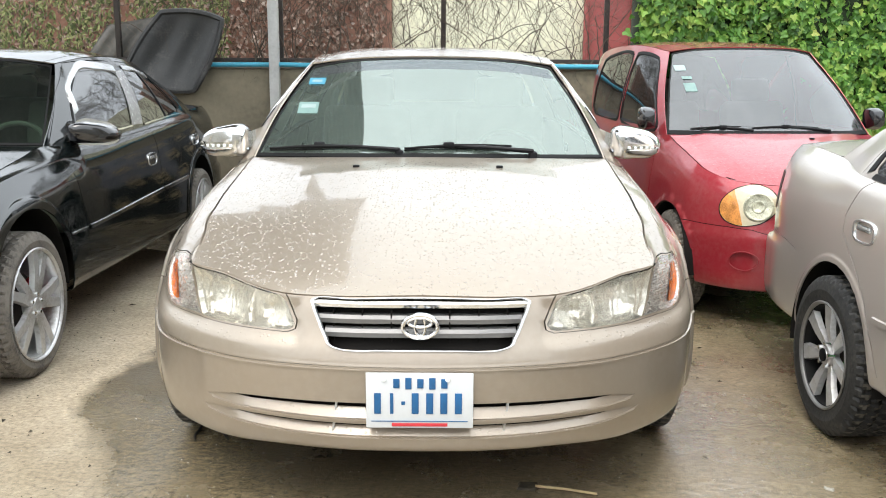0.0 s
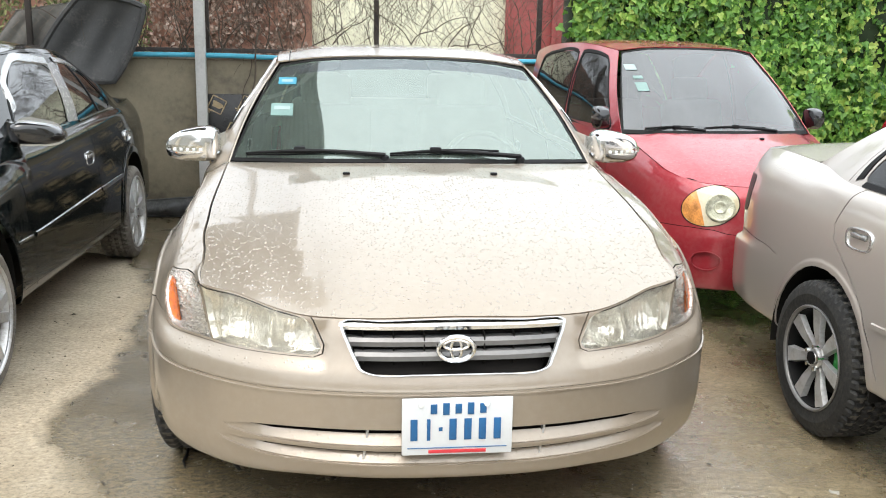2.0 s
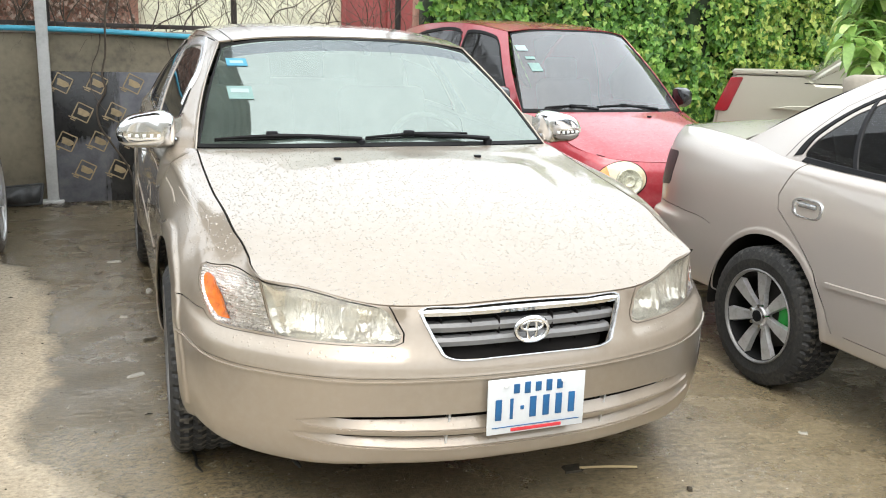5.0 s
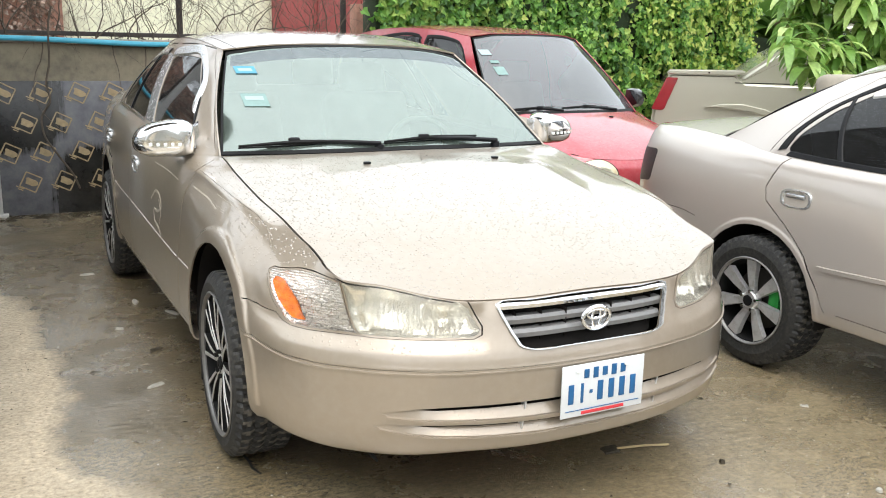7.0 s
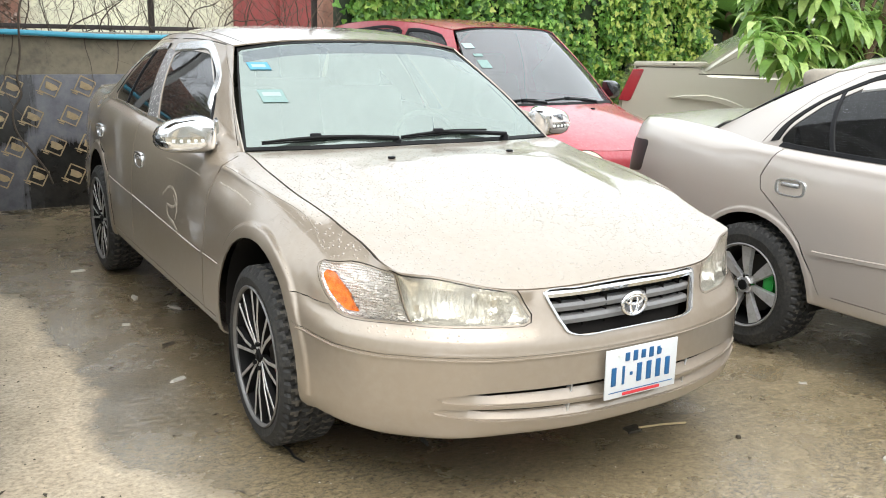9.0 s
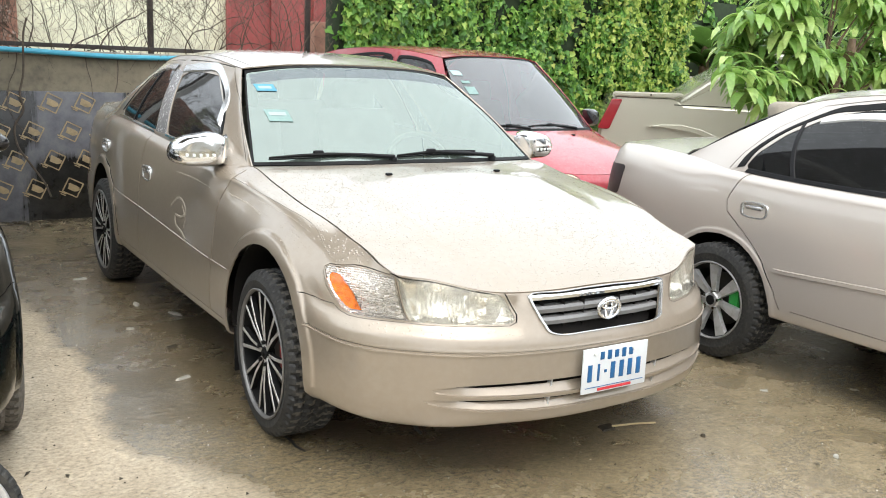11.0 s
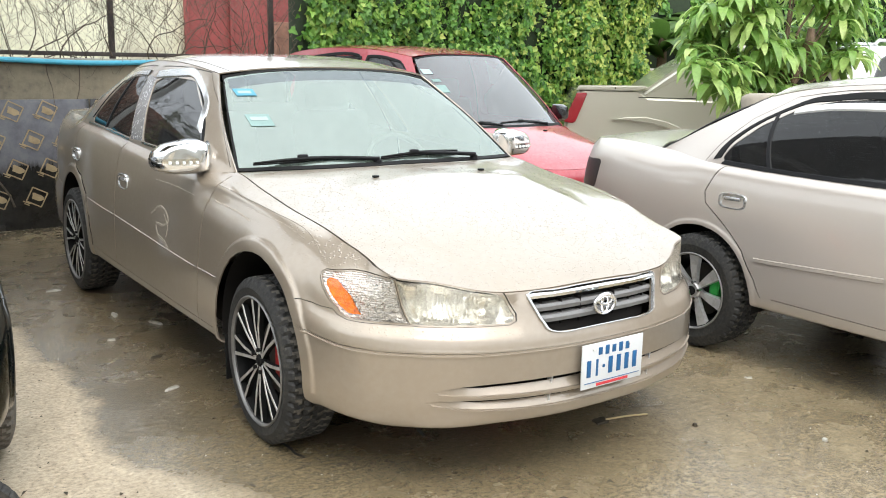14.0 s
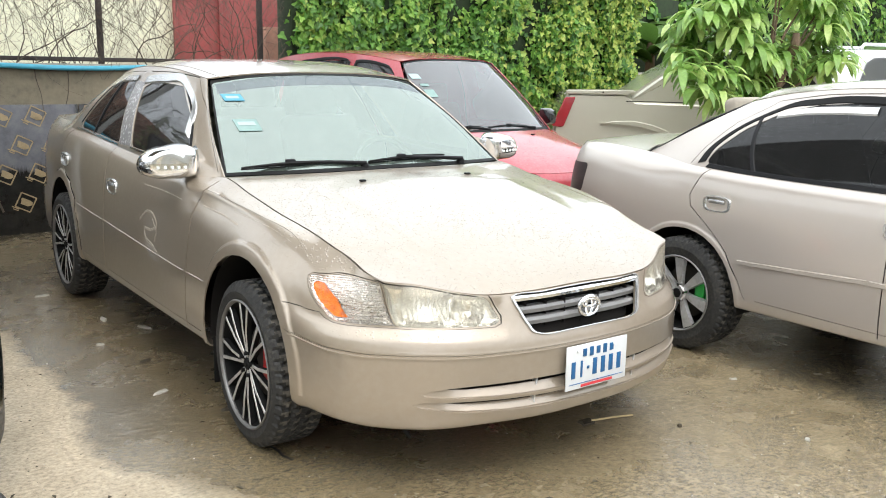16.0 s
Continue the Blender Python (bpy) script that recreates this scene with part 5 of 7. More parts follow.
        bowls = [(*on_([(so(x=bx), bz)])[0], rad) for bx, bz, rad in ((.60, .648, .082), (.465, .632, .062))]

        def bowl_depth(uv, e):
            d = np.zeros(len(uv))
            for bu, bv, rad in bowls:
                d = np.maximum(d, .040 * (1 - ((uv[:, 0] - bu) ** 2 + ((uv[:, 1] - bv) * .5) ** 2) / rad**2))
            k = np.clip(e / .016, 0, 1)
            flute = np.abs(np.sin(math.pi * uv[:, 0] / .017 + .6 * np.sin(uv[:, 1] * 40)))
            return .003 + k * (.010 + d + .0035 * flute * (d > 0))

        def facet_depth(uv, e):
            rng = np.random.default_rng(5)
            return .003 + np.clip(e / .008, 0, 1) * (.012 + .0022 * np.sin(uv[:, 1] * 190) + rng.normal(0, .0016, len(uv)))

        hl = relief("headlight", S.shell, C["lines"]["headlight"], bowl_depth, M["bowl"], car, mir, .0055, "clear headlight with two fluted reflector bowls")
        put("lens", one(S.shell, sh, "headlight", mir, -.001), M["lamp_glass"], "hazy clear lens", hl, 0)
        cl = relief("corner_lamp", S.shell, C["lines"]["corner"], facet_depth, M["facets"], car, mir, .0075, "clear faceted corner lamp with an amber part", False)
        put("lens", one(S.shell, sh, "corner_lamp", mir, -.001), M["lamp_glass"], "", cl, 0)
        put("amber_reflector", one(S.shell, sh, "amber", mir, -.008), M["amber"], "orange turn signal lens", cl, .004)
        put("tail_lamp", one(S.shell, sh, "tail_lamp", mir, .002), M["smoked_lens"] if grey else M["red_lens"], "smoked dark tail lamp" if grey else "dark red tail lamp", th=.01)
        # wheel wells
        for hy in (FRONT_HUB, REAR_HUB):
            bm = bmesh.new()
            rings = []
            for a in np.radians(np.linspace(-6, 186, 30)):
                y, z = hy + (ARCH + .004) * math.cos(a), S.spec["arch_z"] + (ARCH + .004) * math.sin(a)
                rings.append([bm.verts.new((sx * xx, y, z)) for xx in (.868, .78, .60)])
            for a, b in zip(rings[:-1], rings[1:]):
                for i in range(2):
                    bm.faces.new((a[i], a[i + 1], b[i + 1], b[i]))
            bm.faces.new([r[2] for r in rings])
            part("wheel_well", bm, M["gap"], car, "muddy dark wheel well")
            if chrome and hy == FRONT_HUB:
                bm = bmesh.new()
                box(bm, (sx * .79, hy + .352, .225), (.15, .008, .19), .003)
                part("mud_flap", bm, M["rubber_seal"], car, "black rubber mud flap")
            turn = Matrix.Rotation(radians(180 if mir else 0), 4, "Z")
            steer = Matrix.Rotation(radians(-2 if chrome and hy == FRONT_HUB else 0), 4, "Z")
            wheel(car, Matrix.Translation((sx * .788, hy, size[0])) @ steer @ turn, wheels, *size)
    # underside and cabin
    for nm, c, s in (("engine_tray", (0, .80, .42), (1.15, 1.05, .30)), ("floor_pan", (0, 2.6, .32), (1.45, 2.6, .16)), ("boot_floor", (0, 4.2, .50), (1.15, .9, .44))):
        bm = bmesh.new()
        box(bm, c, s, .03)
        part(nm, bm, M["gap"], car, "dark underside")
    bm = bmesh.new()
    prism_between(bm, [(-.70, 1.34, .66), (-.70, 1.36, .925), (-.70, 1.62, .92), (-.70, 1.78, .84), (-.70, 1.72, .60)], [(.70, 1.34, .66), (.70, 1.36, .925), (.70, 1.62, .92), (.70, 1.78, .84), (.70, 1.72, .60)])
    bmesh.ops.bevel(bm, geom=bm.edges[:], offset=.02, segments=2, affect="EDGES")
    dash = part("dashboard", bm, M["dash"], car, "beige dashboard")
    bm = bmesh.new()
    rings = []
    tilt = Matrix.Translation((.36, 1.90, .86)) @ Matrix.Rotation(radians(62), 4, "X")
    for k in range(40):
        a = 2 * math.pi * k / 40
        rings.append([bm.verts.new(tilt @ Vector(((.185 + .014 * math.cos(b)) * math.cos(a), (.185 + .014 * math.cos(b)) * math.sin(a), .014 * math.sin(b)))) for b in np.linspace(0, 2 * math.pi, 8, endpoint=False)])
    for k in range(40):
        a, b = rings[k], rings[(k + 1) % 40]
        for i in range(8):
            bm.faces.new((a[i], a[(i + 1) % 8], b[(i + 1) % 8], b[i]))
    box(bm, (.36, 1.895, .855), (.34, .05, .06), .015, Matrix.Rotation(radians(-28), 4, "X"))
    part("steering_wheel", bm, M["dash"], car)
    seat(car, .36, 2.28, .50)
    seat(car, -.36, 2.28, .50)
    seat(car, 0, 3.20, 1.25)
    wiper(car, (.42, 1.352, .962), (-.10, 1.345, .978), (.335, 1.375, .988), (.08, 1.36, .985))
    wiper(car, (-.12, 1.338, .966), (-.66, 1.435, .968), (-.24, 1.365, .982), (-.45, 1.41, .980))
    return car, fb

# ---- ground, walls and the canopy over the black car's bay ----
bm = bmesh.new()
bmesh.ops.create_grid(bm, x_segments=60, y_segments=60, size=1)
for v in bm.verts:
    x, y = v.co.x, v.co.y
    v.co = Vector((math.copysign(abs(x) ** 3, x) * 400, math.copysign(abs(y) ** 3, y) * 400, 0))
ground = tagged(part("ground", bm, M["ground"], None), "wet tan concrete yard with puddles and silt", "ground", kind="structure")

M["wall"] = simple("stained_render", (0.195, 0.168, 0.116), 0.85, 0, 0.25, 1.6, bump=0.3, dirt=(0.105, 0.092, 0.066))
M["coping"] = simple("concrete_coping", (0.30, 0.28, 0.24), 0.85, 0, 0.3, 3, bump=0.3)
M["cream"] = simple("cream_render", (0.66, 0.66, 0.50), 0.8, 0, 0.10, 1.5, bump=0.1, dirt=(0.45, 0.43, 0.33))
M["oxide"] = simple("red_oxide_sheet", (0.235, 0.05, 0.045), 0.6, 0, 0.2, 2, bump=0.1)
M["brick_wash"] = simple("brick_red_wall", (0.27, 0.14, 0.10), 0.85, 0, 0.35, 5, bump=0.4)
# plain grey of the unseen block left of the yard
M["blocker_grey"] = simple("grey_facade", (.26, .25, .23), .85, 0, .15, .5)
M["far_wall"] = simple("pale_wall", (0.45, 0.44, 0.40), 0.85, 0, 0.2, 0.8)
M["galv"] = simple("painted_post", (0.50, 0.50, 0.48), 0.6, 0.1, 0.15, 5)
M["wire"] = simple("rusty_wire", (0.20, 0.16, 0.12), 0.6, 0.5, 0.3)
M["iron"] = simple("dark_iron", (0.05, 0.042, 0.038), 0.6, 0.4, 0.3)
M["pipe"] = simple("blue_plastic_pipe", (0.06, 0.36, 0.50), 0.4, 0, 0.15, 8)


def block(name, c, s, mat, label, category, bevel=.01, kind="structure"):
    b = bmesh.new()
    box(b, c, s, bevel)
    return tagged(part(name, b, mat, None), label, category, kind=kind)


block("wall_back", (2, 5.95, .67), (26, .18, 1.34), M["wall"], "stained grey-brown rendered yard wall", "wall")
block("wall_coping", (2, 5.95, 1.362), (26, .24, .04), M["coping"], "weathered concrete coping along the wall", "wall")
block("wall_cream", (.70, 9.2, 1.3), (2.60, .2, 2.6), M["cream"], "cream painted building wall behind the fence", "wall")
block("wall_brick", (-4.2, 9.1, 1.35), (7.2, .2, 2.7), M["brick_wash"], "brick red wall behind dry creepers", "wall")
block("wall_orange_brick", (3.05, 7.2, .9), (1.9, .2, 1.8), M["brick_wash"], "low orange brick wall behind the fence", "wall")
# unseen block, added to shape reflections and light on the cars' flanks
block("side_building", (-13.5, 1.0, 2.1), (6.0, 15.0, 4.2), M["blocker_grey"], "unseen plain block added beside the yard to shape light on the cars", "building", .02)
# three added walls out of view, closing the yard and filling reflections
block("wall_left", (-9.2, -1, 1.6), (.2, 16, 3.2), M["far_wall"], "unseen pale wall added to close the yard", "wall")
block("wall_right", (27, -1, 1.6), (.2, 16, 3.2), M["far_wall"], "unseen pale wall added to close the yard", "wall")
block("wall_front", (9, -10, 1.6), (36, .2, 3.2), M["far_wall"], "unseen pale wall added to close the yard", "wall")

# red sheet-metal screen with its ribs
scr = empty("red_screen", pose(0, 0, 0), "dark red sheet metal screen behind the fence", "fence")
for k in range(5):
    bm = bmesh.new()
    box(bm, (2.05 + .58 * k, 9.0, 1.3), (.574, .03, 2.6), .004)
    part("panel", bm, M["oxide"], scr)
    bm = bmesh.new()
    box(bm, (1.78 + .58 * k, 8.97, 1.3), (.05, .05, 2.6), .006)
    part("rib", bm, M["oxide"], scr)

# tin roof over the black car's bay, high above the view
M["roof_tin"] = simple("old_roof_tin", (0.14, 0.133, 0.12), 0.7, 0.2, 0.35, 2, bump=0.1)
roof = empty("bay_canopy", pose(0, 0, 0), "old corrugated tin canopy over the parking bay", "canopy", kind="structure")
verts, faces = [], []
for k in range(121):
    x = -3.5 + 2.55 * k / 120
    z = 4.02 + .02 * math.cos(k * math.pi / 2) + .03 * (x + 2.6)
    verts += [(x, 1.7, z), (x, 6.5, z + .06), (x, 1.7, z - .004), (x, 6.5, z + .056)]
    if k:
        a = len(verts) - 8
        faces += [(a, a + 4, a + 5, a + 1), (a + 2, a + 3, a + 7, a + 6)]
me = bpy.data.meshes.new("roof_sheet")
me.from_pydata(verts, [], faces)
me.materials.append(M["roof_tin"])
part_me("roof_sheet", me, roof)
for y in (1.85, 3.8, 5.8):
    bm = bmesh.new()
    box(bm, (-2.25, y, 3.91), (2.5, .08, .10), .005)
    part("rafter", bm, M["galv"], roof)
for x, y in ((-3.45, 1.85), (-3.45, 3.8)):
    bm = bmesh.new()
    box(bm, (x, y, 1.94), (.09, .09, 3.88), .006)
    part("post", bm, M["galv"], roof)
for x, y in ((-1.452, 5.80),):
    p = empty("post", pose(x, y, 0), "pale square steel canopy post at the yard wall", "post")
    bm = bmesh.new()
    box(bm, (0, 0, 1.94), (.085, .085, 3.88), .006)
    part("shaft", bm, M["galv"], p)
    bm = bmesh.new()
    box(bm, (0, 0, .012), (.16, .12, .024), .003)
    part("base_plate", bm, M["galv"], p)

bm = bmesh.new()
tube(bm, [(x, 5.815 + .006 * math.sin(x * 2.1), 1.374 - .028 * math.exp(-((x + .1) / .7) ** 2) + .003 * math.sin(x * 3.3)) for x in np.linspace(-6.5, 1.62, 60)], .021, 10)
tagged(part("water_pipe", bm, M["pipe"], None), "bright blue plastic water pipe along the wall top", "pipe")

# ---- chain-link fence on the wall ----
fence = empty("chain_link_fence", pose(0, 0, 0), "rusty chain-link fence with dark posts above the wall", "fence")
for k in range(-4, 3):
    bm = bmesh.new()
    box(bm, (.045 + 1.46 * k, 5.95, 2.02), (.045, .045, 1.34), .004)
    part("post", bm, M["iron"], fence)
bm = bmesh.new()
box(bm, (-1.8, 5.94, 1.418), (9.0, .04, .035), .003)
part("bottom_rail", bm, M["iron"], fence)
verts, faces = [], []
sp = .075
for k in range(int(7.6 / sp)):
    x0 = -5.6 + k * sp
    prev = None
    for j in range(20):
        x, z, y = x0 + (sp / 2 if j % 2 else -sp / 2) * 1.0, 1.44 + j * sp / 1.15, 5.93 + (.003 if (j + k) % 2 else -.003)
        n0 = len(verts)
        verts += [(x - .0016, y, z), (x + .0016, y - .0016, z), (x + .0008, y + .002, z)]
        if prev is not None:
            for i in range(3):
                faces.append((prev + i, prev + (i + 1) % 3, n0 + (i + 1) % 3, n0 + i))
        prev = n0
me = bpy.data.meshes.new("wire_mesh")
me.from_pydata(verts, [], faces)
me.materials.append(M["wire"])
tagged(part_me("wire_mesh", me, fence), "woven diamond wire", kind="stuff")


# ---- leaves, creepers and trees ----
def leaf_mat(name, stops, rough=.45, through_light=.4):
    m, nt, b = node_mat(name)
    g = nt.nodes.new("ShaderNodeNewGeometry")
    r = ramp_node(nt, g.outputs["Random Per Island"], stops)
    n = noise_node(nt, 40, 3)
    mx = nt.nodes.new("ShaderNodeMixRGB")
    mx.blend_type = "MULTIPLY"
    mx.inputs[0].default_value = .5
    nt.links.new(r.outputs[0], mx.inputs[1])
    rr = ramp_node(nt, n.outputs[0], [(.3, (.6, .6, .6)), (.7, (1.2, 1.2, 1.2))])
    nt.links.new(rr.outputs[0], mx.inputs[2])
    nt.links.new(mx.outputs[0], b.inputs["Base Color"])
    b.inputs["Roughness"].default_value = rough
    tl, ms = nt.nodes.new("ShaderNodeBsdfTranslucent"), nt.nodes.new("ShaderNodeMixShader")
    nt.links.new(mx.outputs[0], tl.inputs[0])
    ms.inputs[0].default_value = through_light
    nt.links.new(b.outputs[0], ms.inputs[1])
    nt.links.new(tl.outputs[0], ms.inputs[2])
    nt.links.new(ms.outputs[0], nt.nodes["Material Output"].inputs[0])
    return m


M["ivy"] = leaf_mat("ivy_leaf", [(0, (.05, .14, .028)), (.45, (.14, .33, .055)), (.8, (.28, .50, .09)), (1, (.46, .62, .15))])
M["ivy_pale"] = leaf_mat("ivy_leaf_yellow", [(0, (.16, .27, .04)), (.5, (.34, .47, .08)), (1, (.52, .57, .14))])
M["mango"] = leaf_mat("tree_leaf", [(0, (.13, .26, .06)), (.5, (.29, .48, .12)), (1, (.56, .69, .25))], .35)
M["banana"] = leaf_mat("banana_leaf", [(0, (.03, .075, .015)), (.6, (.08, .16, .03)), (1, (.20, .28, .06))], .4)
M["dry_leaf"] = leaf_mat("dry_leaf", [(0, (.08, .05, .035)), (.4, (.21, .13, .095)), (.8, (.36, .26, .21)), (1, (.40, .33, .28))], .8, .15)
M["dusty_leaf"] = leaf_mat("dusty_leaf", [(0, (.05, .07, .025)), (.5, (.16, .20, .075)), (1, (.44, .46, .21))], .7)
# near-black green: the shade between leaves is put into this colour
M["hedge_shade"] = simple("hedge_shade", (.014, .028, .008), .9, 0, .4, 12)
M["twig"] = simple("dry_twig", (.075, .058, .042), .9, 0, .4, 30)
M["bark"] = simple("bark", (.17, .115, .075), .9, 0, .4, 20, bump=.6)


def leaves(name, at, out, size, mat, parent=None, shape=((0, 0), (.42, .30), (.30, .62), (0, 1.0), (-.30, .62), (-.42, .30)), droop=.35, curl=.15, seed=1):
    """Many small leaves in one mesh: each with a folded blade that hangs from its stem."""
    rng = np.random.default_rng(seed)
    n = len(at)
    out = out / np.linalg.norm(out, axis=1, keepdims=True)
    down = np.tile((0, 0, -1.0), (n, 1)) * droop + rng.normal(0, .55, (n, 3))
    tip = down - (down * out).sum(1, keepdims=True) * out * .65
    tip /= np.linalg.norm(tip, axis=1, keepdims=True)
    side = np.cross(tip, out)
    side /= np.maximum(np.linalg.norm(side, axis=1, keepdims=True), 1e-6)
    face = np.cross(side, tip)
    sz = size * rng.uniform(.6, 1.25, n)
    k = len(shape)
    v = np.zeros((n, k + 1, 3))
    for i, (a, b) in enumerate(shape):
        lift = abs(a) * curl * 2 - .25 * b * b * curl
        v[:, i] = at + (side * a + tip * b + face * lift) * sz[:, None]
    v[:, k] = at + (tip * .5) * sz[:, None]
    idx = np.arange(n) * (k + 1)
    f = [np.stack([idx + i, idx + (i + 1) % k, idx + k], 1) for i in range(k)]
    me = bpy.data.meshes.new(name)
    me.from_pydata(v.reshape(-1, 3).tolist(), [], np.concatenate(f).tolist())
    me.materials.append(mat)
    return part_me(name, me, parent)


IVY_SHAPE = ((0, 0), (.30, -.10), (.52, .22), (.26, .45), (.20, .70), (0, 1.0), (-.20, .70), (-.26, .45), (-.52, .22), (-.30, -.10))


def hedge_sheet(n, x0, x1, z0, z1, yf, depth, seed):
    """Places and outward ways for leaves on a lumpy upright hedge face."""
    rng = np.random.default_rng(seed)
    x, z = rng.uniform(x0, x1, n), rng.uniform(z0, z1, n)
    lump = np.array([noise.noise(Vector((a * 2.7 + .5 * noise.noise(Vector((a, b * 2, 9))), b * .75, seed))) + .55 * noise.noise(Vector((a * 7, b * 4, seed + 3))) for a, b in zip(x, z)])
    keep = (lump > -.30) | (rng.random(n) < .35)
    x, z, lump = x[keep], z[keep], lump[keep]
    n = len(x)
    y = yf - depth * lump - rng.uniform(0, .10, n)
    o = np.stack([rng.normal(0, .35, n), -np.ones(n), rng.normal(.25, .35, n)], 1)
    return np.stack([x, y, z], 1), o


ivy = empty("ivy_hedge", pose(0, 0, 0), "dense green ivy covering the yard wall", "hedge", kind="stuff")
# solid core whose near-black colour paints the shade behind the leaves
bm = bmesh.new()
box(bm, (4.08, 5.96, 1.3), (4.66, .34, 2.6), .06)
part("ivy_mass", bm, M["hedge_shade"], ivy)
a, o = hedge_sheet(29000, 1.75, 6.48, .1, 2.65, 5.74, .22, 4)
leaves("ivy_leaves", a, o, .060, M["ivy"], ivy, IVY_SHAPE, .7, seed=2)
pal = a[:, 0] + .6 * (a[:, 2] - 1.5) + np.random.default_rng(3).normal(0, .7, len(a)) > 5.0
leaves("pale_ivy_leaves", a[pal][::3] + (0, -.06, 0), o[pal][::3], .055, M["ivy_pale"], ivy, IVY_SHAPE, .7, seed=5)
rng = np.random.default_rng(8)
m_ = 300
a2 = np.stack([2.0 - rng.exponential(.07, m_), 5.86 - rng.uniform(0, .12, m_), rng.uniform(1.4, 2.6, m_)], 1)
leaves("ivy_fringe", a2, np.tile((0, -1, .2), (m_, 1)) + rng.normal(0, .3, (m_, 3)), .07, M["ivy"], ivy, IVY_SHAPE, .7, seed=6)

# bare creepers hanging through the wire
vines = empty("dry_creepers", pose(0, 0, 0), "bare tangled creepers hanging on the wire fence", "creeper", kind="stuff")
rng = random.Random(11)
verts, faces = [], []


def strand(p, d, length, r, gravity, jitter, store=(verts, faces)):
    vs, fs = store
    prev, n = None, max(4, int(length / .05))
    p, d = Vector(p), Vector(d).normalized()
    for i in range(n):
        rad = r * (1 - .7 * i / n)
        s = d.orthogonal().normalized()
        u = d.cross(s)
        n0 = len(vs)
        vs += [tuple(p + (s * math.cos(a) + u * math.sin(a)) * rad) for a in (0, 2.1, 4.2)]
        if prev is not None:
            for k in range(3):
                fs.append((prev + k, prev + (k + 1) % 3, n0 + (k + 1) % 3, n0 + k))
        prev = n0
        d = (d + Vector((rng.gauss(0, jitter), rng.gauss(0, jitter * .3), rng.gauss(0, jitter) - gravity))).normalized()
        p = p + d * .05
        p.y = min(max(p.y, 5.80), 6.06)
    return p, d


for _ in range(520):
    x = rng.choice([rng.uniform(-2.6, 1.9), rng.gauss(.15, .35), rng.gauss(-.9, .5)])
    strand((x, rng.uniform(5.85, 6.02), rng.uniform(2.2, 2.7)), (rng.gauss(0, .5), 0, -1), rng.uniform(.5, 1.6), rng.choice((.0016, .002, .0028, .005)), .06, .30)
for _ in range(320):
    strand((rng.uniform(-1.2, 1.8), rng.uniform(5.86, 6.0), rng.uniform(1.6, 2.6)), (rng.gauss(0, .8), 0, -.6), rng.uniform(.15, .6), rng.choice((.0016, .0022, .003)), .04, .45)
for _ in range(70):
    x = rng.uniform(-2.6, 1.9)
    strand((x, rng.uniform(5.86, 6.0), 1.38), (rng.gauss(0, .6), 0, 1), rng.uniform(.4, 1.2), rng.uniform(.003, .008), -.02, .2)
for x in (-1.02, -.52, -.28):
    strand((x, 5.84, 1.40), (.1, -.1, -1), rng.uniform(.5, 1.1), .006, .04, .16)
me = bpy.data.meshes.new("stems")
me.from_pydata(verts, [], faces)
me.materials.append(M["twig"])
part_me("stems", me, vines)

a, o = hedge_sheet(10000, -6.5, -.65, .9, 2.6, 8.9, .22, 21)
tagged(leaves("dry_creeper_leaves", a, o, .055, M["dry_leaf"], None, droop=.9, seed=9), "rust-brown withered creeper leaves on the wall behind", "foliage", kind="stuff")
a, o = hedge_sheet(9500, -6.5, -1.95, 1.35, 2.5, 6.35, .25, 31)
tagged(leaves("dusty_foliage", a, o, .062, M["dusty_leaf"], None, ((0, 0), (.16, .4), (0, 1), (-.16, .4)), .8, seed=12), "dusty olive foliage above the wall", "foliage", kind="stuff")

# ---- the champagne sedan ----
main_car, main_bumper = sedan("champagne_sedan", pose(0, 0, 0), "champagne beige four-door sedan wet with rain", "champagne", "multi", chrome=True)
S_, C_ = SEDAN, CUTS
sh_ = C_["shell"]


def put_sheet(name, pieces, mat, parent, label="", th=.004):
    return part_me(name, sheet(name, pieces, mat, th), parent, label)


grille = put_sheet("grille", both(S_.shell, sh_, "grille_hole", -.045), M["gap"], main_car, "dark grille with chrome frame")
for mir in (False, True):
    part("chrome_frame", bar_on(S_.shell, C_["lines"]["grille"], .0115, .008, mir), M["visor_trim"], grille, "chrome grille surround")


def front_bar(parent, name, z0, z1, xm, mat, back=.016, deep=.03, label=""):
    """A bar across the nose that follows its curve."""
    bm = bmesh.new()
    rows = []
    for x in np.linspace(-xm, xm, 25):
        c = C_["lines"]["on"]([(C_["lines"]["s_of"](x=abs(x)), (z0 + z1) / 2)])
        y = S_.shell.f(c[:, 0], c[:, 1])[0, 1] + back
        rows.append([bm.verts.new(p) for p in ((x, y + deep, z1), (x, y + .004, z1), (x, y - .003, (z0 + z1) / 2 + .002), (x, y, z0), (x, y + deep, z0))])
    for a, b in zip(rows[:-1], rows[1:]):
        for i in range(5):
            bm.faces.new((a[i], a[(i + 1) % 5], b[(i + 1) % 5], b[i]))
    bm.faces.new(rows[0])
    bm.faces.new(rows[-1][::-1])
    return part(name, bm, mat, parent, label)


M["slat"] = simple("grille_grey", (.19, .187, .183), .35, .3, .15)
for z, xm in ((.572, .262), (.607, .282)):
    front_bar(grille, "slat", z, z + .023, xm, M["slat"], label="grey grille bar")
front_bar(grille, "top_bar", .652, .670, .302, M["chrome"], back=-.001, label="broad chrome bar along the top of the grille")
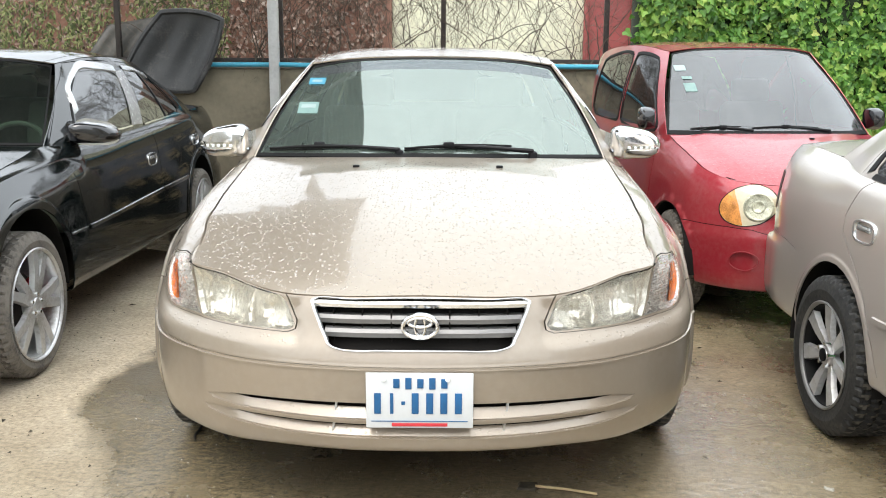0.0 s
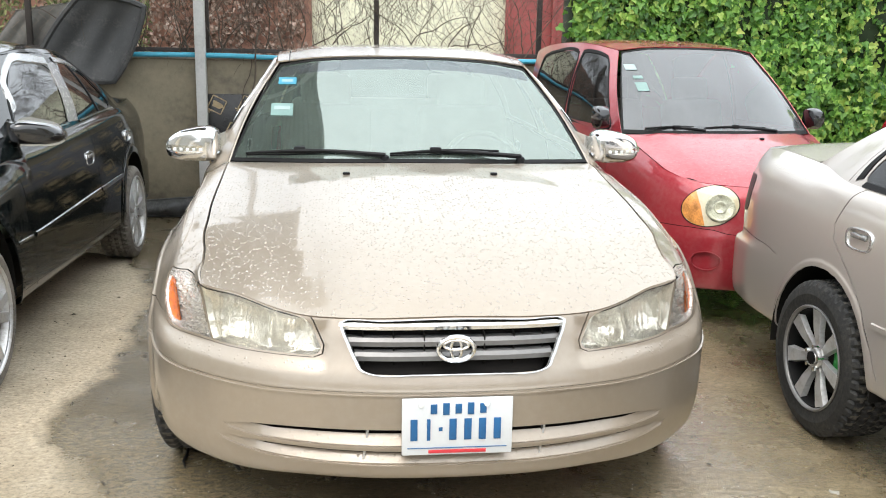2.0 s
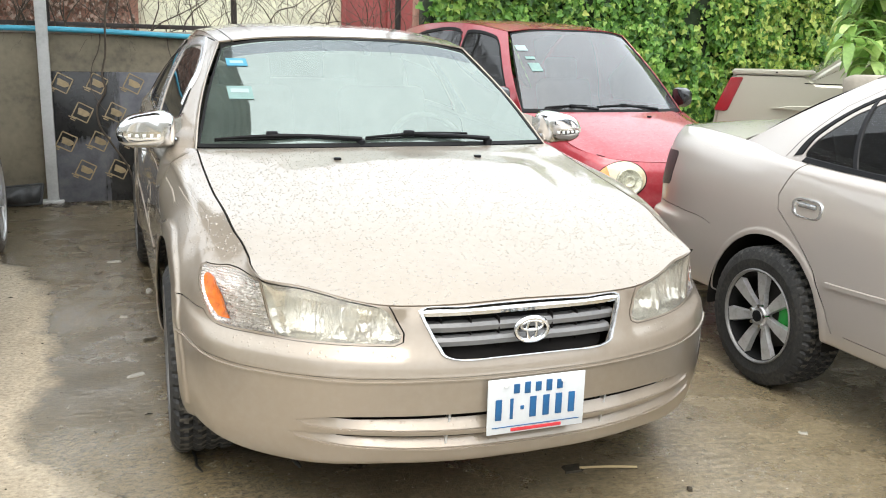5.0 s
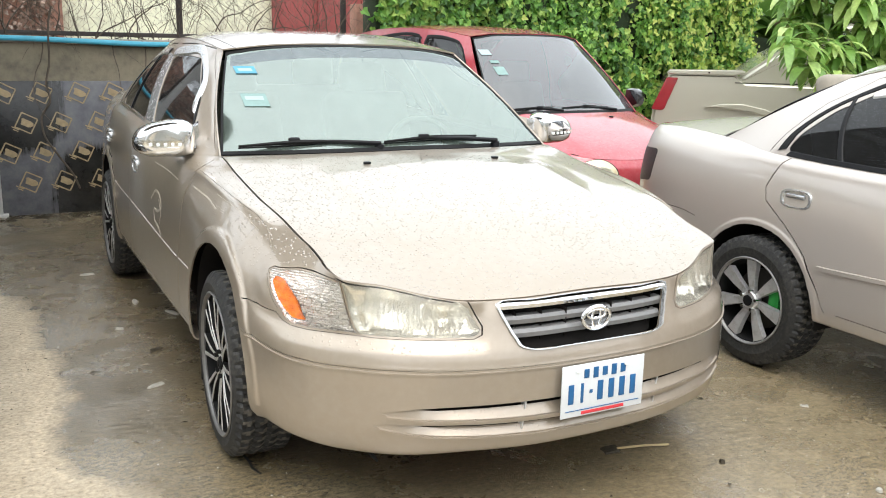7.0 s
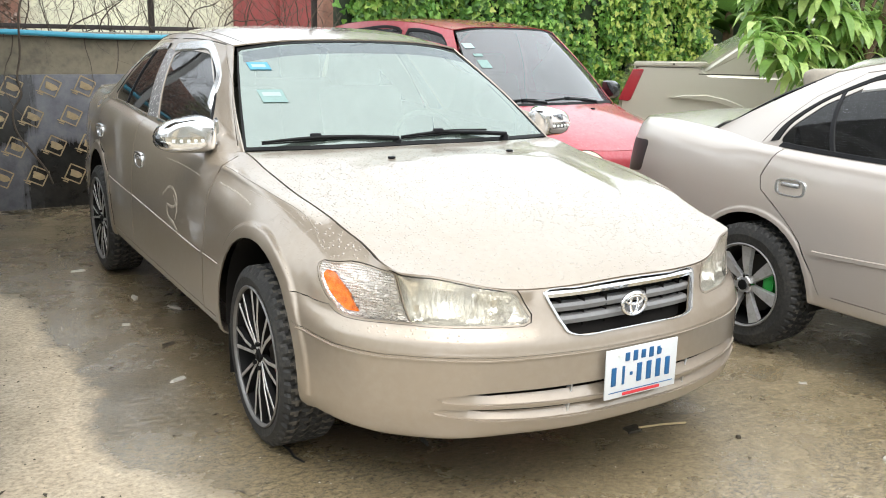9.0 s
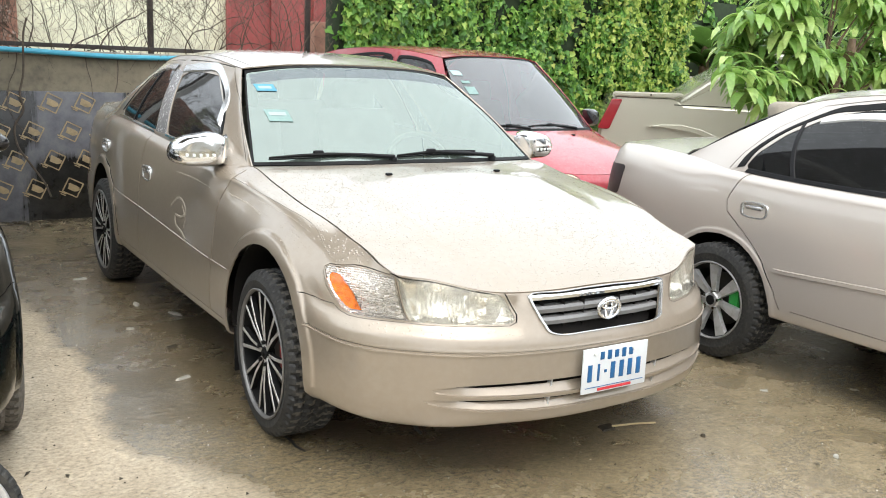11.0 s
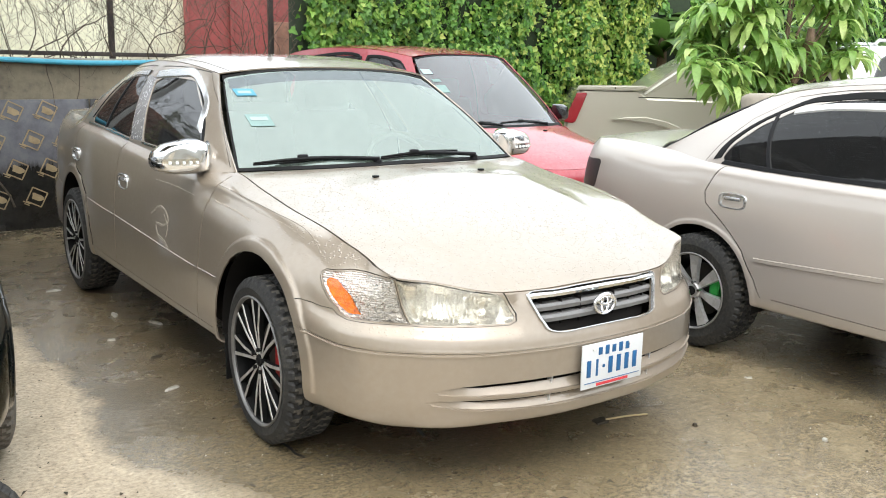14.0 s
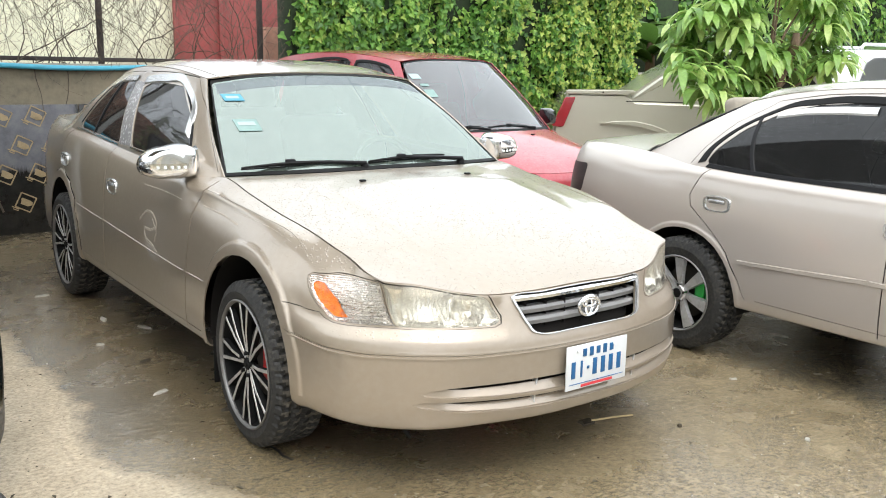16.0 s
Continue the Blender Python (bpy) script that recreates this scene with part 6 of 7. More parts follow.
for x in np.linspace(-.24, .24, 7):
    if abs(x) > .05:
        bm = bmesh.new()
        box(bm, (x, .100 + x * x * .35, .598), (.004, .03, .085), .001)
        part("grille_fin", bm, M["gap"], grille)


def oval(bm, c, rx, rz, r, n=40):
    ring = [(c[0] + rx * math.cos(a), c[1], c[2] + rz * math.sin(a)) for a in np.linspace(0, 2 * math.pi, n, endpoint=False)]
    rows = []
    for i in range(n):
        p, q = Vector(ring[i - 1]), Vector(ring[(i + 1) % n])
        d = (q - p).normalized()
        u, w = Vector((0, 1, 0)), d.cross(Vector((0, 1, 0)))
        rows.append([bm.verts.new(Vector(ring[i]) + (u * math.cos(a) + w * math.sin(a)) * r) for a in np.linspace(0, 2 * math.pi, 8, endpoint=False)])
    for i in range(n):
        a, b = rows[i], rows[(i + 1) % n]
        for k in range(8):
            bm.faces.new((a[k], a[(k + 1) % 8], b[(k + 1) % 8], b[k]))


bm = bmesh.new()
oval(bm, (0, .052, .611), .047, .032, .0065)
badge = part("badge", bm, M["chrome"], grille, "chrome oval badge")
bm = bmesh.new()
oval(bm, (0, .052, .612), .014, .028, .0045)
oval(bm, (0, .052, .622), .032, .013, .0045)
bm2 = bm
part("badge_insert", bm2, M["chrome"], badge)

for mir in (False, True):
    part("bumper_crease", bar_on(S_.shell, C_["lines"]["crease"], .012, .004, mir), M["champagne"], main_bumper)
intake = put_sheet("lower_intake", both(S_.shell, sh_, "slot_hole", -.05), M["gap"], main_bumper, "dark lower air intake")
for mir in (False, True):
    for line, wd, pr in C_["lines"]["ridges"]:
        part("intake_ridge", bar_on(S_.shell, line, wd, pr, mir), M["champagne"], intake, "body-coloured ridge along the intake")
for mir in (False, True):
    for line in C_["lines"]["slots"]:
        us, tip = np.linspace(0, line[5, 0], 26), line[5, 0]
        lo_ = np.interp(us, line[:6, 0], line[:6, 1])
        hi_ = np.interp(us, line[:4:-1, 0], line[:4:-1, 1])
        hi_ = lo_ + (hi_ - lo_) * np.interp(tip - us, [.05, .16], [1, .62])
        edge = np.r_[np.stack([us, lo_], 1), np.stack([us, hi_], 1)[::-1][1:]]
        slope = lambda uv, e: .002 + .026 * np.clip((uv[:, 1] - np.interp(uv[:, 0], us, lo_)) / .05, 0, 1) * np.clip((tip - uv[:, 0]) / .2, 0, 1)
        relief("intake_shelf", S_.shell, edge, slope, M["champagne"], intake, mir, .012, "sloping body-coloured shelf inside the intake")
for x in (-.235, .235, -.02):
    bm = bmesh.new()
    box(bm, (x, .058, .355), (.006, .02, .085), .001, Matrix.Rotation(radians(8), 4, "Y"))
    part("intake_strut", bm, M["rim_silver"], intake)

plate = empty("number_plate", Matrix(), "white number plate with blue characters", "")
plate.parent = main_car
bm = bmesh.new()
box(bm, (0, .003, .4195), (.288, .006, .155), .0025)
plate_body = part("plate_body", bm, M["plate"], plate, "white metal plate")
marks = [(-.062 + .032 * i, .468, .017, .026 + .006 * (i % 2), "plate_blue") for i in range(5)]
marks += [(x, .412, w, .058, "plate_blue") for x, w in ((-.113, .018), (-.075, .009), (-.012, .019), (.027, .019), (.065, .019), (.104, .019))]
marks += [(-.044, .413, .010, .010, "plate_blue"), (.0, .352, .150, .009, "plate_red"), (.0, .362, .26, .002, "plate_blue")]
for x, z, w, h, k in marks:
    bm = bmesh.new()
    box(bm, (x, -.001, z), (w, .003, h), .0008)
    part("printed_bar", bm, M[k], plate)
for x in (-.095, .075):
    bm = bmesh.new()
    lathe(bm, [(.001, 0), (.001, .007), (.004, .006), (.005, 0)], 14)
    for v in bm.verts:
        v.co = Vector((x + v.co.y, -.002 - v.co.x, .480 + v.co.z))
    part("plate_screw", bm, M["paper_white"], plate)

for sx in (-1, 1):
    c = S_.hood.find([(.271, 1.105)], [0, 1])
    p = S_.hood.f(c[:, 0], c[:, 1])[0]
    bm = bmesh.new()
    box(bm, (sx * p[0], p[1], p[2] + .004), (.026, .02, .010), .004)
    part("washer_nozzle", bm, M["plastic"], main_car)


def on_screen(shape, name, x, z, w, h, mat, parent, label="", tilt=.02):
    """A small sticker that lies on the windscreen."""
    bm = bmesh.new()
    pts = []
    for dx, dz in ((-w / 2, -h / 2), (w / 2, -h / 2 + tilt * w), (w / 2, h / 2 + tilt * w), (-w / 2, h / 2)):
        c = shape.windscreen.find([(abs(x + dx), z + dz)], [0, 2])
        q = shape.windscreen.f(c[:, 0], c[:, 1])[0]
        n = shape.windscreen.normals(c)[0]
        sg = 1 if x > 0 else -1
        pts.append((Vector((sg * q[0], q[1], q[2])), Vector((sg * n[0], n[1], n[2]))))
    prism_between(bm, [p + n * .0005 for p, n in pts], [p + n * .002 for p, n in pts])
    return part(name, bm, mat, parent, label)


st = on_screen(S_, "sticker", -.515, 1.250, .078, .028, M["sticker_cyan"], main_car, "small cyan windscreen sticker")
on_screen(S_, "sticker_panel", -.515, 1.251, .050, .010, M["sticker_grey"], st)
st = on_screen(S_, "sticker", -.53, 1.137, .092, .046, M["sticker_pale"], main_car, "pale green windscreen sticker")
on_screen(S_, "sticker_panel", -.53, 1.144, .066, .014, M["sticker_grey"], st)

for mir in (False, True):
    part("tint_band", bar_on(S_.windscreen, [(0, .684), (.33, .682), (.672, .666)], .092, .0012, mir), M["tint_band"], main_car, "grey shade band along the top of the windscreen")

# a torn strip of rubber under the front bumper
bm = bmesh.new()
tube(bm, [(-.60, .30, .27), (-.61, .29, .24), (-.60, .28, .21), (-.585, .27, .19)], [.010, .009, .007, .004], 6)
part("torn_seal", bm, M["rubber_seal"], main_car, "torn black rubber strip hanging down")


# ---- rain beads on the paint and glass ----
def beads(name, patches, n, rmin, rmax, parent, label, seed):
    rng = np.random.default_rng(seed)
    verts, faces = [], []
    for patch, share in patches:
        k = int(n * share)
        uv = rng.uniform(.02, .98, (k, 2)) * patch.size
        p, nn = patch.f(uv[:, 0], uv[:, 1]), patch.normals(uv)
        sg = rng.choice([-1, 1], k)
        for i in range(k):
            q, w = Vector(p[i] * (sg[i], 1, 1)), Vector(nn[i] * (sg[i], 1, 1))
            a = w.orthogonal().normalized()
            b = w.cross(a)
            r = rmin + (rmax - rmin) * rng.random() ** 3
            st_ = 1 + rng.random() * .7
            n0 = len(verts)
            for ring, (f, h) in enumerate(((1.0, -.05), (.72, .20))):
                for j in range(7):
                    t = 2 * math.pi * j / 7
                    verts.append(tuple(q + (a * math.cos(t) * st_ + b * math.sin(t)) * r * f + w * (r * h)))
            verts.append(tuple(q + w * r * .28))
            for j in range(7):
                m2 = (j + 1) % 7
                faces.append((n0 + j, n0 + m2, n0 + 7 + m2, n0 + 7 + j))
                faces.append((n0 + 7 + j, n0 + 7 + m2, n0 + 14))
    me = bpy.data.meshes.new(name)
    me.from_pydata(verts, [], faces)
    me.polygons.foreach_set("use_smooth", [True] * len(me.polygons))
    me.materials.append(M["champagne"])
    return tagged(part_me(name, me, parent), label, kind="stuff")


beads("rain_bead", [(S_.hood, .85), (S_.roof, .15)], 4600, .0008, .0024, main_car, "beads of rain", 3)

# pale smears and dried rain streaks on the champagne car's flank
M["scuff"] = simple("pale_scuff", (.345, .295, .235), .5, 0, .3, 60)
flank = {n: [o for o in main_car.children if o.name.startswith(n)][1] for n in ("front_door", "fender")}
for owner, wd, pts in (
        ("front_door", .016, [(2.10, .69), (2.03, .73), (1.92, .73), (1.87, .69), (1.94, .66), (2.04, .645), (2.02, .615), (1.92, .59), (1.86, .565)]),
        ("front_door", .009, [(1.93, .71), (1.88, .66), (1.90, .61)]),
        ("front_door", .007, [(2.08, .85), (1.83, .85), (1.59, .84)]),
        ("fender", .007, [(1.40, .842), (1.3, .835), (1.18, .826), (1.06, .81)]),
        ("fender", .006, [(1.13, .85), (.96, .84), (.86, .83), (.71, .80)])):
    line = S_.shell.find(catmull(pts, 24), [1, 2])
    part("paint_scuff", bar_on(S_.shell, line, wd, .0009, True), M["scuff"], flank[owner])

# ---- the black and the greyish sedans ----
black_car, _ = sedan("black_sedan", pose(-2.552, .49, 0), "glossy black four-door sedan with dusty silver wheels", "black_paint", "five")
grey_car, _ = sedan("grey_sedan", pose(2.322, -2.76, 0), "greyish beige four-door sedan with dark tinted windows", "grey_beige", "seven", S=GREY_SHAPE, C=GREY_CUTS, size=(.290, .194))

# ---- the red hatchback ----
RLOW = [(.05, .20), (.02, .21), (.006, .25), (0, .30), (0, .36), (0, .42), (.002, .47)]
RTOP = {0: (.10, .735), 2: (.09, .74), 4: (.085, .755), 5: (.085, .77), 6: (.09, .79), 7: (.10, .815), 8: (.105, .84), 9: (.108, .865), 10: (.10, .91), 11: (.085, .95),
        12: (.06, .952), 13: (.06, .965), 14: (.065, .985), 15: (.07, .99), 16: (.08, 1.0), 17: (.08, 1.0), 18: (.08, 1.0), 22: (.05, 1.0)}
RSEC = {k: RLOW + [(d * .08 + .004, .47 + (z - .47) * .18), (d * .18 + .006, .47 + (z - .47) * .40), (d * .34 + .004, .47 + (z - .47) * .62), (d * .62, .47 + (z - .47) * .84), (d, z)] for k, (d, z) in RTOP.items()}
HATCH = dict(
    plan=[(0, .0), (.15, .010), (.30, .04), (.42, .088), (.52, .16), (.585, .235), (.635, .32), (.675, .42), (.69, .52), (.698, .62), (.70, .80), (.70, .93), (.70, 1.1),
          (.70, 1.6), (.698, 2.3), (.69, 2.6), (.68, 2.9), (.665, 3.15), (.62, 3.33), (.52, 3.42), (.34, 3.46), (.17, 3.47), (0, 3.475)],
    sections=RSEC, hubs=(.63, 2.93), hub_z=.275, arch=.315, arch_z=.285, lip=.03, lip_out=.008, bulge=.010, hood_size=(.55, .8),
    hood_centre=[(0, .1, .735), (0, .2, .79), (0, .4, .865), (0, .6, .925)], cowl=[(0, .735, .958), (.2, .745, .957), (.42, .80, .955)],
    ws_base=[(0, .75, .958), (.2, .76, .957), (.42, .815, .956)], ws_top=[(0, 1.38, 1.462), (.16, 1.385, 1.460), (.32, 1.40, 1.452), (.445, 1.435, 1.430)],
    rail=[(.46, 1.44, 1.438), (.50, 1.8, 1.482), (.512, 2.3, 1.50), (.505, 2.8, 1.485), (.49, 3.05, 1.46), (.48, 3.15, 1.445)],
    roof_centre=[(0, 1.386, 1.468), (0, 1.7, 1.505), (0, 2.2, 1.53), (0, 2.8, 1.515)],
    back_top=[(0, 3.13, 1.475), (.16, 3.132, 1.472), (.34, 3.14, 1.462), (.47, 3.15, 1.44)], back_base=[(0, 3.42, 1.02), (.2, 3.41, 1.018), (.42, 3.34, 1.012)],
    deck_mid=[(0, 3.45, 1.012), (0, 3.44, 1.016)])


def red_hatch(m):
    b = CarShape(HATCH)
    ct = Cutter(b)
    on, s_of, sh = ct.on, ct.s_of, b.shell
    car = empty("red_hatchback", m, "small red hatchback with hazy oval headlights", "car")
    P = M["red_paint"]
    sc, zc = s_of(x=.448), .640
    ov = lambda ks, kz, lo=0, hi=2 * math.pi, cx=0: on([(sc + cx + ks * math.cos(a), zc + kz * math.sin(a) - .10 * ks * math.cos(a)) for a in np.linspace(lo, hi, 30, endpoint=hi - lo < 6.2)])
    lamp = ov(.155, .102)
    amber = np.r_[ov(.151, .099, -1.45, 1.05)[:-1], ov(.05, .02, .2, .21)[:1]]
    fog = on([(s_of(x=.45) + .075 * math.cos(a), .36 + .048 * math.sin(a)) for a in np.linspace(0, 2 * math.pi, 20, endpoint=False)])
    regions = [("lamp", lamp), ("amber", amber), ("fog", fog), ("hole", ct.arch(HATCH["hubs"][0])), ("hole", ct.arch(HATCH["hubs"][1]))]
    seam = on([(0, .50), (s_of(x=.30), .50), (s_of(x=.36), .505), (sc - .03, .522), (sc + .10, .528), (s_of(y=.40), .530), (s_of(y=.50), .525)])
    gaps = [(seam, .005), (sh.find([(.98, .93), (1.00, .7), (1.02, .30)], [1, 2]), .006), (sh.find([(1.92, .97), (1.94, .6), (1.92, .28)], [1, 2]), .006)]

    def rule(c, p):
        n = np.array(["front_bumper"] * len(p), dtype=object)
        n[(p[:, 2] > np.interp(p[:, 1], [0, .1, .25, .5], [.50, .52, .55, .525])) | (p[:, 1] > .62)] = "fender"
        n[p[:, 1] > 1.0] = "front_door"
        n[p[:, 1] > 1.93] = "rear_door"
        n[p[:, 1] > 2.75] = "quarter_panel"
        return n

    cut = sh.cut(regions, gaps, rule)
    hood = b.hood.cut([("body", np.array([(0, .006), (.543, .006), (.543, .794), (0, .794)]))], [], lambda c, p: np.array(["gap"] * len(c), dtype=object))
    ws = b.windscreen.cut([("pane", np.array([(0, .03), (.686, .03), (.692, .722), (.682, .738), (0, .738)]))], [], lambda c, p: np.array(["seal"] * len(c), dtype=object))
    gs = b.side
    fp = rounded(gs.find([(1.06, .978), (1.89, .988), (1.90, 1.435), (1.68, 1.432), (1.48, 1.39)], [1, 2]), .02)
    rp = rounded(gs.find([(1.955, .99), (2.70, 1.0), (2.86, 1.05), (2.80, 1.40), (2.62, 1.435), (1.965, 1.44)], [1, 2]), .03)
    side = gs.cut([("front_pane", fp), ("rear_pane", rp)], [(gs.find([(1.935, .985), (1.95, 1.43)], [1, 2]), .006)])
    put_sheet("front_bumper", both(sh, cut, "front_bumper"), P, car)
    put_sheet("bonnet", both(b.hood, hood, "body"), P, car)
    put_sheet("roof", both(b.roof, b.roof.cut(), "body"), P, car)
    put_sheet("tailgate", both(b.deck, b.deck.cut(), "body"), P, car)
    put_sheet("rear_window", both(b.backlight, b.backlight.cut(), "body"), M["dark_pane"], car, th=0)
    for seam in both(sh, cut, "gap", -.008) + both(b.hood, hood, "gap", -.007) + both(gs, side, "gap", -.005):
        put_sheet("panel_seam", [seam], M["gap"], car, th=.002)
    w = put_sheet("windscreen", both(b.windscreen, ws, "pane", -.002), M["red_ws"], car, "hazy windscreen reflecting the pale sky", 0)
    put_sheet("windscreen_seal", both(b.windscreen, ws, "seal"), M["rubber_seal"], w)
    for mir in (False, True):
        sx = -1 if mir else 1
        one = lambda patch, c, key, lift=0.0: [patch.piece(*c[key], lift, mir)]
        put_sheet("fender", one(sh, cut, "fender"), P, car)
        fd = put_sheet("front_door", one(sh, cut, "front_door"), P, car)
        rd = put_sheet("rear_door", one(sh, cut, "rear_door"), P, car)
        put_sheet("quarter_panel", one(sh, cut, "quarter_panel"), P, car)
        put_sheet("pillar_frame", one(gs, side, "body"), P, car)
        put_sheet("window", one(gs, side, "front_pane", -.003), M["dark_pane"], fd, "dark tinted glass", 0)
        put_sheet("window", one(gs, side, "rear_pane", -.003), M["dark_pane"], rd, "dark tinted glass", 0)
        for poly, par in ((fp, fd), (rp, rd)):
            part("window_seal", bar_on(gs, np.r_[poly, poly[:1]], .026, .003, mir), M["rubber_seal"], par)
        hl = put_sheet("headlight", one(sh, cut, "lamp", .004), M["yellow_lens"], car, "yellowed oval headlight", .012)
        put_sheet("turn_signal", one(sh, cut, "amber", .005), M["faded_amber"], hl, "orange turn signal", .012)
        c = on([(sc - .055, zc - .004)])
        q, n = sh.f(c[:, 0], c[:, 1])[0] * (sx, 1, 1), sh.normals(c)[0] * (sx, 1, 1)
        bm = bmesh.new()
        lathe(bm, [(-.004, .076), (.0075, .073), (.0095, .066), (.0070, .060), (.0075, .034), (.0105, .030), (.0105, .022), (.0080, .018), (.0085, .0)], 28)
        t = Matrix.Translation(q) @ Vector(n).to_track_quat("X", "Z").to_matrix().to_4x4()
        for v in bm.verts:
            v.co = t @ v.co
        part("reflector_bowl", bm, M["hazy_bowl"], hl, "round hazy reflector")
        part("lamp_rim", bar_on(sh, np.r_[lamp, lamp[:1]], .008, .005, mir), M["rubber_seal"], hl)
        put_sheet("fog_lamp_blank", one(sh, cut, "fog", -.012), M["red_paint"], car)
        part("fog_lamp_rim", bar_on(sh, np.r_[fog, fog[:1]], .010, .006, mir), M["red_paint"], car)
        bm = bmesh.new()
        ring = catmull([(0, -.068), (.06, -.078), (.13, -.072), (.152, -.04), (.156, .03), (.14, .075), (.06, .088), (.01, .078), (-.005, 0), (0, -.068)], 21)[:-1]
        rows = [[bm.verts.new((sx * (.655 + .06 + (x - .10) * k * .62), 1.06 + d, 1.035 + z * k * .8)) for x, z in ring] for d, k in ((-.08, .35), (-.07, .7), (-.04, .94), (.0, 1), (.03, .98))]
        for p, r in zip(rows[:-1], rows[1:]):
            for i in range(20):
                bm.faces.new((p[i], p[(i + 1) % 20], r[(i + 1) % 20], r[i]))
        bm.faces.new(rows[0][::-1])
        bm.faces.new(rows[-1])
        part("door_mirror", bm, M["gloss_black"], fd, "black door mirror")
        for hy in HATCH["hubs"]:
            turn = Matrix.Rotation(radians(180 if mir else 0), 4, "Z")
            wheel(car, Matrix.Translation((sx * .60, hy, .275)) @ turn, "five", .275, .175, .165)
            bm = bmesh.new()
            rings = [[bm.verts.new((sx * xx, hy + .318 * math.cos(a), .275 + .318 * math.sin(a))) for xx in (.68, .48)] for a in np.radians(np.linspace(-6, 186, 24))]
            for p, r in zip(rings[:-1], rings[1:]):
                bm.faces.new((p[0], p[1], r[1], r[0]))
            bm.faces.new([r[1] for r in rings])
            part("wheel_well", bm, M["gap"], car)
    bm = bmesh.new()
    box(bm, (0, 1.75, .33), (.92, 3.1, .26), .03)
    part("floor_pan", bm, M["gap"], car)
    bm = bmesh.new()
    box(bm, (0, .98, .84), (1.15, .36, .2), .05)
    part("dashboard", bm, M["plastic"], car)
    seat(car, .30, 1.55, .46)
    seat(car, -.30, 1.55, .46)
    wiper(car, (.30, .80, .962), (-.16, .80, .985), (.24, .82, .985), (.04, .81, .985))
    wiper(car, (-.16, .79, .962), (-.50, .86, .978), (-.12, .815, .985), (-.32, .83, .98))
    bm = bmesh.new()
    box(bm, (.12, .635, .945), (.024, .02, .012), .004)
    part("washer_nozzle", bm, M["plastic"], car)
    for x, z, wd, h, mt in ((-.435, 1.335, .058, .034, "sticker_grey"), (-.42, 1.275, .05, .018, "sticker_pale"), (-.42, 1.22, .06, .05, "sticker_pale")):
        on_screen(b, "sticker", x, z, wd, h, M[mt], car, "windscreen sticker, its colour dimmed for the glass over it")
    return car


red_hatch(pose(1.97, 3.10, 0, 0, 0, 4) @ pose(0, -1.0, 0))

# ---- film-faced boards against the wall ----
def board_mat():
    """Film-faced board: dusty grey, with black stretches where rain ran down it."""
    m, nt, b = node_mat("film_faced_board")
    pos = nt.nodes.new("ShaderNodeNewGeometry").outputs["Position"]
    mp = nt.nodes.new("ShaderNodeMapping")
    mp.inputs["Scale"].default_value = (34, 34, 2.5)
    nt.links.new(pos, mp.inputs["Vector"])
    runs, blot, dust = noise_node(nt, 1.0, 4, .6, mp.outputs[0]), noise_node(nt, 3.2, 5, .6, pos), noise_node(nt, 9, 6, .7, pos)
    best = None
    for at, rad in (((-1.30, 5.8, .86), .40), ((-.62, 5.8, .12), .42), ((.35, 5.8, .05), .36), ((-.05, 5.8, .95), .22)):
        far = nt.nodes.new("ShaderNodeVectorMath")
        far.operation = "DISTANCE"
        far.inputs[1].default_value = at
        nt.links.new(pos, far.inputs[0])
        rel = nt.nodes.new("ShaderNodeMath")
        rel.operation = "SUBTRACT"
        nt.links.new(far.outputs["Value"], rel.inputs[0])
        rel.inputs[1].default_value = rad
        if best is None:
            best = rel.outputs[0]
        else:
            mn = nt.nodes.new("ShaderNodeMath")
            mn.operation = "MINIMUM"
            nt.links.new(best, mn.inputs[0])
            nt.links.new(rel.outputs[0], mn.inputs[1])
            best = mn.outputs[0]
    for nz, amount in ((runs, .22), (blot, .30)):
        ad = nt.nodes.new("ShaderNodeMath")
        ad.operation = "MULTIPLY_ADD"
        ad.inputs[1].default_value = amount
        nt.links.new(nz.outputs[0], ad.inputs[0])
        nt.links.new(best, ad.inputs[2])
        best = ad.outputs[0]
    wet = nt.nodes.new("ShaderNodeMapRange")
    wet.inputs[1].default_value, wet.inputs[2].default_value = .29, .23
    nt.links.new(best, wet.inputs[0])
    grey = ramp_node(nt, dust.outputs[0], [(.3, (.078, .079, .088)), (.5, (.118, .12, .132)), (.72, (.17, .168, .165))])
    black = ramp_node(nt, dust.outputs[0], [(.3, (.008, .008, .008)), (.75, (.030, .029, .026))])
    mx = nt.nodes.new("ShaderNodeMixRGB")
    nt.links.new(wet.outputs[0], mx.inputs[0])
    nt.links.new(grey.outputs[0], mx.inputs[1])
    nt.links.new(black.outputs[0], mx.inputs[2])
    nt.links.new(mx.outputs[0], b.inputs["Base Color"])
    rg = nt.nodes.new("ShaderNodeMapRange")
    rg.inputs[3].default_value, rg.inputs[4].default_value = .5, .25
    nt.links.new(wet.outputs[0], rg.inputs[0])
    nt.links.new(rg.outputs[0], b.inputs["Roughness"])
    bump_node(nt, b, dust.outputs[0], .1, .004)
    return m


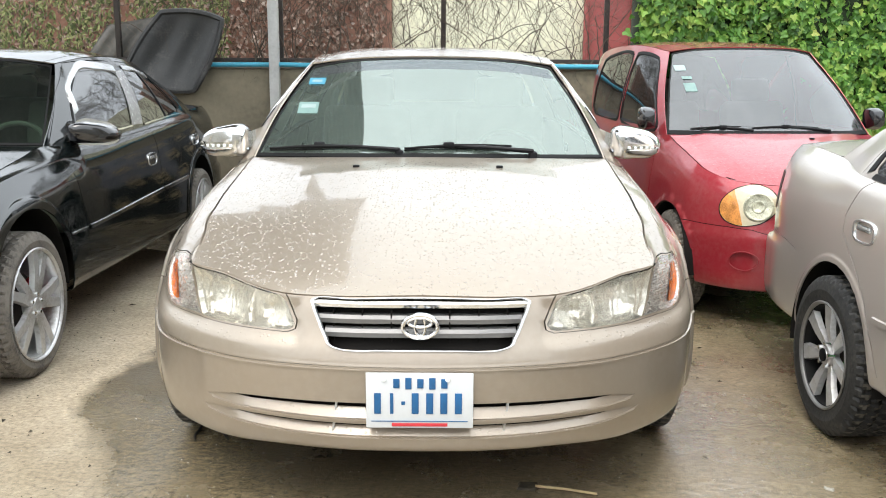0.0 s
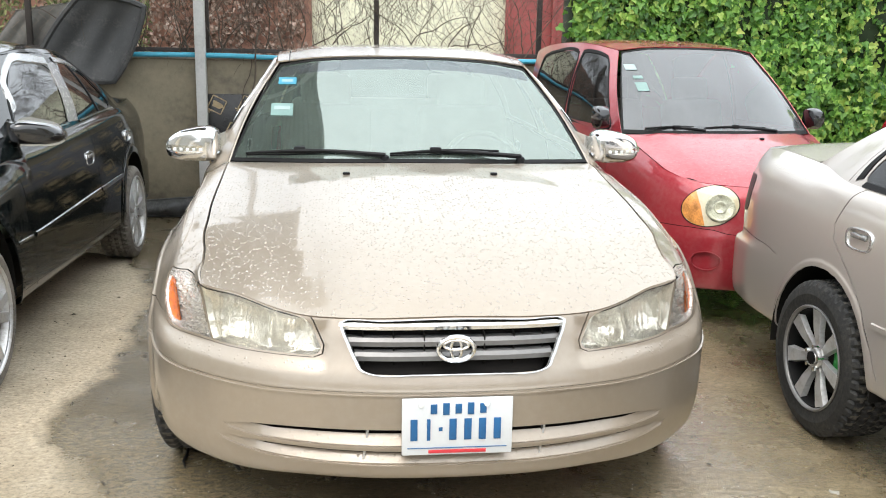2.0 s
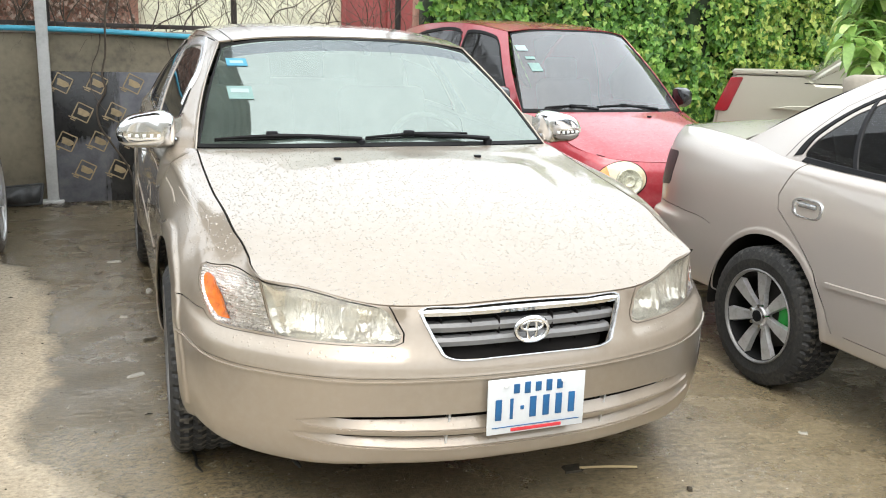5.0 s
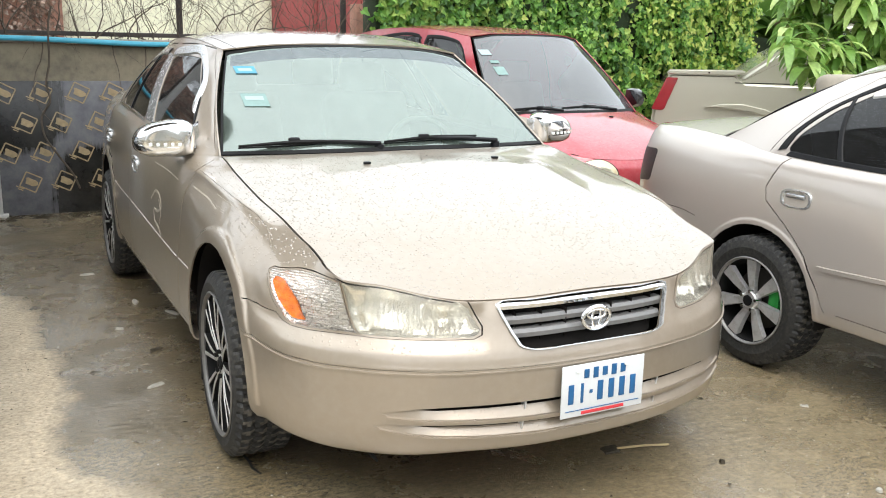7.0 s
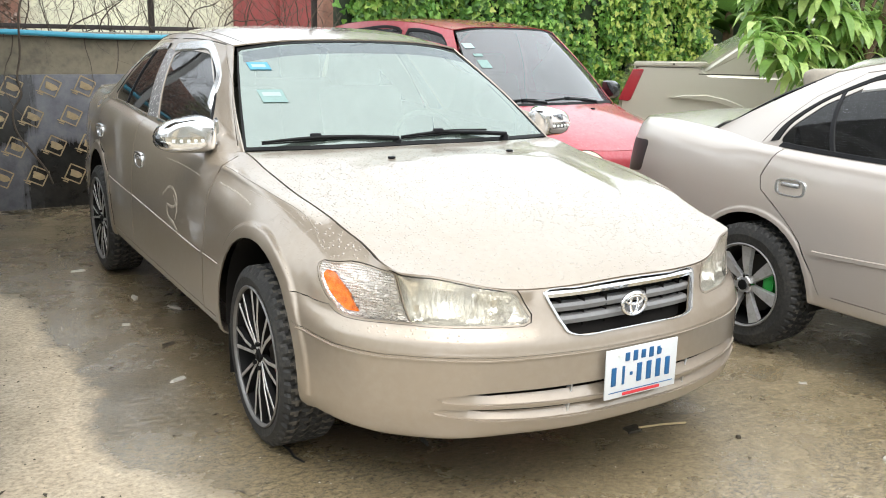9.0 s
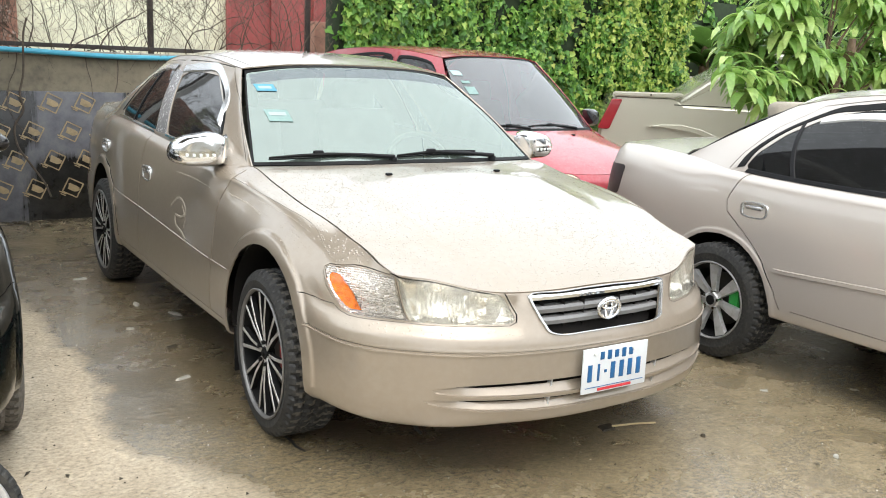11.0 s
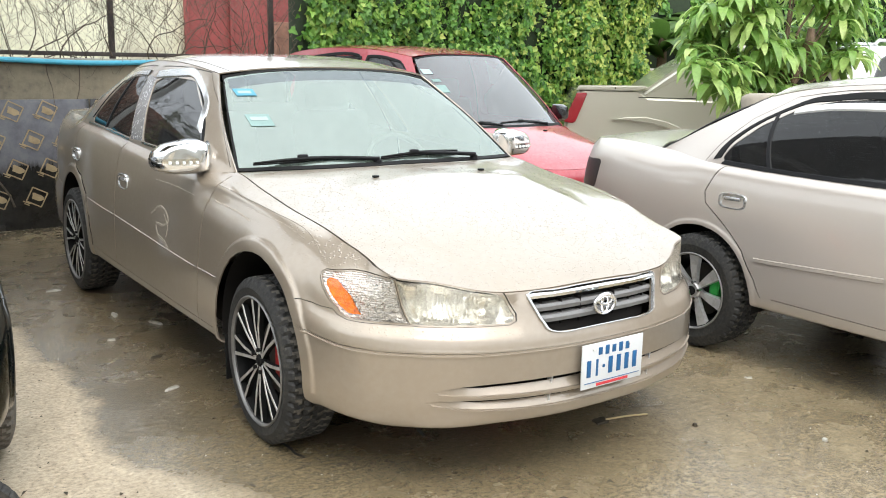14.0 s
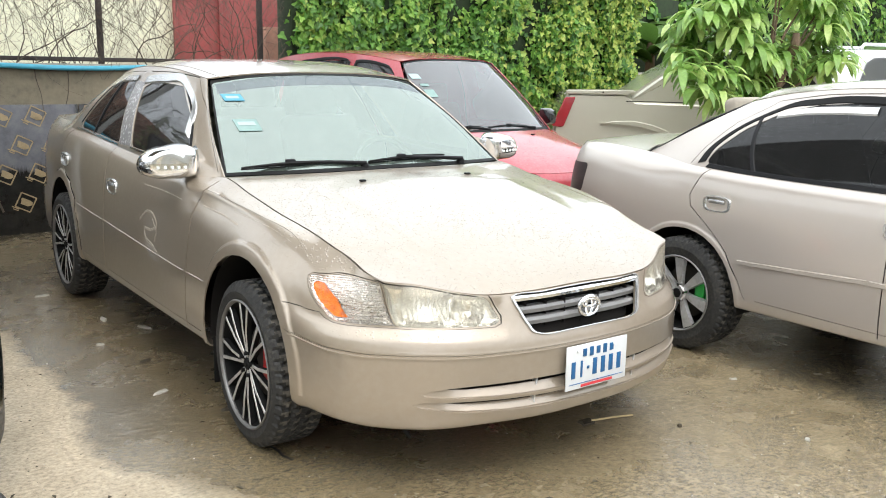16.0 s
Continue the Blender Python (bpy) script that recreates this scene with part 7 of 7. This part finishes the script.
M["board"] = board_mat()
M["mark"] = simple("gold_print", (.34, .26, .145), .5, 0, .25, 20)
for bx in (-1.405, -.19):
    board = empty("plywood_board", pose(bx, 5.80, 0), "grey film-faced plywood board with gold printed marks", "board", "boards against the wall")
    bm = bmesh.new()
    box(bm, (.6, .02, .525), (1.205, .018, 1.05), .003, Matrix.Rotation(radians(-1.2), 4, "X"))
    part("sheet", bm, M["board"], board)
    for r in range(5):
        for k in range(5):
            x, z = .07 + .268 * k + (.134 if r % 2 else 0) + .01 * math.sin(7 * r + 3 * k), .03 + .232 * r
            if not (.06 < x < 1.14 and z < 1.0) or z < .05:
                continue
            bm = bmesh.new()
            tilt = Matrix.Translation((x, -.004 + (z - .5) * .021 + .008, z)) @ Matrix.Rotation(radians(27), 4, "Y")
            h, t = .062, .010
            for cx, cz, w, hh in ((0, h, 2 * h, t), (0, -h, 2 * h, t), (h, 0, t, 2 * h), (-h, 0, t, 2 * h)):
                prism(bm, [(cx - w / 2, cz - hh / 2), (cx + w / 2, cz - hh / 2), (cx + w / 2, cz + hh / 2), (cx - w / 2, cz + hh / 2)], -.0015, .001, tilt)
            blob = [(.046 * math.cos(a) * (1 + .25 * math.sin(3 * a + 1)), .036 * math.sin(a) * (1 + .3 * math.cos(2 * a))) for a in np.linspace(0, 2 * math.pi, 14, endpoint=False)]
            prism(bm, blob, -.0015, .001, tilt)
            for i in range(2):
                prism(bm, [(-.03 + .018 * i - .055, -.075 - .014 * i), (.03 - .055, -.075 - .014 * i), (.03 - .055, -.067 - .014 * i), (-.03 + .018 * i - .055, -.067 - .014 * i)], -.0015, .001, tilt)
            part("printed_mark", bm, M["mark"], board)


def bent_sheet(name, corners, bulge, mat, label, category, rim=.02, thick=.01, bend=0.0):
    """A moulded sheet between four corners, with a rolled rim."""
    ob = empty(name, pose(0, 0, 0), label, category)
    a, b, c, d = [np.array(q, float) for q in corners]
    n = 26
    g = np.zeros((n, n, 3))
    for i in range(n):
        for j in range(n):
            u, v = i / (n - 1), j / (n - 1)
            p_, q_ = 2 * u - 1, 2 * v - 1
            u, v = .5 + .5 * p_ * math.sqrt(1 - bend * q_ * q_), .5 + .5 * q_ * math.sqrt(1 - bend * p_ * p_)
            g[i, j] = a * (1 - u) * (1 - v) + b * u * (1 - v) + c * u * v + d * (1 - u) * v
            g[i, j] += np.array((0, -1, .1)) * bulge * math.sin(math.pi * u) ** .7 * math.sin(math.pi * v) ** .7 + np.array((0, -1, 0)) * .022 * math.sin(5 * math.pi * u) * math.sin(math.pi * v)
    bm = bmesh.new()
    vs = [[bm.verts.new(g[i, j]) for j in range(n)] for i in range(n)]
    bk = [[bm.verts.new(g[i, j] + (0, thick, 0)) for j in range(n)] for i in range(n)]
    for i in range(n - 1):
        for j in range(n - 1):
            bm.faces.new((vs[i][j], vs[i + 1][j], vs[i + 1][j + 1], vs[i][j + 1]))
            bm.faces.new((bk[i][j], bk[i][j + 1], bk[i + 1][j + 1], bk[i + 1][j]))
    part("shell", bm, mat, ob)
    bm = bmesh.new()
    loop = list(g[:, 0]) + list(g[-1, 1:]) + list(g[::-1, -1][1:]) + list(g[0, ::-1][1:])
    tube(bm, loop, rim, 6)
    part("rolled_rim", bm, mat, ob)
    return ob


bm = bmesh.new()
tube(bm, catmull([(-.95, 5.80, 1.62), (-.98, 5.78, 1.51), (-.99, 5.765, 1.40), (-1.0, 5.77, 1.18), (-1.03, 5.77, 1.02), (-1.01, 5.765, .91), (-1.08, 5.76, .78), (-1.07, 5.765, .63), (-.98, 5.76, .47), (-.87, 5.755, .29), (-.84, 5.75, .20)], 60), .008, 6)
tagged(part("hanging_creeper", bm, M["twig"], None), "dead dark creeper stem hanging down over the boards", "plant")

M["moulded"] = simple("dusty_black_plastic", (.032, .033, .033), .5, 0, .5, 5, bump=.15, dirt=(.075, .073, .068))
bent_sheet("plastic_bed_liner", [(-2.85, 5.74, 1.22), (-2.13, 5.70, 1.10), (-1.83, 5.72, 1.79), (-2.44, 5.78, 1.86)], -.06, M["moulded"], "black moulded plastic bed liner leaning on the wall top", "panel", .024, bend=.22)
bent_sheet("tin_scrap", [(-3.25, 6.02, 1.36), (-2.75, 6.0, 1.36), (-2.50, 6.02, 1.80), (-3.0, 6.05, 1.72)], .03, M["roof_tin"], "grey scrap sheet standing behind the wall", "panel", .006)
bent_sheet("bumper_scrap", [(-1.98, 5.62, .02), (-1.54, 5.66, .02), (-1.52, 5.70, .17), (-1.95, 5.68, .14)], .07, M["moulded"], "broken black bumper piece on the ground", "car part", .012)

# ---- loose wheel standing in front of the black sedan ----
spare = empty("loose_wheel", pose(0, 0, 0), "loose car wheel with a grey rim on the ground", "wheel")
wheel(spare, Matrix.Translation((-1.985, .265, .205)) @ Matrix.Rotation(radians(-72), 4, "Z") @ Matrix.Rotation(radians(-14), 4, "Y"), "five", .208, .165, .13, False)

# ---- litter on the ground ----
M["straw"] = simple("straw", (.50, .40, .22), .7)
M["litter"] = simple("litter_dark", (.055, .045, .03), .9, 0, .5, 40)
M["scrap_white"] = simple("litter_white", (.40, .385, .34), .7)


def flat_scrap(name, x, y, w, h, turn, mat, label, seed):
    r = random.Random(seed)
    bm = bmesh.new()
    n = 9
    ring = [(w * math.cos(a) * r.uniform(.6, 1.1), h * math.sin(a) * r.uniform(.6, 1.1)) for a in np.linspace(0, 2 * math.pi, n, endpoint=False)]
    lo = [bm.verts.new((p, q, .0)) for p, q in ring]
    hi = [bm.verts.new((p * .85, q * .85, r.uniform(.004, .012))) for p, q in ring]
    bm.faces.new(hi)
    for i in range(n):
        bm.faces.new((lo[i], lo[(i + 1) % n], hi[(i + 1) % n], hi[i]))
    ob = part(name, bm, mat, None)
    ob.matrix_world = pose(x, y, .001, 0, 0, turn)
    return tagged(ob, label, "litter", "litter on the ground")


bm = bmesh.new()
tube(bm, [(.355, .35, .008), (.45, .325, .010), (.54, .298, .008)], [.0045, .0045, .004], 6)
tagged(part("stick", bm, M["straw"], None), "pale dry straw stick on the wet ground", "stick")
flat_scrap("leaf_clump", .335, .36, .05, .035, 20, M["litter"], "wet brown leaf clump beside a stick", 1)
for i, (x, y, w, h, k) in enumerate(((-1.02, 3.61, .05, .02, 1), (-.90, 2.07, .045, .02, 0), (-.86, 2.9, .05, .02, 1), (-.72, 2.62, .06, .015, 1), (-1.0, 2.45, .03, .02, 1), (-.98, 1.62, .05, .016, 1),
                                      (.93, -.25, .016, .012, 1), (.62, .12, .014, .01, 0), (1.28, .35, .02, .01, 1), (-.78, 1.28, .07, .02, 0), (-1.3, .2, .02, .012, 0), (-1.55, -.1, .018, .01, 0))):
    flat_scrap("scrap", x, y, w, h, 40 * i, M["scrap_white"] if k else M["litter"], "pale scrap of litter on the concrete" if k else "dark leaf scrap on the concrete", i + 3)
bm = bmesh.new()
tube(bm, [(-.828, .85, .007), (-.822, .79, .008), (-.826, .74, .007), (-.812, .69, .007)], [.003, .005, .005, .003], 6)
tagged(part("rubber_strip", bm, M["rubber_seal"], None), "black rubber strip on the ground by a wheel", "strip")
rng = random.Random(5)
verts, faces = [], []
for _ in range(520):
    if rng.random() < .55:
        x, y = rng.uniform(-2.4, .9), 5.78 - abs(rng.gauss(0, .14))
    else:
        x, y = rng.uniform(-2.6, 2.2), rng.uniform(-1.2, 5.6)
    a, l, w = rng.uniform(0, 6.28), rng.uniform(.006, .035) * (2.2 if y > 5.2 else .6), rng.uniform(.003, .008)
    d, e = (math.cos(a), math.sin(a)), (-math.sin(a), math.cos(a))
    n0 = len(verts)
    verts += [(x - d[0] * l, y - d[1] * l, .001), (x + e[0] * w, y + e[1] * w, .008), (x + d[0] * l, y + d[1] * l, .003), (x - e[0] * w, y - e[1] * w, .006)]
    faces += [(n0, n0 + 1, n0 + 2), (n0, n0 + 2, n0 + 3)]
me = bpy.data.meshes.new("leaf_litter")
me.from_pydata(verts, [], faces)
me.materials.append(M["litter"])
tagged(part_me("leaf_litter", me), "brown leaf litter and grit along the wall", "litter", kind="stuff")

# ---- grit and small stones on the concrete ----
def grit(name, n, seed, lo, hi, mat, label):
    r = np.random.default_rng(seed)
    x, y = r.uniform(-2.3, 3.2, n), -1.1 + 5.5 * r.random(n) ** 1.5
    verts, faces = [], []
    for i in range(n):
        s_ = lo + (hi - lo) * r.random() ** 3
        a = r.uniform(0, 6.28)
        n0 = len(verts)
        for k in range(4):
            t = a + k * 1.57 + r.uniform(-.3, .3)
            q = s_ * r.uniform(.6, 1.2)
            verts.append((x[i] + q * math.cos(t), y[i] + q * math.sin(t), -.0005))
        verts.append((x[i] + s_ * .2, y[i], s_ * r.uniform(.5, .9)))
        faces += [(n0 + k, n0 + (k + 1) % 4, n0 + 4) for k in range(4)]
    me = bpy.data.meshes.new(name)
    me.from_pydata(verts, [], faces)
    me.materials.append(mat)
    return tagged(part_me(name, me), label, "grit", kind="stuff")


grit("grit", 7000, 5, .0012, .006, M["litter"], "dark grit scattered on the wet concrete")
grit("pale_grit", 3500, 6, .0012, .0045, M["scrap_white"], "pale sand grains on the wet concrete")

# ---- the pickup ----
pk = empty("pickup_truck", pose(4.01, 4.56, 0, 0, 0, -40), "pale olive pickup truck parked across the yard", "car")
P = M["olive_paint"]


def extruded(name, outline, y0, y1, mat, parent, label="", bevel=.03):
    bm = bmesh.new()
    prism(bm, outline, y0, y1)
    bmesh.ops.recalc_face_normals(bm, faces=bm.faces)
    bmesh.ops.bevel(bm, geom=[e for e in bm.edges if len(e.link_faces) == 2 and e.calc_face_angle(0) > .5], offset=bevel, segments=3, affect="EDGES")
    return part(name, bm, mat, parent, label)


W_ = 1.45
side_low = [(.05, .45), (-.03, .62), (-.005, .85), (.105, 1.14), (.13, 1.185), (.70, 1.185), (.80, 1.11), (4.2, 1.05), (4.3, .8), (4.25, .45)]
bed = extruded("bed", side_low, .0, W_, P, pk, "", .03)
extruded("bed_rail", [(.10, 1.165), (.11, 1.212), (.77, 1.220), (.79, 1.19), (.70, 1.165)], -.014, .07, P, bed, "", .012)
bm = bmesh.new()
tube(bm, [(.47, -.016, 1.19), (.47, -.022, 1.19)], .008, 8)
part("lock", bm, M["gap"], bed)
cab = extruded("cab", [(.66, 1.10), (1.05, 1.385), (1.44, 1.60), (1.65, 1.64), (2.3, 1.645), (3.0, 1.10), (2.95, 1.04), (.66, 1.05)], .04, W_ - .04, P, pk, "", .04)
extruded("cab_window", [(1.32, 1.14), (1.46, 1.48), (1.62, 1.57), (1.95, 1.58), (1.95, 1.14)], .028, .05, M["dark_pane"], pk, "dark side window", .01)
extruded("cab_window", [(2.02, 1.14), (2.02, 1.58), (2.28, 1.57), (2.68, 1.14)], .028, .05, M["dark_pane"], pk, "dark side window", .01)
extruded("tail_lamp", [(-.02, .85), (.10, 1.14), (.205, 1.14), (.10, .86), (.08, .84)], -.018, .12, M["red_lens"], pk, "tall red tail lamp", .008)
extruded("wheel_arch", [(.44, .885), (.58, .918), (.78, .925), (.98, .885), (1.12, .83), (1.20, .76), (1.19, .73), (1.05, .79), (.86, .845), (.64, .87)], -.035, .02, P, pk, "flared wheel arch", .012)
for z, xa, xb in ((1.105, .70, 1.30), (.60, .04, 4.1)):
    bm = bmesh.new()
    box(bm, ((xa + xb) / 2, -.001, z), (xb - xa, .006, .008), .001)
    part("panel_seam", bm, M["gap"], bed)
for x in (.80, 3.4):
    for y, tr in ((.12, -90), (W_ - .12, 90)):
        wheel(pk, Matrix.Translation((x, y, .36)) @ Matrix.Rotation(radians(tr), 4, "Z"), "five", .36, .21, .24)

# ---- white off-roader behind the tree ----
sv = empty("white_suv", pose(8.6, 4.2, 0, 0, 0, -8), "white off-roader with roof rails behind the tree", "car")
extruded("body", [(0, .40), (-.02, 1.0), (.05, 1.12), (4.4, 1.10), (4.6, .9), (4.6, .42)], 0, 1.8, M["white_paint"], sv, "", .06)
extruded("cabin", [(.06, 1.08), (.30, 1.60), (.55, 1.72), (2.4, 1.74), (3.3, 1.12), (3.3, 1.06), (.06, 1.05)], .07, 1.73, M["white_paint"], sv, "", .06)
for o in ([(.30, 1.15), (.45, 1.55), (.60, 1.62), (1.05, 1.63), (1.05, 1.15)], [(1.12, 1.15), (1.12, 1.63), (1.85, 1.63), (1.85, 1.15)], [(1.92, 1.15), (1.92, 1.63), (2.35, 1.62), (2.95, 1.15)]):
    extruded("window", o, .055, .08, M["red_ws"], sv, "grey side window", .01)
for y in (.22, 1.58):
    bm = bmesh.new()
    tube(bm, [(.5, y, 1.73), (.58, y, 1.79), (2.3, y, 1.80), (2.38, y, 1.74)], .022, 8)
    part("roof_rail", bm, M["rim_silver"], sv, "silver roof rail")
for x in (.95, 3.7):
    for y, tr in ((.12, -90), (1.68, 90)):
        wheel(sv, Matrix.Translation((x, y, .37)) @ Matrix.Rotation(radians(tr), 4, "Z"), "five", .37, .21, .24)


# ---- trees ----
def blade_leaf(verts, faces, base, way, up, length, wide, bend, n=6, fold=.25):
    """A long leaf: a bent midrib with two half blades."""
    p, d, up = Vector(base), Vector(way).normalized(), Vector(up)
    prev = None
    for i in range(n + 1):
        t = i / n
        s = d.cross(up)
        s = s.normalized() if s.length > 1e-4 else Vector((1, 0, 0))
        u = s.cross(d)
        w = wide * (math.sin(math.pi * min(t * .92 + .06, 1)) ** .8) * (1 - .15 * t)
        n0 = len(verts)
        verts += [tuple(p - s * w + u * w * fold), tuple(p), tuple(p + s * w + u * w * fold)]
        if prev is not None:
            faces += [(prev, prev + 1, n0 + 1, n0), (prev + 1, prev + 2, n0 + 2, n0 + 1)]
        prev = n0
        p = p + d * (length / n)
        d = (d + Vector((0, 0, -bend / n))).normalized()


def broad_tree(name, m, label, tops, seed, trunk):
    """A young tree: whorls of long leaves that hang from the ends of its twigs."""
    ob = empty(name, m, label, "tree")
    r = random.Random(seed)
    bm = bmesh.new()
    tube(bm, trunk, [.05, .046, .042, .038, .028], 10)
    part("trunk", bm, M["bark"], ob, "brown cut stub of a trunk")
    vs, fs = [], []
    for x, z in tops:
        c = Vector((x, r.uniform(-.28, .22), z))
        t0 = Vector((.03, .02, min(1.0 + r.uniform(0, .5), z - .1)))
        bm = bmesh.new()
        tube(bm, [t0, t0.lerp(c, .5) + Vector((0, 0, .06)), c], [.020, .012, .005], 6)
        part("limb", bm, M["bark"], ob)
        for _ in range(7):
            q = c + Vector((r.gauss(0, .11), r.gauss(0, .11), r.gauss(.03, .07)))
            k = r.randint(7, 10)
            off = r.uniform(0, 6)
            for i in range(k):
                a = off + i * 2.4 + r.uniform(-.2, .2)
                lift = r.uniform(-.1, .75)
                way = Vector((math.cos(a), math.sin(a), lift))
                blade_leaf(vs, fs, q + Vector((0, 0, r.uniform(-.04, .04))), way, (0, 0, 1), r.uniform(.19, .31), r.uniform(.028, .046), r.uniform(1.4, 3.0), 7)
    me = bpy.data.meshes.new("crown")
    me.from_pydata(vs, [], fs)
    me.polygons.foreach_set("use_smooth", [True] * len(me.polygons))
    me.materials.append(M["mango"])
    tagged(part_me("crown", me, ob), "bright green drooping leaves")
    return ob


broad_tree("young_tree", pose(4.85, 2.75, 0), "young tree with long drooping bright green leaves",
           [(-1.18, 1.40), (-.95, 1.28), (-.85, 1.50), (-.62, 1.30), (-.45, 1.52), (-.25, 1.32), (-.08, 1.50), (.15, 1.55), (.28, 1.36), (.5, 1.60), (.62, 1.42), (.85, 1.60), (.98, 1.46), (-.55, 1.16), (-.10, 1.25),
            (-.98, 1.80), (-.78, 1.98), (-.62, 1.74), (-.46, 1.90), (-.80, 1.66), (.32, 1.98), (.60, 2.08), (.85, 1.98), (.60, 1.84), (1.0, 1.80), (.05, 2.15), (-.3, 2.2)], 7,
           [(0, 0, 0), (.01, .02, .7), (-.01, -.1, 1.3), (-.03, -.26, 1.64), (-.035, -.265, 1.74)])


def banana_plant(m, n, seed, h):
    ob = empty("banana_plant", m, "banana plant with broad torn dark leaves", "plant", "banana plants")
    bm = bmesh.new()
    tube(bm, [(0, 0, 0), (.02, 0, h * .5), (.03, .02, h)], [.11, .09, .06], 12)
    part("stem", bm, M["bark"], ob)
    r = random.Random(seed)
    for i in range(n):
        vs, fs = [], []
        a = i * 2.4 + r.uniform(-.4, .4)
        blade_leaf(vs, fs, (0, 0, h * r.uniform(.8, 1.0)), (math.cos(a), math.sin(a), r.uniform(.5, 1.3)), (0, 0, 1), r.uniform(1.1, 1.8), r.uniform(.18, .28), r.uniform(1.6, 3.0), 14, -.25)
        me = bpy.data.meshes.new("leaf")
        me.from_pydata(vs, [], fs)
        me.polygons.foreach_set("use_smooth", [True] * len(me.polygons))
        me.materials.append(M["banana"])
        part_me("leaf", me, ob)


banana_plant(pose(8.6, 7.4, 0), 13, 3, 1.9)
banana_plant(pose(10.2, 7.6, 0), 10, 5, 2.0)
banana_plant(pose(15.4, 7.4, 0), 9, 8, 1.9)
a, o = hedge_sheet(12000, 8.2, 24.0, .6, 4.1, 8.7, .35, 41)
tagged(leaves("far_hedge", a, o, .13, M["ivy"], None, droop=.6, seed=14), "green hedge at the back of the yard", "hedge", kind="stuff")
# backings coloured near-black in place of the shade among the plants
block("hedge_mass", (16.5, 9.2, 2.0), (15.6, .5, 4.0), M["hedge_shade"], "near-black core of the far hedge, shade put into its colour", "hedge", .1)
block("dark_shed", (8.2, 8.6, 1.3), (4.5, .3, 2.6), M["hedge_shade"], "shed wall behind the plants, shade put into its dark colour", "wall")
